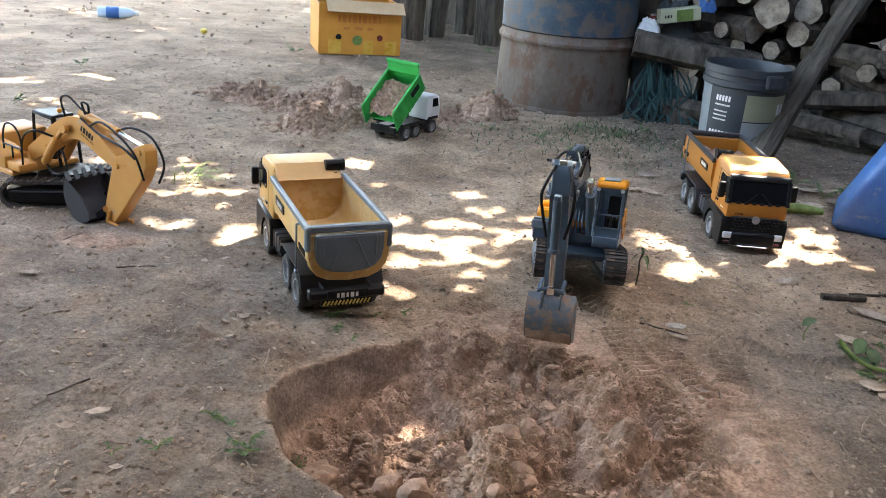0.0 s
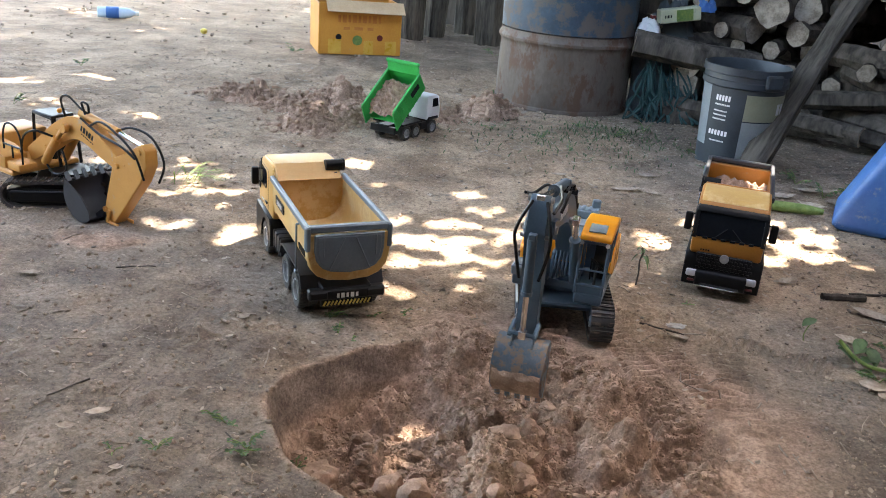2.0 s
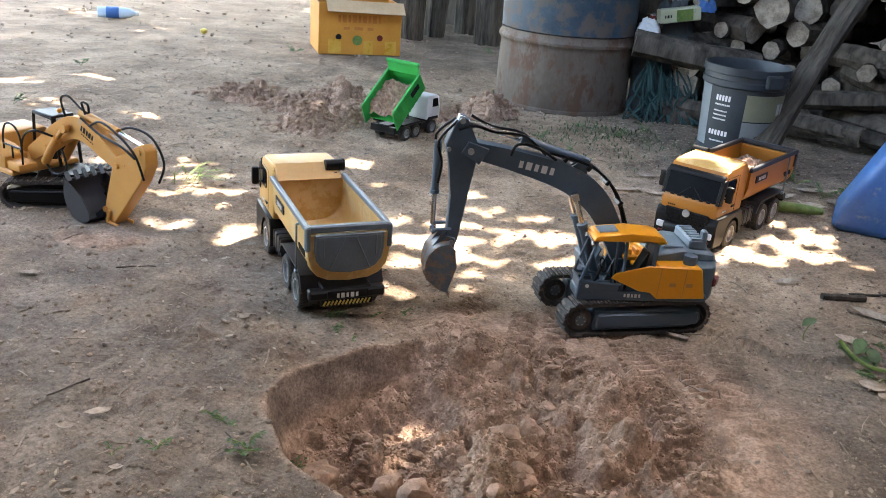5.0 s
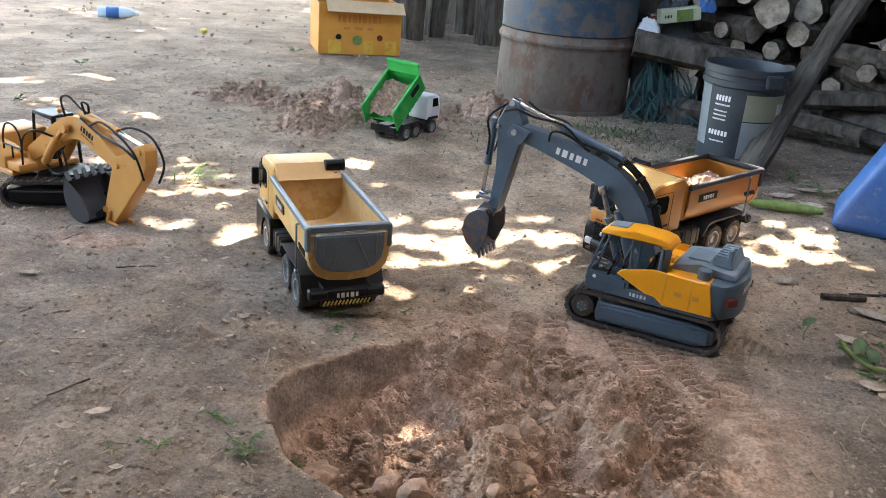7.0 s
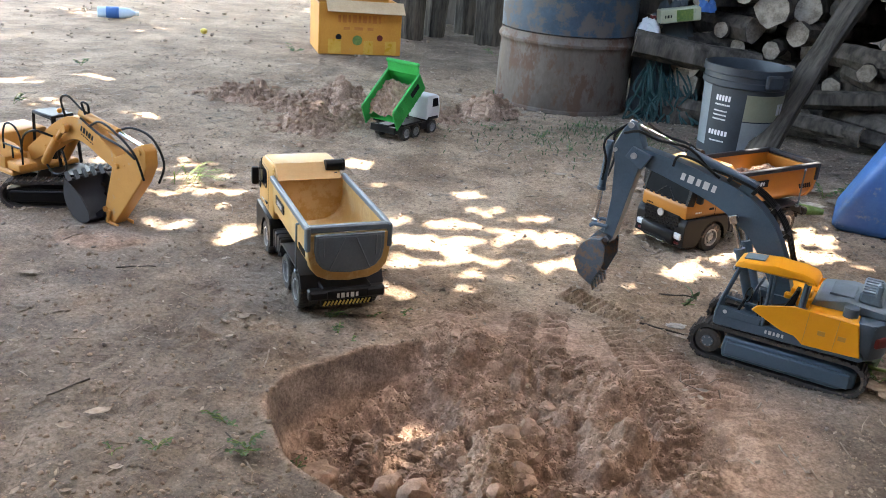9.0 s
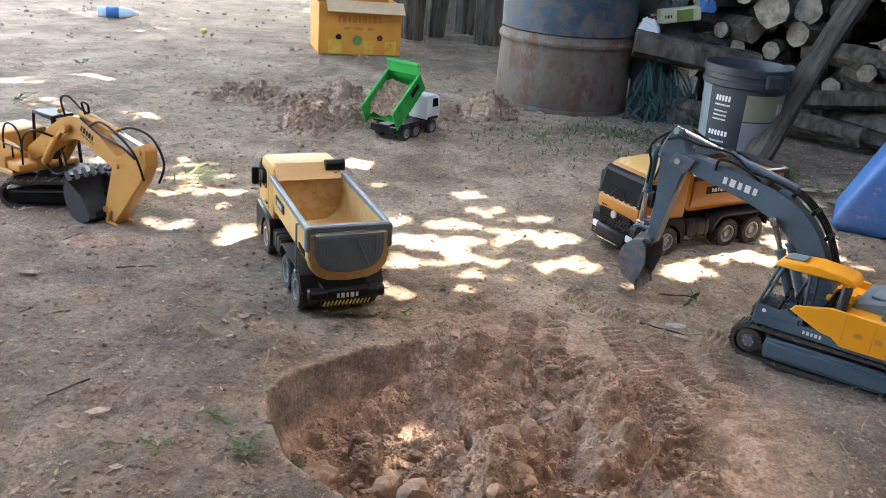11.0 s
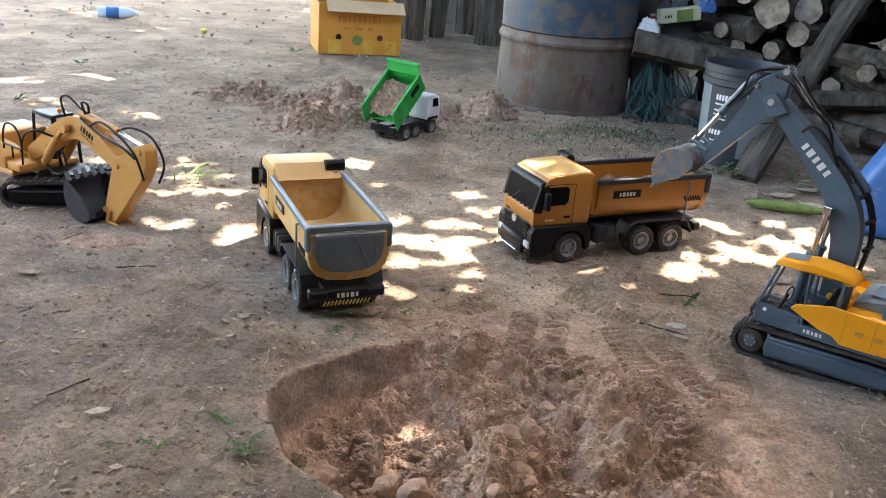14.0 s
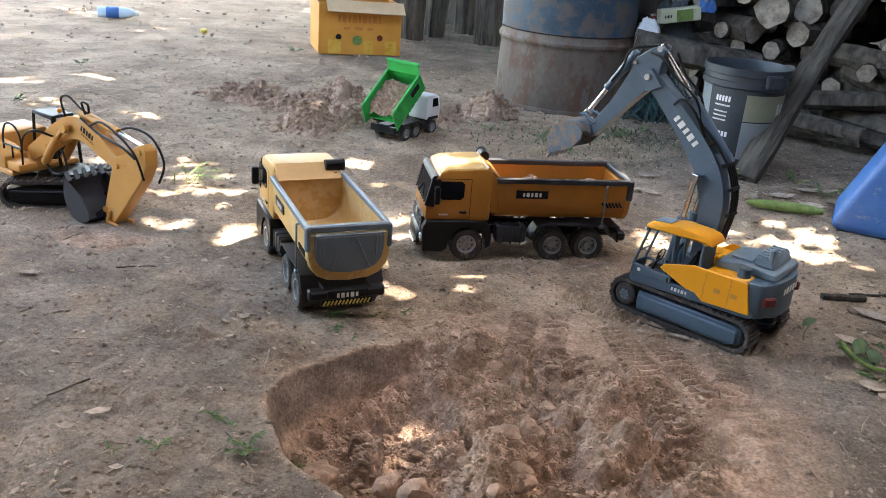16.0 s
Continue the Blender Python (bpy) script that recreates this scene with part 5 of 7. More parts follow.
    tube(bm, [(0.117, y0, 0.148), (0.117, y1, 0.148)], 0.002, 6)
    tube(bm, [(0.104, y0, 0.205), (0.104, y1, 0.205)], 0.004, 6)
    prism(bm, [(0.126, 0.098), (0.125, 0.119), (0.04, 0.112), (0.04, 0.098)], y1 - 0.003, y1 + 0.001)
    prism(bm, [(0.126, 0.098), (0.125, 0.117), (0.122, 0.117), (0.122, 0.098)], y0, y1)
    prism(bm, [(-0.024, 0.10), (-0.03, 0.21), (-0.034, 0.21), (-0.03, 0.10)], y0, y1)
    part("cab_frame", bm, "slate", up, "slate grey cab pillars")
    bm = B()
    rod(bm, (0.108, y1 + 0.0008, 0.108), (0.108, y1 + 0.0016, 0.108), 0.0042, n=14)
    part("round_decal", bm, "print", up, "small white round decal")
    bm = B()
    prism(bm, [(0.02, 0.100), (0.02, 0.130), (-0.012, 0.135), (-0.020, 0.185), (-0.012, 0.188), (0.002, 0.142), (0.03, 0.136), (0.035, 0.100)], 0.062, 0.094, 0.003)
    part("seat", bm, "black", up, "black seat")
    bm = B()
    rod(bm, (0.09, 0.076, 0.10), (0.075, 0.076, 0.145), 0.003, n=7)
    tube(bm, [(0.073 + 0.006 * math.cos(a), 0.076 + 0.013 * math.cos(a + 1.57), 0.147 + 0.011 * math.sin(a)) for a in [k * 0.524 for k in range(13)]], 0.0016, 5)
    for y in (0.062, 0.092):
        rod(bm, (0.045, y, 0.10), (0.05, y, 0.145), 0.002, n=6)
    part("controls", bm, "black", up, "steering wheel and levers")
    for y in (y0 + 0.003, y1 - 0.003):
        bm = B()
        lathe(bm, [(0.001, -0.002), (0.0045, -0.002), (0.0045, 0.002), (0.001, 0.002)], 12, "y")
        part("work_light", bm, "lamp", up, "", pose(0.108, y, 0.203, 0, 0, 90))
    # hoses from the body to the boom
    bm = B()
    for k in range(4):
        y = -0.012 + 0.008 * k
        tube(bm, curve2([(0.02, y, 0.10), (0.055, y * 1.4, 0.092 + 0.004 * k), (0.075, y, 0.118), (0.062, y, 0.16)], 5), 0.0028, 6)
    for y in (-0.024, 0.024):
        prism(bm, [(-0.012, 0.09), (0.05, 0.09), (0.034, 0.142), (0.000, 0.142)], y - 0.003, y + 0.003)
    part("boom_bracket", bm, "slate", up, "bracket with hoses")
    bm = B()
    box(bm, (0.065, -0.075, 0.108), (0.05, 0.055, 0.022), 0.003)
    box(bm, (0.065, -0.075, 0.121), (0.042, 0.046, 0.004), 0.001)
    part("tool_box", bm, "grey", up)
    for o in [up] + list(up.children_recursive):
        o.data.transform(Matrix.Scale(BODY, 4))
        o.matrix_basis.translation = o.matrix_basis.translation * BODY
    # boom, in its own frame: foot at the origin, joint at (LB, 0)
    bm = B()
    prism(bm, boom_mesh(), -0.0165, 0.0165, 0.0025)
    boom = part("boom", bm, "slate", x, "slate grey bent boom")
    for y in (-0.022, 0.022):
        bm = B()
        prism(bm, [(0.370, -0.012), (0.412, -0.014), (0.414, 0.012), (0.372, 0.024)], min(y * 0.7, y * 1.14), max(y * 0.7, y * 1.14), 0.001)
        part("cheek_plate", bm, "slate", boom)
    for px, pz, w, r in ((LB, 0.0, 0.029, 0.0065), (0.175, 0.052, 0.034, 0.006)):
        bm = B()
        rod(bm, (px, -w, pz), (px, w, pz), r, n=12)
        part("pin", bm, "rim", boom, "bright steel pin")
    for y in (-0.008, 0.008):
        bm = B()
        prism(bm, [(0.175, 0.090), (0.215, 0.088), (0.205, 0.122), (0.192, 0.124)], y - 0.002, y + 0.002)
        part("ram_bracket", bm, "slate", boom)
    # clamps hold the hoses along the boom's back
    for cx, cz in ((0.085, 0.094), (0.135, 0.112), (0.185, 0.112), (0.235, 0.098)):
        bm = B()
        box(bm, (cx, 0, cz), (0.008, 0.036, 0.012), 0.001)
        part("hose_clamp", bm, "black", boom)
    px_["boom"] = boom
    for s in (1, -1):
        bm = B()
        d = Vector((0.094, 0, -0.040)).normalized()
        n = Vector((0.040, 0, 0.094)).normalized()
        bars(bm, (0.272, s * 0.0172, 0.050), d, (0, s, 0), n, 5, 0.080, 0.0155)
        part("printing", bm, "print", boom, "white bars")
    lines = [[(0.03, y, 0.058), (0.10, y, 0.104), (0.165, y, 0.118), (0.22, y, 0.108), (0.27, y * 1.1, 0.088)] for y in (0.013, 0.004, -0.006, -0.013)]
    lines += [[(0.25, 0.015, 0.085), (0.30, 0.024, 0.083), (0.335, 0.026, 0.065), (0.33, 0.02, 0.04)],
              [(0.27, 0.005, 0.08), (0.33, 0.012, 0.085), (0.385, 0.024, 0.058), (0.425, 0.03, 0.045), (0.445, 0.024, 0.02)],
              [(0.27, -0.005, 0.08), (0.33, -0.012, 0.085), (0.385, -0.024, 0.058), (0.43, -0.03, 0.05)]]
    for pts in lines:
        bm = B()
        tube(bm, curve2(pts, 4), 0.0028, 6)
        part("hose", bm, "black", boom, "black rubber hose")
    # stick: joint at the origin, bucket pin at (LS, 0)
    bm = B()
    prism(bm, [(-0.060, 0.016), (-0.062, 0.030), (-0.045, 0.040), (-0.002, 0.050), (0.03, 0.034), (0.10, 0.019), (0.196, 0.010), (0.198, -0.010), (0.185, -0.012), (0.07, -0.014), (0.0, -0.018), (-0.018, -0.010)], -0.017, 0.017, 0.002)
    stick = part("stick", bm, "slate", x, "slate grey dipper stick")
    for p, w, r in ((PIN, 0.021, 0.006), ((LS, 0), 0.024, 0.006), ((0.004, 0.042), 0.024, 0.004)):
        bm = B()
        rod(bm, (p[0], -w, p[1]), (p[0], w, p[1]), r, n=12)
        part("pin", bm, "rim", stick, "bright steel pin")
    px_["stick"] = stick
    for s in (1, -1):
        bm = B()
        tube(bm, curve2([(-0.052, s * 0.012, 0.036), (-0.01, s * 0.028, 0.066), (0.03, s * 0.026, 0.052), (0.075, s * 0.016, 0.050)], 4), 0.0028, 6)
        part("hose", bm, "black", stick, "black rubber hose")
    bm = B()
    for y in (-0.021, 0.021):
        tube(bm, [(0.165, y, 0.006), (0.170, y, 0.034), (0.178, y, 0.042)], 0.0042, 6)
    rod(bm, (0.174, -0.022, 0.040), (0.174, 0.022, 0.040), 0.004, n=8)
    part("linkage", bm, "slate", stick, "bucket linkage")
    bm = B()
    bucket_parts(bm, 0.085, REACH)
    px_["bucket"] = part("bucket", bm, "steel", x, "worn grey steel bucket caked with soil")
    bucket_teeth(px_["bucket"], 0.085, REACH, "steel")
    bm = B()
    bmesh.ops.create_grid(bm, x_segments=14, y_segments=16, size=0.5)
    shell = curve2([(0.046, 0.0515, 0), (0.060, 0.0512, 0), (0.085, 0.0342, 0), (0.099, 0.008, 0)], 6)
    for v in bm.verts:
        f = (v.co.x + 0.5) * (len(shell) - 1)
        p = shell[min(int(f), len(shell) - 2)].lerp(shell[min(int(f) + 1, len(shell) - 1)], f - int(f))
        edge = min(1, (v.co.x + 0.5) * 4 + 0.6 * noise.noise(Vector((v.co.y * 7, 3, 0))))
        out = (0.0032 * edge + 0.0025 * noise.noise(Vector((v.co.x * 9, v.co.y * 9, 1.5)))) - 0.001
        v.co = Vector((p.x + out * 0.5, v.co.y * 0.083, p.y + out))
    bmesh.ops.solidify(bm, geom=bm.faces[:], thickness=0.002)
    part("caked_soil", bm, "soil", px_["bucket"], "crust of damp reddish soil")
    px_["boom_rams"] = [ram(x, 0.0095, 0.0055, 0.115, 0.105, "slate") for _ in (0, 1)]
    px_["stick_ram"] = ram(x, 0.0095, 0.0055, 0.135, 0.125, "slate")
    px_["bucket_ram"] = ram(x, 0.008, 0.005, 0.095, 0.085, "slate")
    return x, px_


digger_thing, digger_parts = digger()


def pose_xz(x, z, up):
    """In the digging plane: local x points up by that angle."""
    return pose(x, 0, z, 0, -math.degrees(up), 0)


def aim_xz(p, q, y):
    d = Vector((q[0] - p[0], 0, q[1] - p[1]))
    return Matrix.Translation((p[0], y, p[1])) @ d.to_track_quat("Z", "Y").to_matrix().to_4x4()


def arm_poses(boom_up, stick_up, bucket_up):
    """Poses of the arm's parts in the upper body's space, angles in degrees above level."""
    b, s, k = (radians(v) for v in (boom_up, stick_up, bucket_up))
    J = (FOOT[0] + LB * math.cos(b), FOOT[1] + LB * math.sin(b))
    on_boom = lambda u, v: (FOOT[0] + u * math.cos(b) - v * math.sin(b), FOOT[1] + u * math.sin(b) + v * math.cos(b))
    on_stick = lambda u, v: (J[0] + u * math.cos(s) - v * math.sin(s), J[1] + u * math.sin(s) + v * math.cos(s))
    S = on_stick(LS, 0)
    out = dict(boom=pose_xz(*FOOT, b), stick=pose_xz(*J, s), bucket=pose_xz(*S, k))
    low, high = (0.070, 0.100), on_boom(0.175, 0.052)
    for i, y in enumerate((0.029, -0.029)):
        out["boom_ram", i] = (aim_xz(low, high, y), aim_xz(high, low, y))
    p, q = on_boom(0.198, 0.116), on_stick(*PIN)
    out["stick_ram"] = (aim_xz(p, q, 0), aim_xz(q, p, 0))
    p, q = on_stick(0.004, 0.062), on_stick(0.174, 0.040)
    out["bucket_ram"] = (aim_xz(p, q, 0), aim_xz(q, p, 0))
    return out


# ---- drives and digs: seconds, then place, heading, slew, arm angles, lift and tilt of the whole machine ----
TRUCK_RUN = (
    (0.0, 0.7913, 2.5098, 269.8),
    (0.5, 0.7850, 2.4098, 264.9),
    (1.0, 0.7774, 2.2965, 257.7),
    (1.5, 0.7589, 2.1902, 250.4),
    (2.0, 0.7423, 2.1927, 252.0),
    (2.5, 0.7242, 2.2751, 257.7),
    (3.0, 0.8100, 2.3504, 245.7),
    (3.5, 0.8810, 2.4040, 234.7),
    (4.0, 0.8934, 2.5019, 236.9),
    (4.2, 0.9034, 2.5129, 236.1),
    (6.3, 0.6935, 2.2531, 223.7),
    (7.0, 0.6663, 2.2223, 222.8),
    (7.5, 0.7029, 2.2539, 222.3),
    (8.5, 0.7916, 2.3121, 216.9),
    (9.2, 0.8646, 2.3668, 213.3),
    (11.5, 0.6905, 2.2541, 208.9),
    (12.0, 0.6369, 2.2260, 206.4),
    (12.5, 0.6073, 2.2161, 205.3),
    (13.0, 0.5853, 2.2060, 204.8),
    (13.5, 0.5607, 2.2006, 205.1),
    (14.0, 0.5001, 2.1730, 205.1),
    (14.5, 0.4473, 2.1517, 202.9),
    (15.0, 0.3891, 2.1235, 200.5),
    (15.5, 0.3335, 2.1008, 196.6),
    (16.0, 0.2917, 2.0867, 191.0),
)
DIGGER_RUN = (
    (0.0, 0.3010, 1.8530, 265.5, -9.5, 9.3, -98.5, -121.0, 0.0358, -14.8),
    (0.5, 0.2902, 1.7874, 262.7, -8.8, 9.4, -97.0, -115.0, 0.0327, -13.5),
    (1.0, 0.2721, 1.7189, 265.1, -13.5, 10.2, -99.9, -60.4, 0.0158, -6.5),
    (1.5, 0.2694, 1.7366, 264.7, -13.4, 14.4, -95.2, -95.7, 0.0042, -1.7),
    (2.0, 0.2583, 1.7189, 267.0, -12.8, 26.0, -85.5, -82.8, 0.0015, -0.6),
    (2.5, 0.2674, 1.7179, 263.4, -12.8, 35.7, -85.3, -70.0, 0.0020, -0.8),
    (3.0, 0.2674, 1.7179, 263.4, -12.8, 35.7, -85.3, -70.0, 0.0020, -0.8),
    (3.5, 0.2800, 1.7095, 253.0, -10.0, 35.2, -84.8, -74.0, 0.0015, -0.6),
    (4.0, 0.3062, 1.7182, 234.2, -9.5, 35.2, -85.6, -94.0, 0.0020, -0.8),
    (4.2, 0.3150, 1.7310, 230.5, -9.5, 34.5, -86.0, -97.0, 0.0015, -0.6),
    (6.3, 0.4675, 1.6890, 145.5, -4.4, 32.5, -77.0, -81.0, 0.0000, 0.0),
    (6.5, 0.4675, 1.6890, 146.0, -4.0, 32.6, -77.0, -81.0, 0.0000, 0.0),
    (7.0, 0.4500, 1.7028, 155.0, -4.5, 33.0, -78.0, -86.0, 0.0000, 0.0),
    (7.5, 0.4465, 1.7080, 157.0, -1.4, 34.1, -78.5, -89.0, 0.0000, 0.0),
    (8.0, 0.5287, 1.6730, 158.4, -2.4, 33.9, -78.5, -88.2, 0.0000, 0.0),
    (8.5, 0.6070, 1.6290, 157.0, -2.2, 33.1, -79.3, -87.1, 0.0000, 0.0),
    (9.0, 0.6840, 1.5760, 151.5, -0.8, 33.5, -80.0, -87.0, 0.0000, 0.0),
    (9.2, 0.7130, 1.5620, 151.0, -1.0, 33.6, -80.4, -86.9, 0.0000, 0.0),
    (11.5, 0.7730, 1.5790, 146.5, -5.5, 30.2, -78.2, -89.6, 0.000, 0.0),
    (12.0, 0.7728, 1.5790, 146.9, -6.2, 47.2, -63.7, -61.0, 0.000, 0.0),
    (12.5, 0.7725, 1.5845, 149.0, -6.6, 63.4, -50.2, -42.0, 0.000, 0.0),
    (13.5, 0.7725, 1.5845, 149.0, -6.6, 63.4, -50.2, -42.0, 0.000, 0.0),
    (14.0, 0.7722, 1.5840, 149.0, -6.4, 63.3, -50.0, -41.2, 0.000, 0.0),
    (14.5, 0.7640, 1.5940, 146.3, -4.0, 65.5, -48.2, -42.8, 0.000, 0.0),
    (15.0, 0.6925, 1.6320, 138.5, 1.5, 65.2, -46.8, -36.0, 0.000, 0.0),
    (15.5, 0.6200, 1.6790, 138.0, 1.3, 64.0, -48.6, -38.6, 0.000, 0.0),
    (16.0, 0.5548, 1.7370, 137.8, 3.4, 64.6, -49.4, -40.8, 0.000, 0.0),
)


def glide(rows, t):
    """Values at a time between rows, with soft turns and no overshoot."""
    rows = np.array(rows)
    ts = rows[:, 0]
    i = int(np.clip(np.searchsorted(ts, t, side="right") - 1, 0, len(ts) - 2))
    d = (rows[1:] - rows[:-1])[:, 1:] / (ts[1:] - ts[:-1])[:, None]

    def slope(k):
        if k == 0 or k == len(ts) - 1:
            return d[0] * 0 if k == 0 else d[-1]
        a, b = d[k - 1], d[k]
        return np.where(a * b > 0, 2 * a * b / np.where(np.abs(a + b) < 1e-9, 1, a + b), 0)
    h = ts[i + 1] - ts[i]
    u = (t - ts[i]) / h
    p, q, m, n = rows[i, 1:], rows[i + 1, 1:], slope(i) * h, slope(i + 1) * h
    return (2 * u ** 3 - 3 * u ** 2 + 1) * p + (u ** 3 - 2 * u ** 2 + u) * m + (3 * u ** 2 - 2 * u ** 3) * q + (u ** 3 - u ** 2) * n


def motions():
    sapling_falls()
    times = [round(k * 0.1, 1) for k in range(161)]
    # the truck and its rolling wheels
    run = [glide(TRUCK_RUN, t) for t in times]
    walk(hauler, [(t, pose(v[0], v[1], 0.0, 0, 0, v[2])) for t, v in zip(times, run)])
    gone = [0.0]
    for a, b in zip(run, run[1:]):
        gone.append(gone[-1] + (b[0] - a[0]) * math.cos(radians(b[2])) + (b[1] - a[1]) * math.sin(radians(b[2])))
    for w in [o for o in hauler.children if "wheel" in o.name]:
        at = w.matrix_basis.translation.copy()
        walk(w, [(t, pose(*at, 0, math.degrees(g / 0.0385), 0)) for t, g in zip(times, gone)])
    # the excavator, its slewing body and its arm
    run = [glide(DIGGER_RUN, t) for t in times]
    walk(digger_thing, [(t, pose(v[0], v[1], v[7], 0, v[8], v[2])) for t, v in zip(times, run)])
    slew = [pose(0, 0, 0, 0, 0, v[3]) for v in run]
    walk(digger_parts["upper"], list(zip(times, slew)))
    arms = [arm_poses(*v[4:7]) for v in run]
    for name in ("boom", "stick", "bucket"):
        walk(digger_parts[name], [(t, m @ a[name]) for t, m, a in zip(times, slew, arms)])
    for key, (barrel, piston) in ((("boom_ram", 0), digger_parts["boom_rams"][0]), (("boom_ram", 1), digger_parts["boom_rams"][1]),
                                  ("stick_ram", digger_parts["stick_ram"]), ("bucket_ram", digger_parts["bucket_ram"])):
        walk(barrel, [(t, m @ a[key][0]) for t, m, a in zip(times, slew, arms)])
        walk(piston, [(t, m @ a[key][1]) for t, m, a in zip(times, slew, arms)])
    for (w, shoes), side in zip(digger_parts["tracks"], (1, -1)):
        at, gone = w.matrix_basis.translation.copy(), [0.0]
        for a, b in zip(run, run[1:]):
            ahead = (b[0] - a[0]) * math.cos(radians(b[2])) + (b[1] - a[1]) * math.sin(radians(b[2]))
            gone.append(gone[-1] + ahead - side * 0.078 * radians(b[2] - a[2]))
        walk(w, [(t, pose(*at, 0, math.degrees(g / 0.03), 0)) for t, g in zip(times, gone)])
        length = per_shoe(TRACK_FRONT, TRACK_REAR, TRACK_R) * SHOES
        for i, ob in enumerate(shoes):
            walk(ob, [(t, shoe_pose(i / SHOES - g / length, TRACK_FRONT, TRACK_REAR, TRACK_R, TRACK_R, at.y)) for t, g in zip(times, gone)])


# ---- the second excavator, parked with its arm down ----
def parked_digger():
    x = tagged(new("toy_excavator"), "parked old yellow toy excavator with its arm folded down", "toy excavator")
    x.matrix_basis = pose(-1.078, 2.186, 0.0, 0, 0, -33)
    x.scale = (0.9, 0.9, 0.9)
    under = Matrix.Rotation(radians(45), 4, "Z")
    for s in (1, -1):
        before = set(x.children)
        crawler(x, s, 0.155, -0.135, *sorted((s * 0.045, s * 0.095)), 0.036, 0.036, "black")
        for o in set(x.children) - before:
            o.matrix_basis = Matrix.Translation((0.10, 0.05, 0)) @ under @ o.matrix_basis
    bm = B()
    box(bm, (0, 0, 0.05), (0.2, 0.11, 0.03), 0.005)
    rod(bm, (0, 0, 0.06), (0, 0, 0.085), 0.055, n=24)
    part("carriage", bm, "black", x, "", Matrix.Translation((0.10, 0.05, 0)) @ under)
    bm = B()
    prism(bm, [(-0.20, 0.085), (0.06, 0.085), (0.06, 0.10), (-0.20, 0.10)], -0.105, 0.105, 0.004)
    prism(bm, [(-0.20, 0.10), (0.03, 0.10), (0.03, 0.135), (-0.03, 0.152), (-0.20, 0.165)], -0.105, -0.035, 0.006, seg=2)
    prism(bm, [(0.03, 0.10), (0.09, 0.10), (0.09, 0.122), (0.03, 0.125)], -0.10, -0.045, 0.005, seg=2)
    box(bm, (-0.14, 0.02, 0.135), (0.12, 0.16, 0.07), 0.01, seg=2)
    part("upper_body", bm, "sand", x, "dusty yellow body covers")
    bm = B()
    prism(bm, [(-0.12, 0.112), (-0.02, 0.112), (-0.035, 0.128), (-0.10, 0.140)], -0.107, -0.1045)
    part("vent_panel", bm, "black", x, "dark side vent")
    bm = B()
    y0, y1 = 0.035, 0.10
    for y in (y0, y1):
        tube(bm, [(0.075, y, 0.09), (0.07, y, 0.15), (0.05, y, 0.225), (-0.04, y, 0.228), (-0.05, y, 0.09)], 0.005, 6)
    box(bm, (0.005, (y0 + y1) / 2, 0.230), (0.10, 0.07, 0.008), 0.003)
    box(bm, (0.0, (y0 + y1) / 2, 0.12), (0.06, 0.05, 0.06), 0.006)
    part("cab", bm, "black", x, "open black cab frame")
    bm = B()
    box(bm, (0.035, 0.07, 0.242), (0.012, 0.012, 0.014), 0.003)
    part("beacon", bm, "orange", x, "small amber beacon")
    bm = B()
    tube(bm, curve2([(0.085, -0.085, 0.12), (0.085, -0.085, 0.19), (0.06, -0.085, 0.225), (0.02, -0.085, 0.225), (0.0, -0.085, 0.19), (0.0, -0.085, 0.15)], 4), 0.0028, 6)
    tube(bm, [(0.085, -0.085, 0.165), (0.0, -0.085, 0.165)], 0.0028, 6)
    tube(bm, [(0.04, -0.085, 0.165), (0.04, -0.085, 0.13)], 0.0028, 6)
    part("handrail", bm, "black", x)
    line = curve2([(0.005, 0.122, 0), (0.07, 0.160, 0), (0.155, 0.214, 0), (0.225, 0.243, 0), (0.285, 0.237, 0), (0.35, 0.208, 0), (0.420, 0.176, 0)], 4)
    half = np.interp(np.linspace(0, 6, len(line)), range(7), (0.018, 0.025, 0.029, 0.031, 0.029, 0.025, 0.016))
    bm = B()
    prism(bm, fat_line([(p.x, p.y) for p in line], list(half)), -0.017, 0.017, 0.0025)
    boom = part("boom", bm, "sand", x, "dusty yellow boom")
    for p, w, r in (((0.413, 0.178), 0.026, 0.008), ((0.205, 0.240), 0.030, 0.008), ((0.09, 0.165), 0.0185, 0.003), ((0.15, 0.222), 0.0185, 0.003), ((0.33, 0.232), 0.0185, 0.003), ((0.30, 0.215), 0.0185, 0.003)):
        bm = B()
        rod(bm, (p[0], -w, p[1]), (p[0], w, p[1]), r, n=12)
        part("pin", bm, "sand", boom)
    bm = B()
    bars(bm, (0.288, -0.0175, 0.240), (0.93, 0, -0.36), (0, -1, 0), (0.36, 0, 0.93), 5, 0.06, 0.016)
    bars(bm, (0.288, -0.0175, 0.224), (0.93, 0, -0.36), (0, -1, 0), (0.36, 0, 0.93), 7, 0.055, 0.003)
    part("printing", bm, "black", boom, "dark bars")
    bm = B()
    prism(bm, [(0.392, 0.176), (0.400, 0.200), (0.445, 0.215), (0.490, 0.246), (0.512, 0.255), (0.529, 0.240), (0.531, 0.200), (0.503, 0.150), (0.380, 0.004), (0.352, 0.004), (0.345, 0.045), (0.352, 0.060)], -0.019, 0.019, 0.003)
    stick = part("stick", bm, "sand", x, "dusty yellow dipper stick")
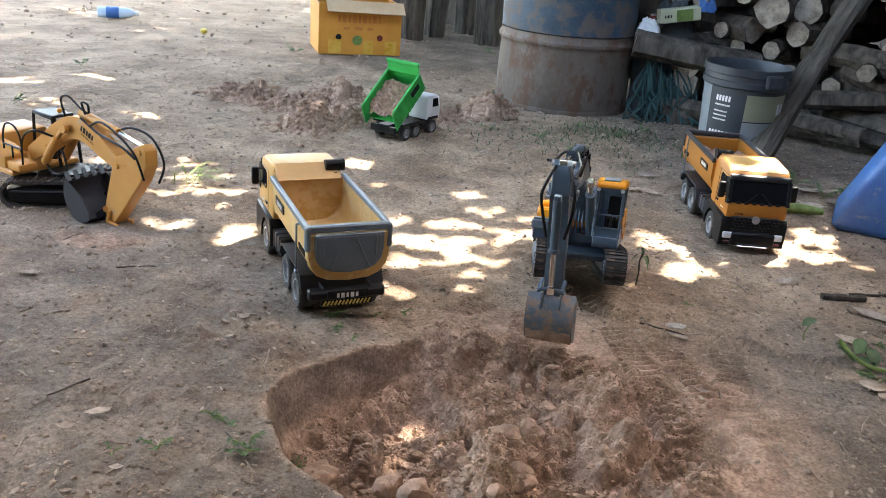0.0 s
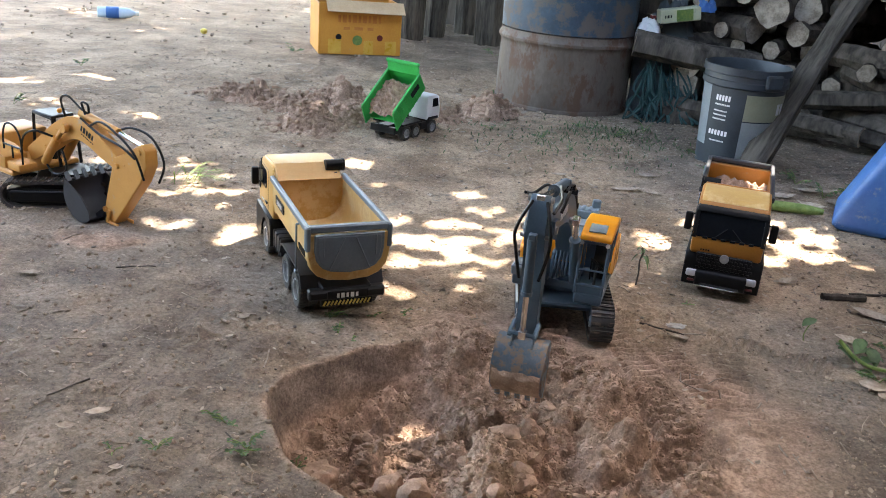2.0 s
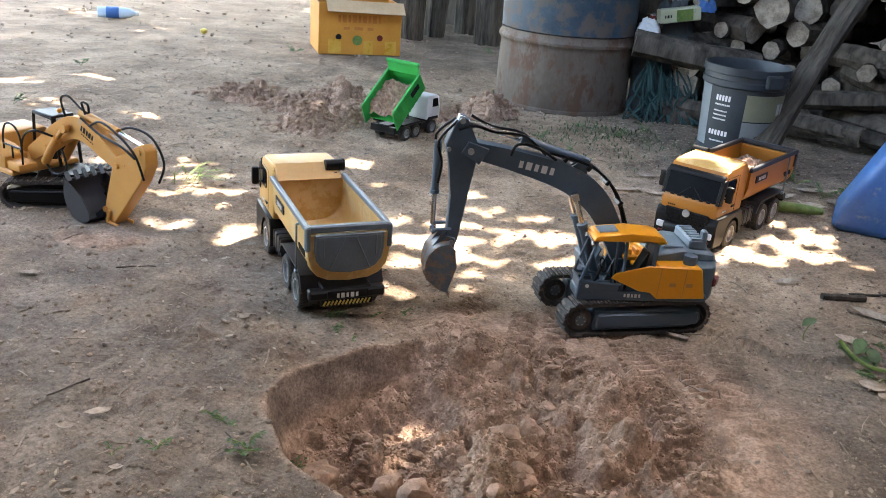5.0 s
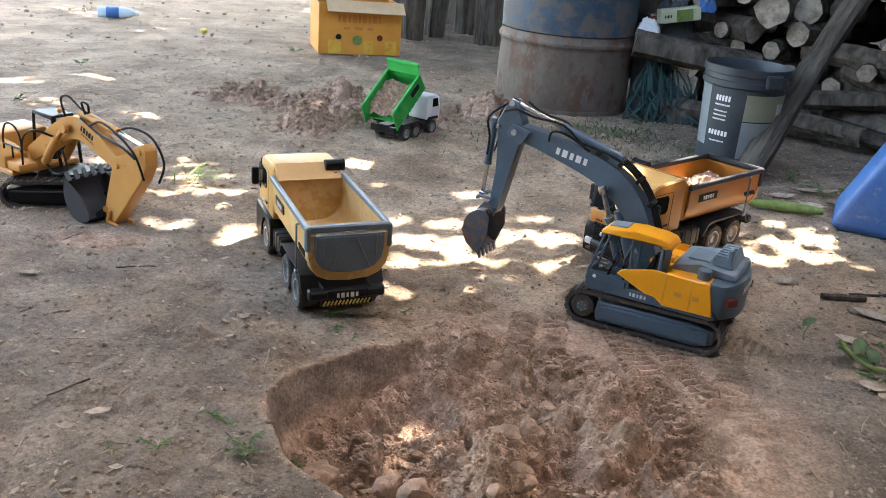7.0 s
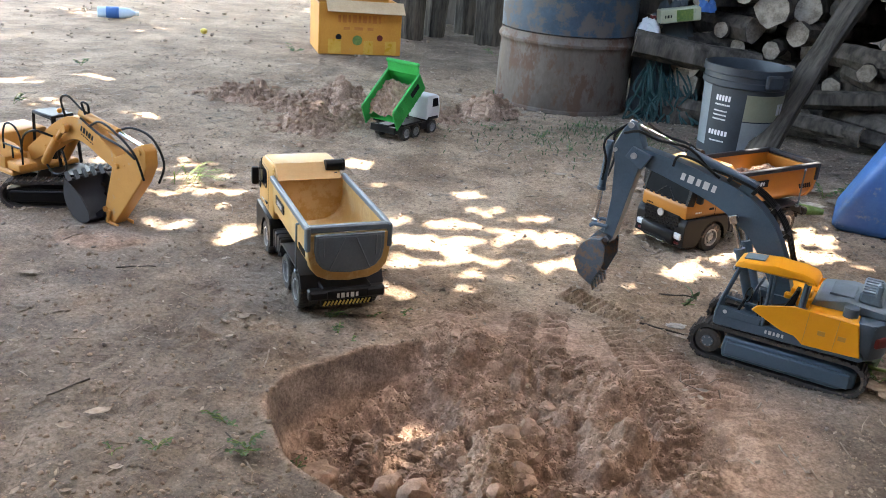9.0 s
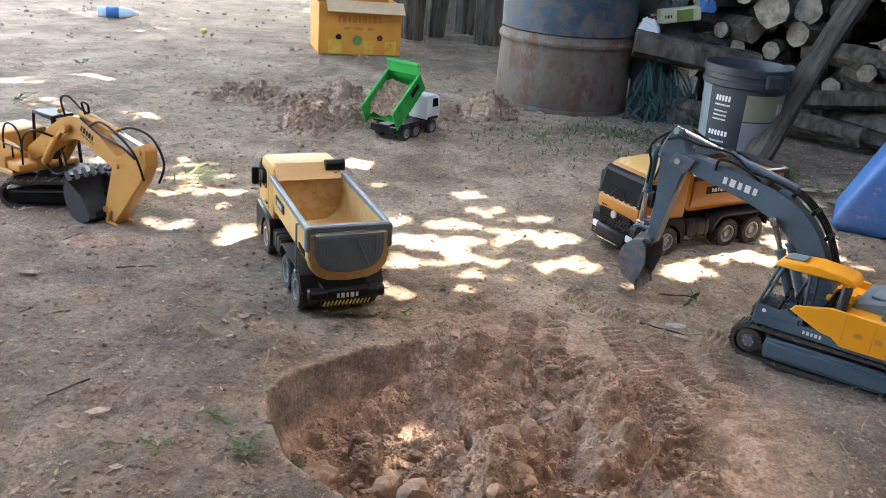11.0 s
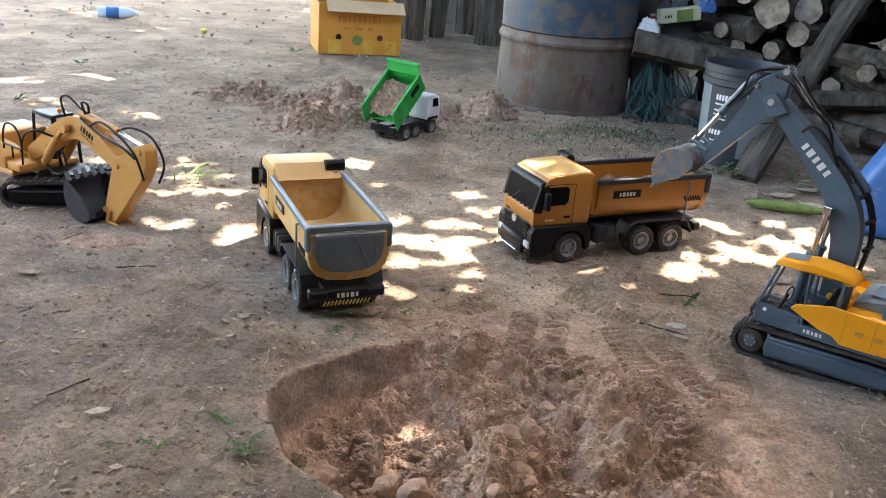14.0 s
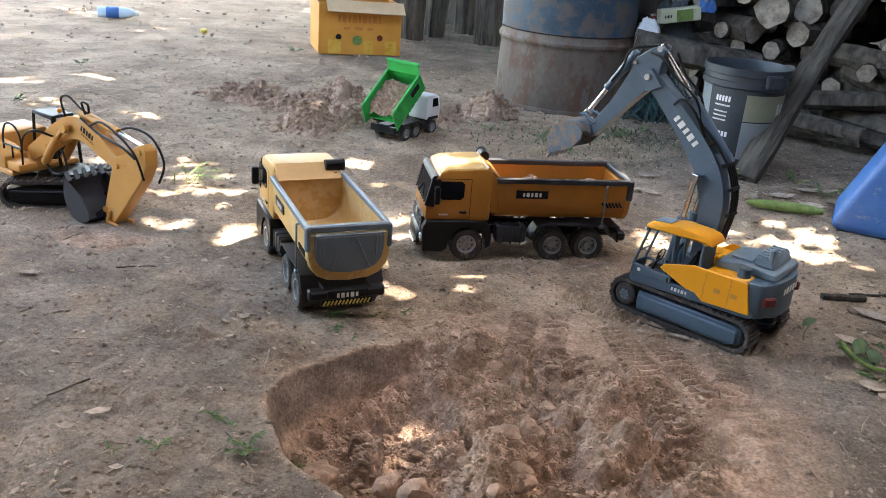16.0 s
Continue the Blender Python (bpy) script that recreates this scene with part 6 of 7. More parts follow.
    for p, w, r in (((0.505, 0.235), 0.024, 0.008), ((0.352, 0.045), 0.024, 0.008), ((0.372, 0.012), 0.024, 0.008), ((0.44, 0.185), 0.0205, 0.003), ((0.46, 0.15), 0.0205, 0.003)):
        bm = B()
        rod(bm, (p[0], -w, p[1]), (p[0], w, p[1]), r, n=12)
        part("pin", bm, "sand", stick)
    bm = B()
    for y in (-0.024, 0.024):
        box(bm, (0.365, y, 0.022), (0.012, 0.006, 0.055), 0.002, Matrix.Rotation(0.3, 4, "Y"))
        box(bm, (0.385, y, 0.010), (0.045, 0.006, 0.012), 0.002)
    part("bucket_link", bm, "sand", stick)
    for y in (-0.030, 0.030):
        bm = B()
        rod(bm, (0.105, y, 0.125), (0.172, y, 0.205), 0.0125, n=14)
        rod(bm, (0.172, y, 0.205), (0.205, y, 0.240), 0.007, n=10)
        rod(bm, (0.205, y - 0.006, 0.240), (0.205, y + 0.006, 0.240), 0.014, n=14)
        part("boom_ram", bm, "sand", x, "yellow lift ram")
    bm = B()
    rod(bm, (0.245, 0, 0.285), (0.40, 0, 0.262), 0.011, n=14)
    part("stick_ram", bm, "sand", x)
    bm = B()
    rod(bm, (0.40, 0, 0.262), (0.515, 0, 0.240), 0.006, n=10)
    part("stick_ram_rod", bm, "chrome", x, "bright piston rod")
    for k, pts in enumerate((((0.19, -0.01, 0.255), (0.175, -0.012, 0.31), (0.21, -0.012, 0.325), (0.26, -0.01, 0.30), (0.285, -0.008, 0.292)),
                             ((0.28, -0.012, 0.288), (0.27, -0.014, 0.318), (0.295, -0.014, 0.318), (0.296, -0.012, 0.295)),
                             ((0.30, -0.015, 0.262), (0.36, -0.022, 0.285), (0.44, -0.026, 0.262), (0.50, -0.028, 0.225), (0.525, -0.024, 0.165)),
                             ((0.36, 0.014, 0.25), (0.42, 0.022, 0.275), (0.50, 0.024, 0.265), (0.553, 0.018, 0.21), (0.538, 0.012, 0.155)),
                             ((0.26, -0.014, 0.275), (0.34, -0.016, 0.248), (0.43, -0.02, 0.236), (0.49, -0.022, 0.215)),
                             ((0.10, -0.03, 0.13), (0.15, -0.035, 0.10), (0.21, -0.035, 0.125), (0.19, -0.03, 0.175)),
                             ((0.02, -0.05, 0.13), (0.05, -0.055, 0.19), (0.10, -0.05, 0.215), (0.14, -0.02, 0.20)))):
        bm = B()
        tube(bm, curve2(pts, 5), 0.0032, 6)
        part("hose", bm, "black", x, "black hydraulic hose")
    bm = B()
    a = radians(136)
    m = Matrix(((math.cos(a), 0, -math.sin(a) * 0.95, 0.338), (0, 1, 0, 0), (math.sin(a), 0, math.cos(a) * 0.95, 0.045), (0, 0, 0, 1)))
    bucket_parts(bm, 0.122, 0.146)
    bmesh.ops.transform(bm, matrix=m, verts=bm.verts)
    up = 0.003 - min(v.co.z for v in bm.verts)
    bmesh.ops.translate(bm, vec=(0, 0, up), verts=bm.verts)
    bucket = part("bucket", bm, "charcoal", x, "dark grey toothed bucket resting on the ground")
    bucket_teeth(bucket, 0.122, 0.146, "grey", Matrix.Translation((0, 0, up)) @ m)



parked_digger()


# ---- loose soil, grit and litter on the ground ----
ICO = B()
bmesh.ops.create_icosphere(ICO, subdivisions=1, radius=1.0)
ICO_V = np.array([v.co[:] for v in ICO.verts])
ICO.faces.ensure_lookup_table()
ICO_F = np.array([[v.index for v in f.verts] for f in ICO.faces])
ICO.free()


def crumbs(name, px, py, size, sink, material, label, category, rng, rough=0.25):
    """Many small lumps in one mesh."""
    k = len(px)
    z = land(px, py)[0]
    v = ICO_V[None] * (1 + rough * (rng.rand(k, len(ICO_V), 1) - 0.5) * 2)
    v = v * (size[:, None, None] * (0.7 + 0.6 * rng.rand(k, 1, 3)))
    a = rng.rand(k) * 6.283
    c, s = np.cos(a)[:, None], np.sin(a)[:, None]
    v = np.stack([v[..., 0] * c - v[..., 1] * s, v[..., 0] * s + v[..., 1] * c, v[..., 2] * 0.8], -1)
    v = v + np.stack([px, py, z + size * sink], 1)[:, None]
    f = (ICO_F[None] + (np.arange(k) * len(ICO_V))[:, None, None]).reshape(-1, 3)
    me = bpy.data.meshes.new(name)
    me.vertices.add(k * len(ICO_V))
    me.vertices.foreach_set("co", v.ravel())
    me.loops.add(f.size)
    me.loops.foreach_set("vertex_index", f.ravel().astype(np.int32))
    me.polygons.add(len(f))
    me.polygons.foreach_set("loop_start", np.arange(0, f.size, 3, dtype=np.int32))
    me.polygons.foreach_set("loop_total", np.full(len(f), 3, dtype=np.int32))
    me.update(calc_edges=True)
    me.shade_flat()
    me.materials.append(M[material])
    return tagged(new(name, me), label, category, kind="stuff")


def lumps(name, px, py, size, label, rng):
    """Rough angular lumps of soil of many sizes in one mesh."""
    bm = B()
    bmesh.ops.create_icosphere(bm, subdivisions=2, radius=1.0)
    V = np.array([v.co[:] for v in bm.verts])
    bm.faces.ensure_lookup_table()
    F = np.array([[v.index for v in f.verts] for f in bm.faces])
    bm.free()
    k = len(px)
    rad = np.ones((k, len(V)))
    # each lump is broken off along a few random planes, then roughened
    for _ in range(9):
        d = rng.normal(size=(k, 3))
        d /= np.linalg.norm(d, axis=1)[:, None]
        rad = np.minimum(rad, rng.uniform(0.45, 0.85, (k, 1)) / np.maximum(d @ V.T, 1e-3))
    for freq, amp in ((5.5, 0.06), (9.0, 0.07), (14.0, 0.06)):
        d = rng.normal(size=(k, 3))
        d /= np.linalg.norm(d, axis=1)[:, None]
        rad += amp * np.sin(freq * (d @ V.T) + rng.uniform(0, 6.28, (k, 1)))
    v = V[None] * rad[..., None] * size[:, None, None] * (0.6 + 0.7 * rng.rand(k, 1, 3)) * np.array([1, 1, 0.75])
    v = v + np.stack([px, py, land(px, py)[0] + size * 0.12], 1)[:, None]
    f = (F[None] + (np.arange(k) * len(V))[:, None, None]).reshape(-1, 3)
    me = bpy.data.meshes.new(name)
    me.vertices.add(k * len(V))
    me.vertices.foreach_set("co", v.ravel())
    me.loops.add(f.size)
    me.loops.foreach_set("vertex_index", f.ravel().astype(np.int32))
    me.polygons.add(len(f))
    me.polygons.foreach_set("loop_start", np.arange(0, f.size, 3, dtype=np.int32))
    me.polygons.foreach_set("loop_total", np.full(len(f), 3, dtype=np.int32))
    me.update(calc_edges=True)
    me.shade_flat()
    me.materials.append(M["soil"])
    return tagged(new(name, me), label, "soil", kind="stuff")


def loose_ground():
    rng = np.random.RandomState(7)
    x, y = rng.uniform(-0.3, 0.5, 16000), rng.uniform(0.9, 1.72, 16000)
    e = np.hypot((x - 0.085) / 0.355, (y - 1.26) / 0.275)
    ok = (land(x, y)[1] > 0.8) & (e < 1.05) & (vnoise(x, y, 0.13, 41) + 0.35 * sstep(0.5, 0.95, e) > 0.52) & ~((e > 0.88) & (x < 0.0))
    lumps("soil_lumps", x[ok][:1500], y[ok][:1500], (0.0018 + 0.0115 * rng.rand(ok.sum()) ** 5)[:1500], "rough lumps of dug reddish soil in the pit", rng)
    x, y = rng.uniform(-0.3, 0.55, 90000), rng.uniform(0.9, 1.78, 90000)
    e = np.hypot((x - 0.085) / 0.355, (y - 1.26) / 0.275)
    keep = (land(x, y)[1] > 0.75) & (e < 1.12) & (rng.rand(x.size) < 0.25 + 0.75 * vnoise(x, y, 0.1, 40)) & ~((e > 0.86) & (x < 0.0))
    x, y = x[keep][:24000], y[keep][:24000]
    crumbs("loose_soil", x, y, 0.0007 + 0.0036 * rng.rand(len(x)) ** 5, 0.2, "soil", "loose crumbs of reddish soil in the pit", "soil", rng, 0.5)
    # crumbs of the heaps behind
    mx = np.concatenate([rng.normal(a, r * 0.42, 1100) for a, _, r, _ in MOUNDS[1:]])
    my = np.concatenate([rng.normal(b, r * 0.42, 1100) for _, b, r, _ in MOUNDS[1:]])
    crumbs("heap_crumbs", mx, my, 0.002 + 0.013 * rng.rand(mx.size) ** 5, 0.2, "soil", "reddish soil crumbs on small heaps", "soil", rng)
    # grit over the yard, denser near the eye
    gx, gy = rng.uniform(-1.5, 1.5, 44000), 0.9 + 3.6 * rng.rand(44000) ** 1.6
    ok = (np.abs(gx) < gy * 0.62) & (land(gx, gy)[1] < 0.6)
    gx, gy = gx[ok], gy[ok]
    crumbs("grit", gx, gy, 0.0008 + 0.0042 * rng.rand(gx.size) ** 7, 0.3, "soil_dry", "grit and crumbs of dry earth", "grit", rng)
    fx, fy = rng.uniform(-4.2, 1.4, 2600), rng.uniform(3.6, 8.2, 2600)
    ok = (np.abs(fx) < fy * 0.58) & (np.hypot(fx - 0.466, fy - 3.93) > 0.32)
    fx, fy = fx[ok], fy[ok]
    crumbs("far_grit", fx, fy, 0.0015 + 0.011 * rng.rand(fx.size) ** 9, 0.3, "soil_dry", "clods of dry earth at the far side of the yard", "grit", rng)
    crumbs("pebble_scatter", gx[:1300] + 0.01, gy[:1300] + 0.013, 0.0015 + 0.0045 * rng.rand(1300) ** 3, 0.3, "stone", "small pale pebbles strewn on the earth", "pebbles", rng)
    # clods that can be told apart
    r = random.Random(5)
    for px, py, s, fl in ((-0.168, 1.195, 0.046, 0.75), (-0.125, 1.10, 0.034, 0.8), (-0.087, 1.117, 0.032, 0.8), (-0.054, 1.14, 0.034, 0.8), (-0.01, 1.10, 0.032, 0.8), (0.126, 1.252, 0.036, 0.6), (0.166, 1.30, 0.028, 0.7), (0.145, 1.16, 0.028, 0.7), (0.145, 1.235, 0.026, 0.55), (0.185, 1.29, 0.02, 0.7), (0.15, 1.10, 0.022, 0.8), (0.00, 1.05, 0.024, 0.8), (-0.075, 1.09, 0.02, 0.8), (-0.05, 1.05, 0.022, 0.8),
                          (-0.10, 1.28, 0.016, 0.7), (-0.07, 1.33, 0.015, 0.7), (0.205, 1.36, 0.018, 0.5), (0.24, 1.12, 0.018, 0.7), (0.06, 1.20, 0.017, 0.7), (0.10, 1.03, 0.02, 0.8), (0.20, 1.02, 0.019, 0.8), (-0.135, 1.07, 0.016, 0.8), (0.17, 1.20, 0.017, 0.7)):
        bm = B()
        bmesh.ops.create_icosphere(bm, subdivisions=3, radius=1.0)
        off = Vector((r.uniform(0, 50), 0, 0))
        planes = [(Vector((r.gauss(0, 1), r.gauss(0, 1), r.gauss(0, 1))).normalized(), r.uniform(0.5, 0.85)) for _ in range(9)]
        for v in bm.verts:
            cut = min([1.0] + [h / max(v.co.dot(d), 1e-3) for d, h in planes])
            v.co *= cut + 0.16 * noise.noise(v.co * 2.6 + off) + 0.10 * noise.noise(v.co * 7 + off)
        bmesh.ops.scale(bm, vec=(s, s * r.uniform(0.75, 1.0), s * fl), verts=bm.verts)
        ob = part("soil_clod", bm, "soil")
        ob.matrix_basis = pose(px, py, height(px, py) + s * 0.22, r.uniform(-15, 15), r.uniform(-15, 15), r.uniform(0, 360))
        tagged(ob, "hard lump of reddish soil in the dug pit", "clod", "soil clods in the pit")


def litter():
    """Dry leaves, bark scraps and twigs."""
    rng = random.Random(21)
    vs, fs = [], []

    def scrap(x, y, ln, wd, turn, curl, lift=0.002):
        z = height(x, y) + lift
        c, s = math.cos(turn), math.sin(turn)
        base = len(vs)
        tilt = rng.uniform(-0.25, 0.25)
        for i, (u, w) in enumerate(((-1, 0.05), (-0.5, 0.8), (0.1, 1.0), (0.6, 0.6), (1, 0.03))):
            for side in (-1, 0, 1):
                a, b = u * ln / 2, side * w * wd / 2 * rng.uniform(0.8, 1.15)
                h = curl * ln * (u * u * 0.5 + (abs(side) * w) ** 2 * 0.35) + tilt * a * 0.4
                vs.append((x + a * c - b * s, y + a * s + b * c, z + max(h, -0.001)))
        for i in range(4):
            for j in (0, 1):
                p = base + i * 3 + j
                fs.append((p, p + 1, p + 4, p + 3))
    spots = []
    for _ in range(2200):
        y = 0.95 + 3.2 * rng.random() ** 1.3
        spots.append((rng.uniform(-0.6, 0.6) * y, y))
    for _ in range(2400):
        y = rng.uniform(1.85, 4.3)
        spots.append((rng.uniform(-0.55, 0.5) * y, y))
    for _ in range(1300):
        y = rng.uniform(4.0, 7.6)
        spots.append((rng.uniform(-0.56, 0.10) * y, y))
    for _ in range(1000):
        spots.append((rng.gauss(0.62, 0.28), rng.gauss(3.35, 0.28)))
    for _ in range(260):
        spots.append((rng.gauss(1.25, 0.14), rng.gauss(2.95, 0.2)))
    for _ in range(160):
        spots.append((rng.gauss(0.80, 0.12), rng.gauss(1.55, 0.22)))
    for _ in range(260):
        spots.append((rng.gauss(0.95, 0.25), rng.gauss(3.7, 0.1)))
    for x, y in spots:
        if math.hypot((x - 0.085) / 0.40, (y - 1.26) / 0.31) < 1 or math.hypot(x - 0.466, y - 3.93) < 0.31:
            continue
        ln = (0.004 + 0.022 * rng.random() ** 3) * (0.75 + y * 0.14)
        scrap(x, y, ln, ln * rng.uniform(0.15, 0.6), rng.uniform(0, 6.28), rng.uniform(0.05, 0.4))
    me = bpy.data.meshes.new("leaf_litter")
    me.from_pydata(vs, [], fs)
    me.materials.append(M["leaf_dry"])
    tagged(new("leaf_litter", me), "small dry brown leaf scraps strewn on the earth", "leaf litter", kind="stuff")
    # larger leaves that stand out one by one
    for x, y, ln, wd, turn in ((-0.52, 1.18, 0.045, 0.022, 0.6), (-0.47, 1.93, 0.06, 0.02, 0.1), (0.86, 1.66, 0.07, 0.035, -0.3), (0.84, 1.44, 0.05, 0.04, 1.2), (-0.86, 1.68, 0.05, 0.02, 0.2), (0.50, 1.63, 0.06, 0.018, -0.25),
                               (0.83, 1.96, 0.06, 0.035, 0.5), (-0.33, 1.82, 0.05, 0.02, 0.1), (0.90, 3.08, 0.08, 0.035, -0.6), (0.65, 2.78, 0.09, 0.035, 0.2), (0.35, 2.72, 0.06, 0.025, 0.1), (-0.55, 1.13, 0.03, 0.02, 0.3), (1.18, 2.75, 0.16, 0.05, 0.1), (1.25, 2.62, 0.12, 0.05, -0.3), (-0.38, 1.55, 0.035, 0.02, 0.9),
                               (0.965, 1.79, 0.10, 0.05, -0.4), (0.825, 1.47, 0.055, 0.05, 1.3), (0.835, 1.96, 0.055, 0.03, 0.7), (0.55, 2.62, 0.10, 0.03, 0.1), (0.62, 2.60, 0.07, 0.03, -0.5), (0.95, 2.66, 0.09, 0.04, 0.9), (1.06, 2.70, 0.10, 0.05, 0.2), (1.12, 2.60, 0.10, 0.045, -0.7), (1.22, 2.66, 0.12, 0.05, 0.5)):
        del vs[:], fs[:]
        scrap(x, y, ln, wd, turn, 0.22, 0.003)
        me = bpy.data.meshes.new("dry_leaf")
        me.from_pydata(vs, [], fs)
        me.materials.append(M["leaf_dry"])
        for f in me.polygons:
            f.use_smooth = True
        tagged(new("dry_leaf", me), "curled pale brown dry leaf on the earth", "leaf", "dry leaves")
    bm = B()
    for k in range(420):
        y = 0.95 + 3.3 * rng.random() ** 1.2
        x = rng.uniform(-0.6, 0.6) * y if k % 3 else rng.gauss(1.0, 0.35)
        if math.hypot((x - 0.085) / 0.40, (y - 1.26) / 0.31) < 1:
            continue
        ln, a = rng.uniform(0.012, 0.06) * (1 + 0.1 * y), rng.uniform(0, 6.28)
        b = a + rng.uniform(-0.6, 0.6)
        p = [(x, y), (x + ln / 2 * math.cos(a), y + ln / 2 * math.sin(a)), (x + ln / 2 * (math.cos(a) + math.cos(b)), y + ln / 2 * (math.sin(a) + math.sin(b)))]
        tube(bm, [(q[0], q[1], height(*q) + 0.002) for q in p], rng.uniform(0.0006, 0.0018), 4)
    tagged(part("twig_scatter", bm, "leaf_dry"), "thin dry twigs strewn on the earth", "twigs", kind="stuff")
    for x, y, ln, a, r in ((-0.60, 1.24, 0.09, 1.0, 0.0016), (0.93, 1.88, 0.10, 0.05, 0.009), (-0.29, 1.13, 0.07, -0.9, 0.0014), (0.47, 1.67, 0.10, -0.45, 0.0022), (-0.66, 1.75, 0.08, 0.3, 0.0016), (1.02, 1.92, 0.12, 0.1, 0.004)):
        bm = B()
        tube(bm, [(x + (k / 5 - 0.5) * ln * math.cos(a) + rng.uniform(-0.004, 0.004), y + (k / 5 - 0.5) * ln * math.sin(a), height(x, y) + r * 0.8 + rng.uniform(0, 0.002)) for k in range(6)], [r * rng.uniform(0.75, 1.1) for _ in range(6)], 7)
        tagged(part("stick_piece", bm, "bark"), "short dry broken stick on the earth", "twig", "dry sticks")


def blade(bm, p, q, wide, bend):
    p, q = Vector(p), Vector(q)
    d = q - p
    side = Vector((-d.y, d.x, 0))
    side = side.normalized() if side.length > 1e-6 else Vector((1, 0, 0))
    rows = []
    for k, w in enumerate((0.25, 0.85, 1.0, 0.7, 0.05)):
        f = k / 4
        c = p + d * f + Vector((0, 0, bend * math.sin(f * math.pi)))
        rows.append((bm.verts.new(c - side * wide * w / 2), bm.verts.new(c + Vector((0, 0, -wide * 0.12))), bm.verts.new(c + side * wide * w / 2)))
    for a, b in zip(rows, rows[1:]):
        bm.faces.new((a[0], a[1], b[1], b[0]))
        bm.faces.new((a[1], a[2], b[2], b[1]))


def weed(x, y, size, leaves, seed, spread_=1.0, thin=0.35):
    r = random.Random(seed)
    w = tagged(new("weed"), "small low green weed growing in the earth", "weed", "weeds in the yard")
    w.location = (x, y, height(x, y))
    bm = B()
    tips = []
    for k in range(max(3, leaves // 4)):
        a = r.uniform(0, 6.28)
        q = (math.cos(a) * size * spread_ * r.uniform(0.4, 1), math.sin(a) * size * spread_ * r.uniform(0.4, 1), size * r.uniform(0.15, 0.6))
        tube(bm, curve2([(0, 0, -0.003), (q[0] * 0.4, q[1] * 0.4, q[2] * 0.8), q], 3), 0.0009, 4)
        tips.append(q)
    part("stem", bm, "stem", w)
    for k in range(leaves * 2):
        bm = B()
        t, f = r.choice(tips), r.uniform(0.3, 1)
        p = (t[0] * f, t[1] * f, t[2] * f)
        a, ln = r.uniform(0, 6.28), size * r.uniform(0.17, 0.34)
        blade(bm, p, (p[0] + ln * math.cos(a), p[1] + ln * math.sin(a), p[2] + ln * r.uniform(-0.1, 0.5)), ln * thin * r.uniform(0.8, 1.4), ln * 0.12)
        part("leaf", bm, "leaf", w)


def plants():
    for i, (x, y, s, n) in enumerate(((-0.32, 1.19, 0.035, 12), (-0.40, 1.095, 0.03, 16), (-0.28, 1.11, 0.028, 14), (-0.19, 1.53, 0.03, 14), (-0.07, 1.63, 0.025, 10), (-0.35, 1.21, 0.022, 8), (-0.46, 1.08, 0.02, 8), (0.85, 1.50, 0.05, 18), (0.90, 1.36, 0.04, 10),
                                      (-0.87, 4.72, 0.07, 16), (0.97, 3.20, 0.07, 14), (0.90, 3.16, 0.05, 10), (0.33, 3.2, 0.05, 16), (0.42, 3.05, 0.05, 14), (0.75, 3.42, 0.06, 16), (0.62, 3.30, 0.05, 12), (0.20, 5.05, 0.08, 12), (0.14, 3.30, 0.04, 10),
                                      (0.50, 3.42, 0.05, 12), (-0.20, 1.60, 0.02, 8), (1.20, 2.72, 0.06, 14), (1.30, 2.78, 0.06, 12), (-0.16, 1.50, 0.018, 8), (0.55, 1.80, 0.02, 6),
                                      (-0.27, 1.12, 0.032, 22), (-0.22, 1.25, 0.028, 16), (-0.21, 1.59, 0.030, 16), (-0.13, 1.62, 0.022, 10), (0.905, 2.90, 0.075, 16), (0.985, 2.87, 0.07, 14), (-1.67, 3.90, 0.06, 14), (-1.59, 3.11, 0.07, 10),
                                      (0.93, 1.62, 0.05, 14), (0.87, 1.58, 0.04, 12), (1.16, 2.86, 0.07, 16))):
        weed(x, y, s, n, i, thin=0.5)
    # grass tuft behind the parked excavator
    g = tagged(new("grass_tuft"), "tuft of long thin green grass blades", "grass")
    g.location = (-0.74, 2.36, height(-0.74, 2.36))
    r = random.Random(2)
    for k in range(22):
        bm = B()
        a = r.uniform(-0.6, 1.2) if k % 3 else r.uniform(0, 6.28)
        ln = r.uniform(0.04, 0.13)
        blade(bm, (r.uniform(-0.05, 0.05), r.uniform(-0.02, 0.02), 0), (ln * math.cos(a), ln * math.sin(a) * 0.6, r.uniform(0.01, 0.06)), 0.004, 0.02)
        part("blade", bm, "stem", g)
    # single seedling with one round leaf
    s = tagged(new("seedling"), "single green seedling with one round leaf", "seedling")
    s.location = (0.765, 1.66, height(0.765, 1.66))
    bm = B()
    tube(bm, curve2([(0, 0, -0.004), (-0.004, 0, 0.02), (0.004, 0, 0.042)], 4), 0.0012, 5)
    part("stem", bm, "stem", s)
    bm = B()
    blade(bm, (-0.012, -0.004, 0.040), (0.018, 0.006, 0.052), 0.026, 0.004)
    part("leaf", bm, "leaf", s)
    # green vine at the edge of the yard
    v = tagged(new("vine"), "green creeping vine stem with broad leaves", "plant")
    v.location = (0.83, 1.53, height(0.83, 1.53))
    bm = B()
    tube(bm, curve2([(-0.035, 0.045, 0.045), (-0.01, 0.02, 0.022), (0.03, -0.005, 0.012), (0.12, -0.03, 0.02)], 6), 0.0038, 7)
    part("stem", bm, "stem", v)
    r = random.Random(8)
    for k in range(7):
        bm = B()
        x, y = r.uniform(-0.01, 0.09), r.uniform(0.0, 0.07)
        a = r.uniform(0, 6.28)
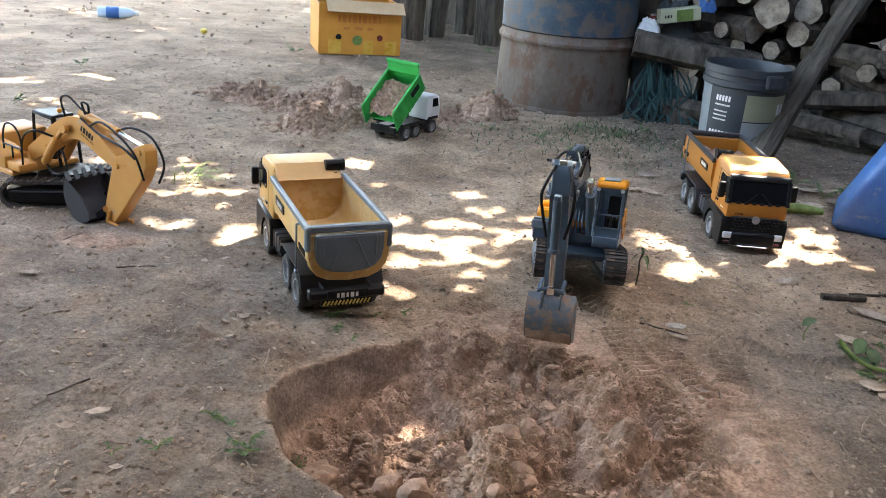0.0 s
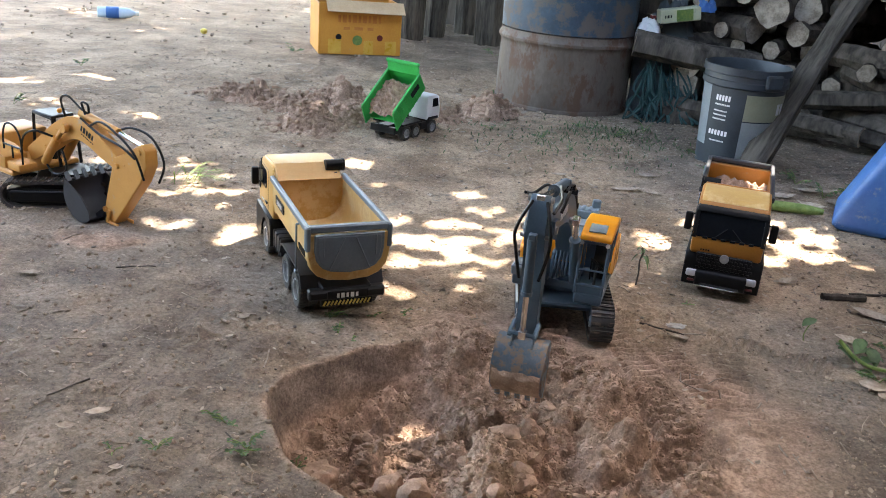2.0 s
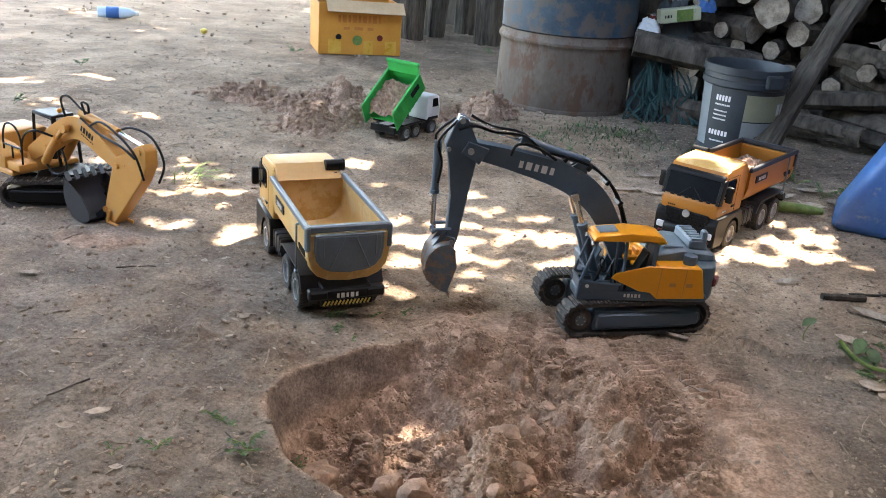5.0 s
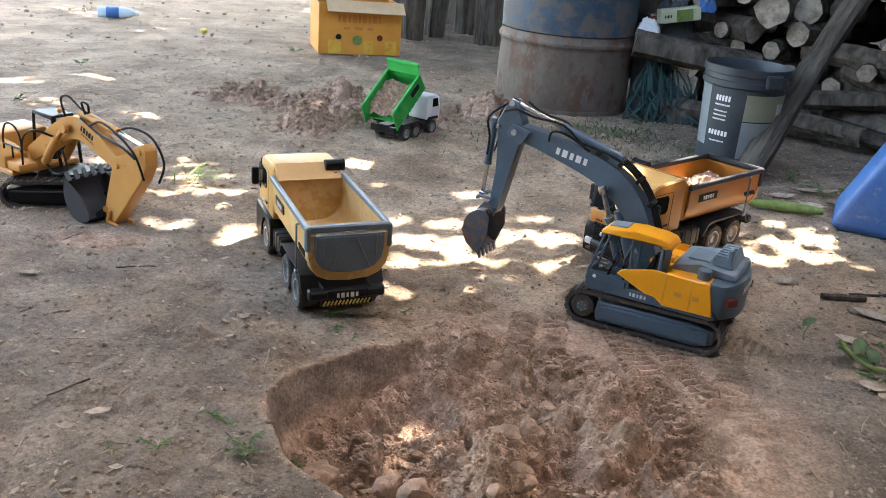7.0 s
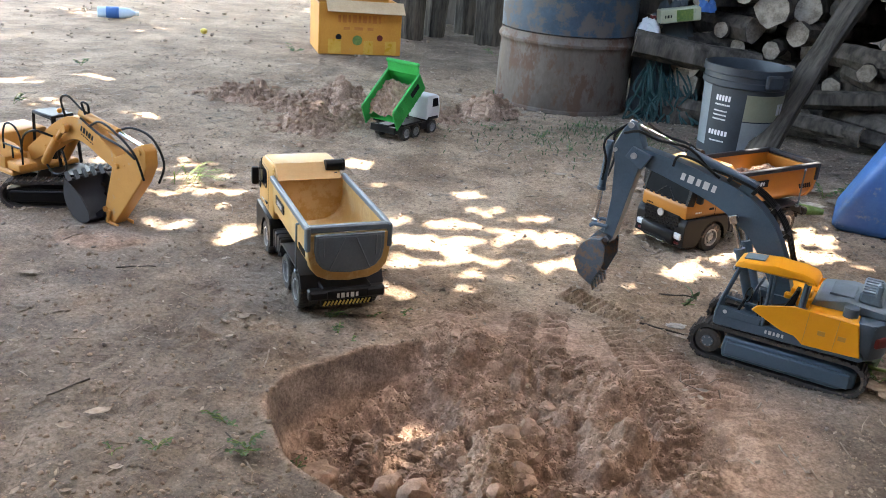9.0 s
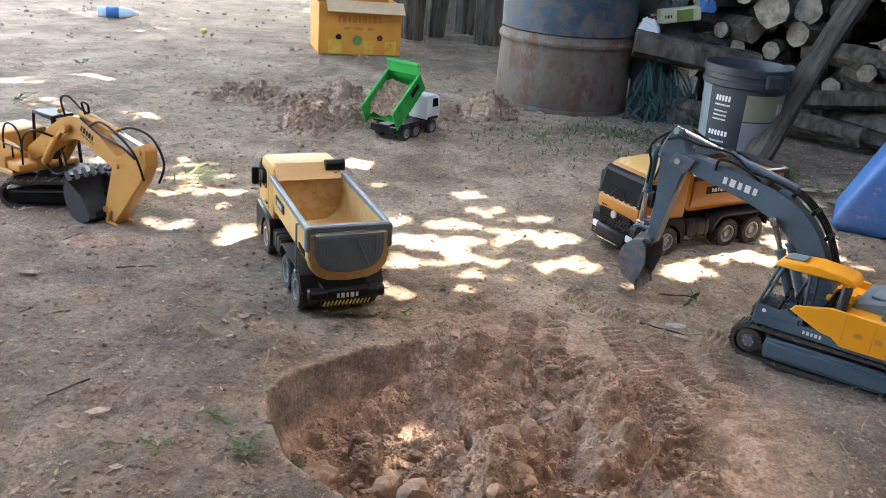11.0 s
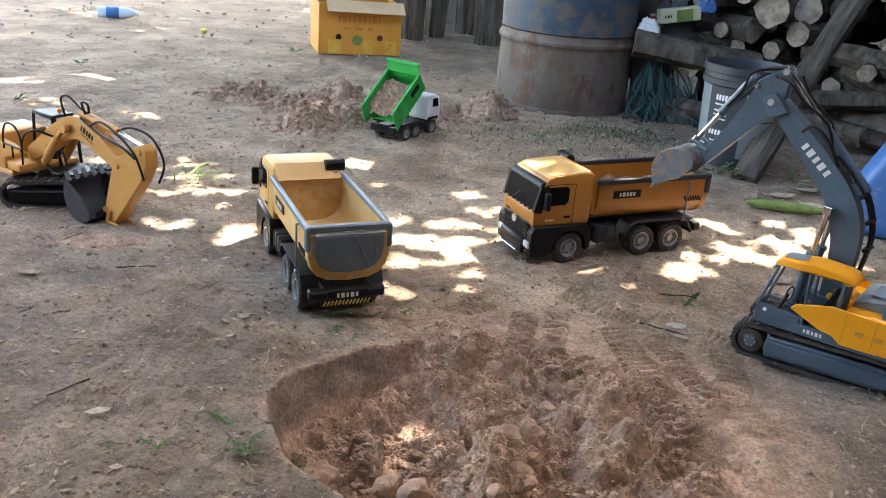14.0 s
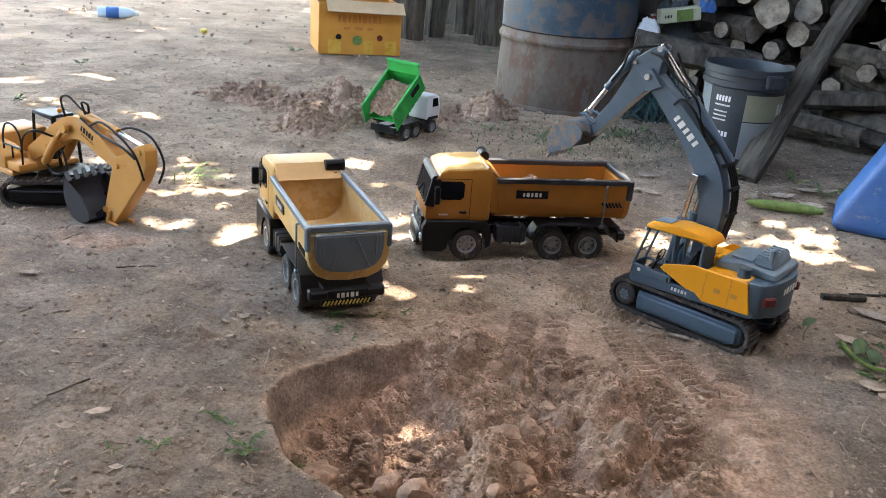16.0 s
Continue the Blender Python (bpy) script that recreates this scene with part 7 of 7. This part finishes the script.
        blade(bm, (x, y, 0.012), (x + 0.036 * math.cos(a), y + 0.036 * math.sin(a), r.uniform(0.012, 0.035)), 0.028, 0.006)
        part("leaf", bm, "leaf", v)
    # windfall fruit by the carton
    bm = B()
    lathe(bm, [(0.003, 0.0), (0.013, 0.003), (0.019, 0.012), (0.018, 0.023), (0.009, 0.030), (0.002, 0.031)], 14)
    tagged(part("fruit", bm, "tape"), "small yellow windfall fruit on the earth", "fruit").matrix_basis = pose(-1.435, 5.01, height(-1.435, 5.01), 8, 0, 0)
    # thin grass between the litter
    bm = B()
    r = random.Random(31)
    for k in range(800):
        x, y = (r.gauss(0.45, 0.25), r.gauss(3.2, 0.16)) if k % 3 else (r.gauss(0.62, 0.12), r.gauss(3.38, 0.08))
        if math.hypot(x - 0.466, y - 3.93) < 0.31:
            continue
        a, ln = r.uniform(0, 6.28), r.uniform(0.009, 0.026)
        z = height(x, y)
        blade(bm, (x, y, z), (x + ln * 0.8 * math.cos(a), y + ln * 0.8 * math.sin(a), z + ln * r.uniform(0.3, 0.9)), 0.0045, ln * 0.15)
    tagged(part("grass_sprigs", bm, "leaf"), "sparse short green grass among dry litter", "grass", kind="stuff")
    # green fruit by the jerrycan
    bm = B()
    tube(bm, [(1.115 - 0.20 * f + 0.01 * math.sin(f * 5), 2.50 + 0.06 * f, 0.022 - 0.004 * f) for f in np.linspace(0, 1, 12)], [0.002 + 0.014 * math.sin(math.pi * min(1, 0.05 + f * 0.93)) ** 0.45 for f in np.linspace(0, 1, 12)], 12)
    tagged(part("gourd", bm, "stem"), "long green gourd lying on the earth", "vegetable")


def bottle():
    b = tagged(new("water_bottle"), "clear plastic water bottle with a blue label, lying down", "bottle")
    b.matrix_basis = pose(-2.16, 5.33, height(-2.1, 5.3) + 0.034, 0, 0, 14) @ pose(0, 0, 0, 0, 90, 0)
    bm = B()
    lathe(bm, [(0.028, 0), (0.033, 0.006), (0.033, 0.06), (0.031, 0.07), (0.033, 0.08), (0.033, 0.15), (0.026, 0.185), (0.013, 0.205), (0.013, 0.215)], 20)
    part("bottle_body", bm, "pet", b)
    bm = B()
    lathe(bm, [(0.0338, 0.050), (0.0342, 0.051), (0.0342, 0.122), (0.0338, 0.123)], 20)
    part("wrapper", bm, "blue", b, "blue and white label")
    bm = B()
    lathe(bm, [(0.015, 0.215), (0.015, 0.232), (0.013, 0.234)], 16)
    part("cap", bm, "white", b)


# pale crumpled scrap by the pit
def make_scrap():
    bm = B()
    bmesh.ops.create_icosphere(bm, subdivisions=3, radius=0.014)
    for v in bm.verts:
        v.co *= 0.75 + 0.7 * abs(noise.noise(v.co * 160))
    bmesh.ops.scale(bm, vec=(1.5, 0.8, 0.4), verts=bm.verts)
    ob = part("paper_scrap", bm, "paper")
    ob.location = (0.505, 1.69, height(0.505, 1.69) + 0.003)
    tagged(ob, "crumpled scrap of white plastic on the earth", "scrap")


make_scrap()


# sapling that the excavator knocks over
def make_sapling():
    s = tagged(new("sapling"), "thin green sapling with drooping leaves", "seedling")
    bm = B()
    tube(bm, curve2([(0, 0, -0.006), (0.001, 0, 0.03), (-0.002, 0, 0.06), (0.003, 0, 0.082)], 4), 0.0019, 6)
    part("stem", bm, "bark", s)
    for a, z, d in ((0.4, 0.080, -0.035), (2.2, 0.078, -0.03), (4.0, 0.082, 0.012), (5.3, 0.074, -0.025), (1.3, 0.07, 0.01)):
        bm = B()
        blade(bm, (0.002, 0, z), (0.028 * math.cos(a), 0.028 * math.sin(a), z + d), 0.009, 0.01)
        part("leaf", bm, "leaf", s)
    return s


loose_ground()
litter()
plants()
bottle()
sapling = make_sapling()


def sapling_falls():
    x, y = 0.452, 1.885
    z = height(x, y)
    up, down = pose(x, y, z, 0, 2, 0), pose(x + 0.05, y - 0.05, z + 0.004, 60, 55, 20)
    walk(sapling, [(0.0, up), (4.2, up), (5.2, pose(x + 0.02, y - 0.02, z, 35, 30, 8)), (6.0, down), (SECONDS, down)])


motions()
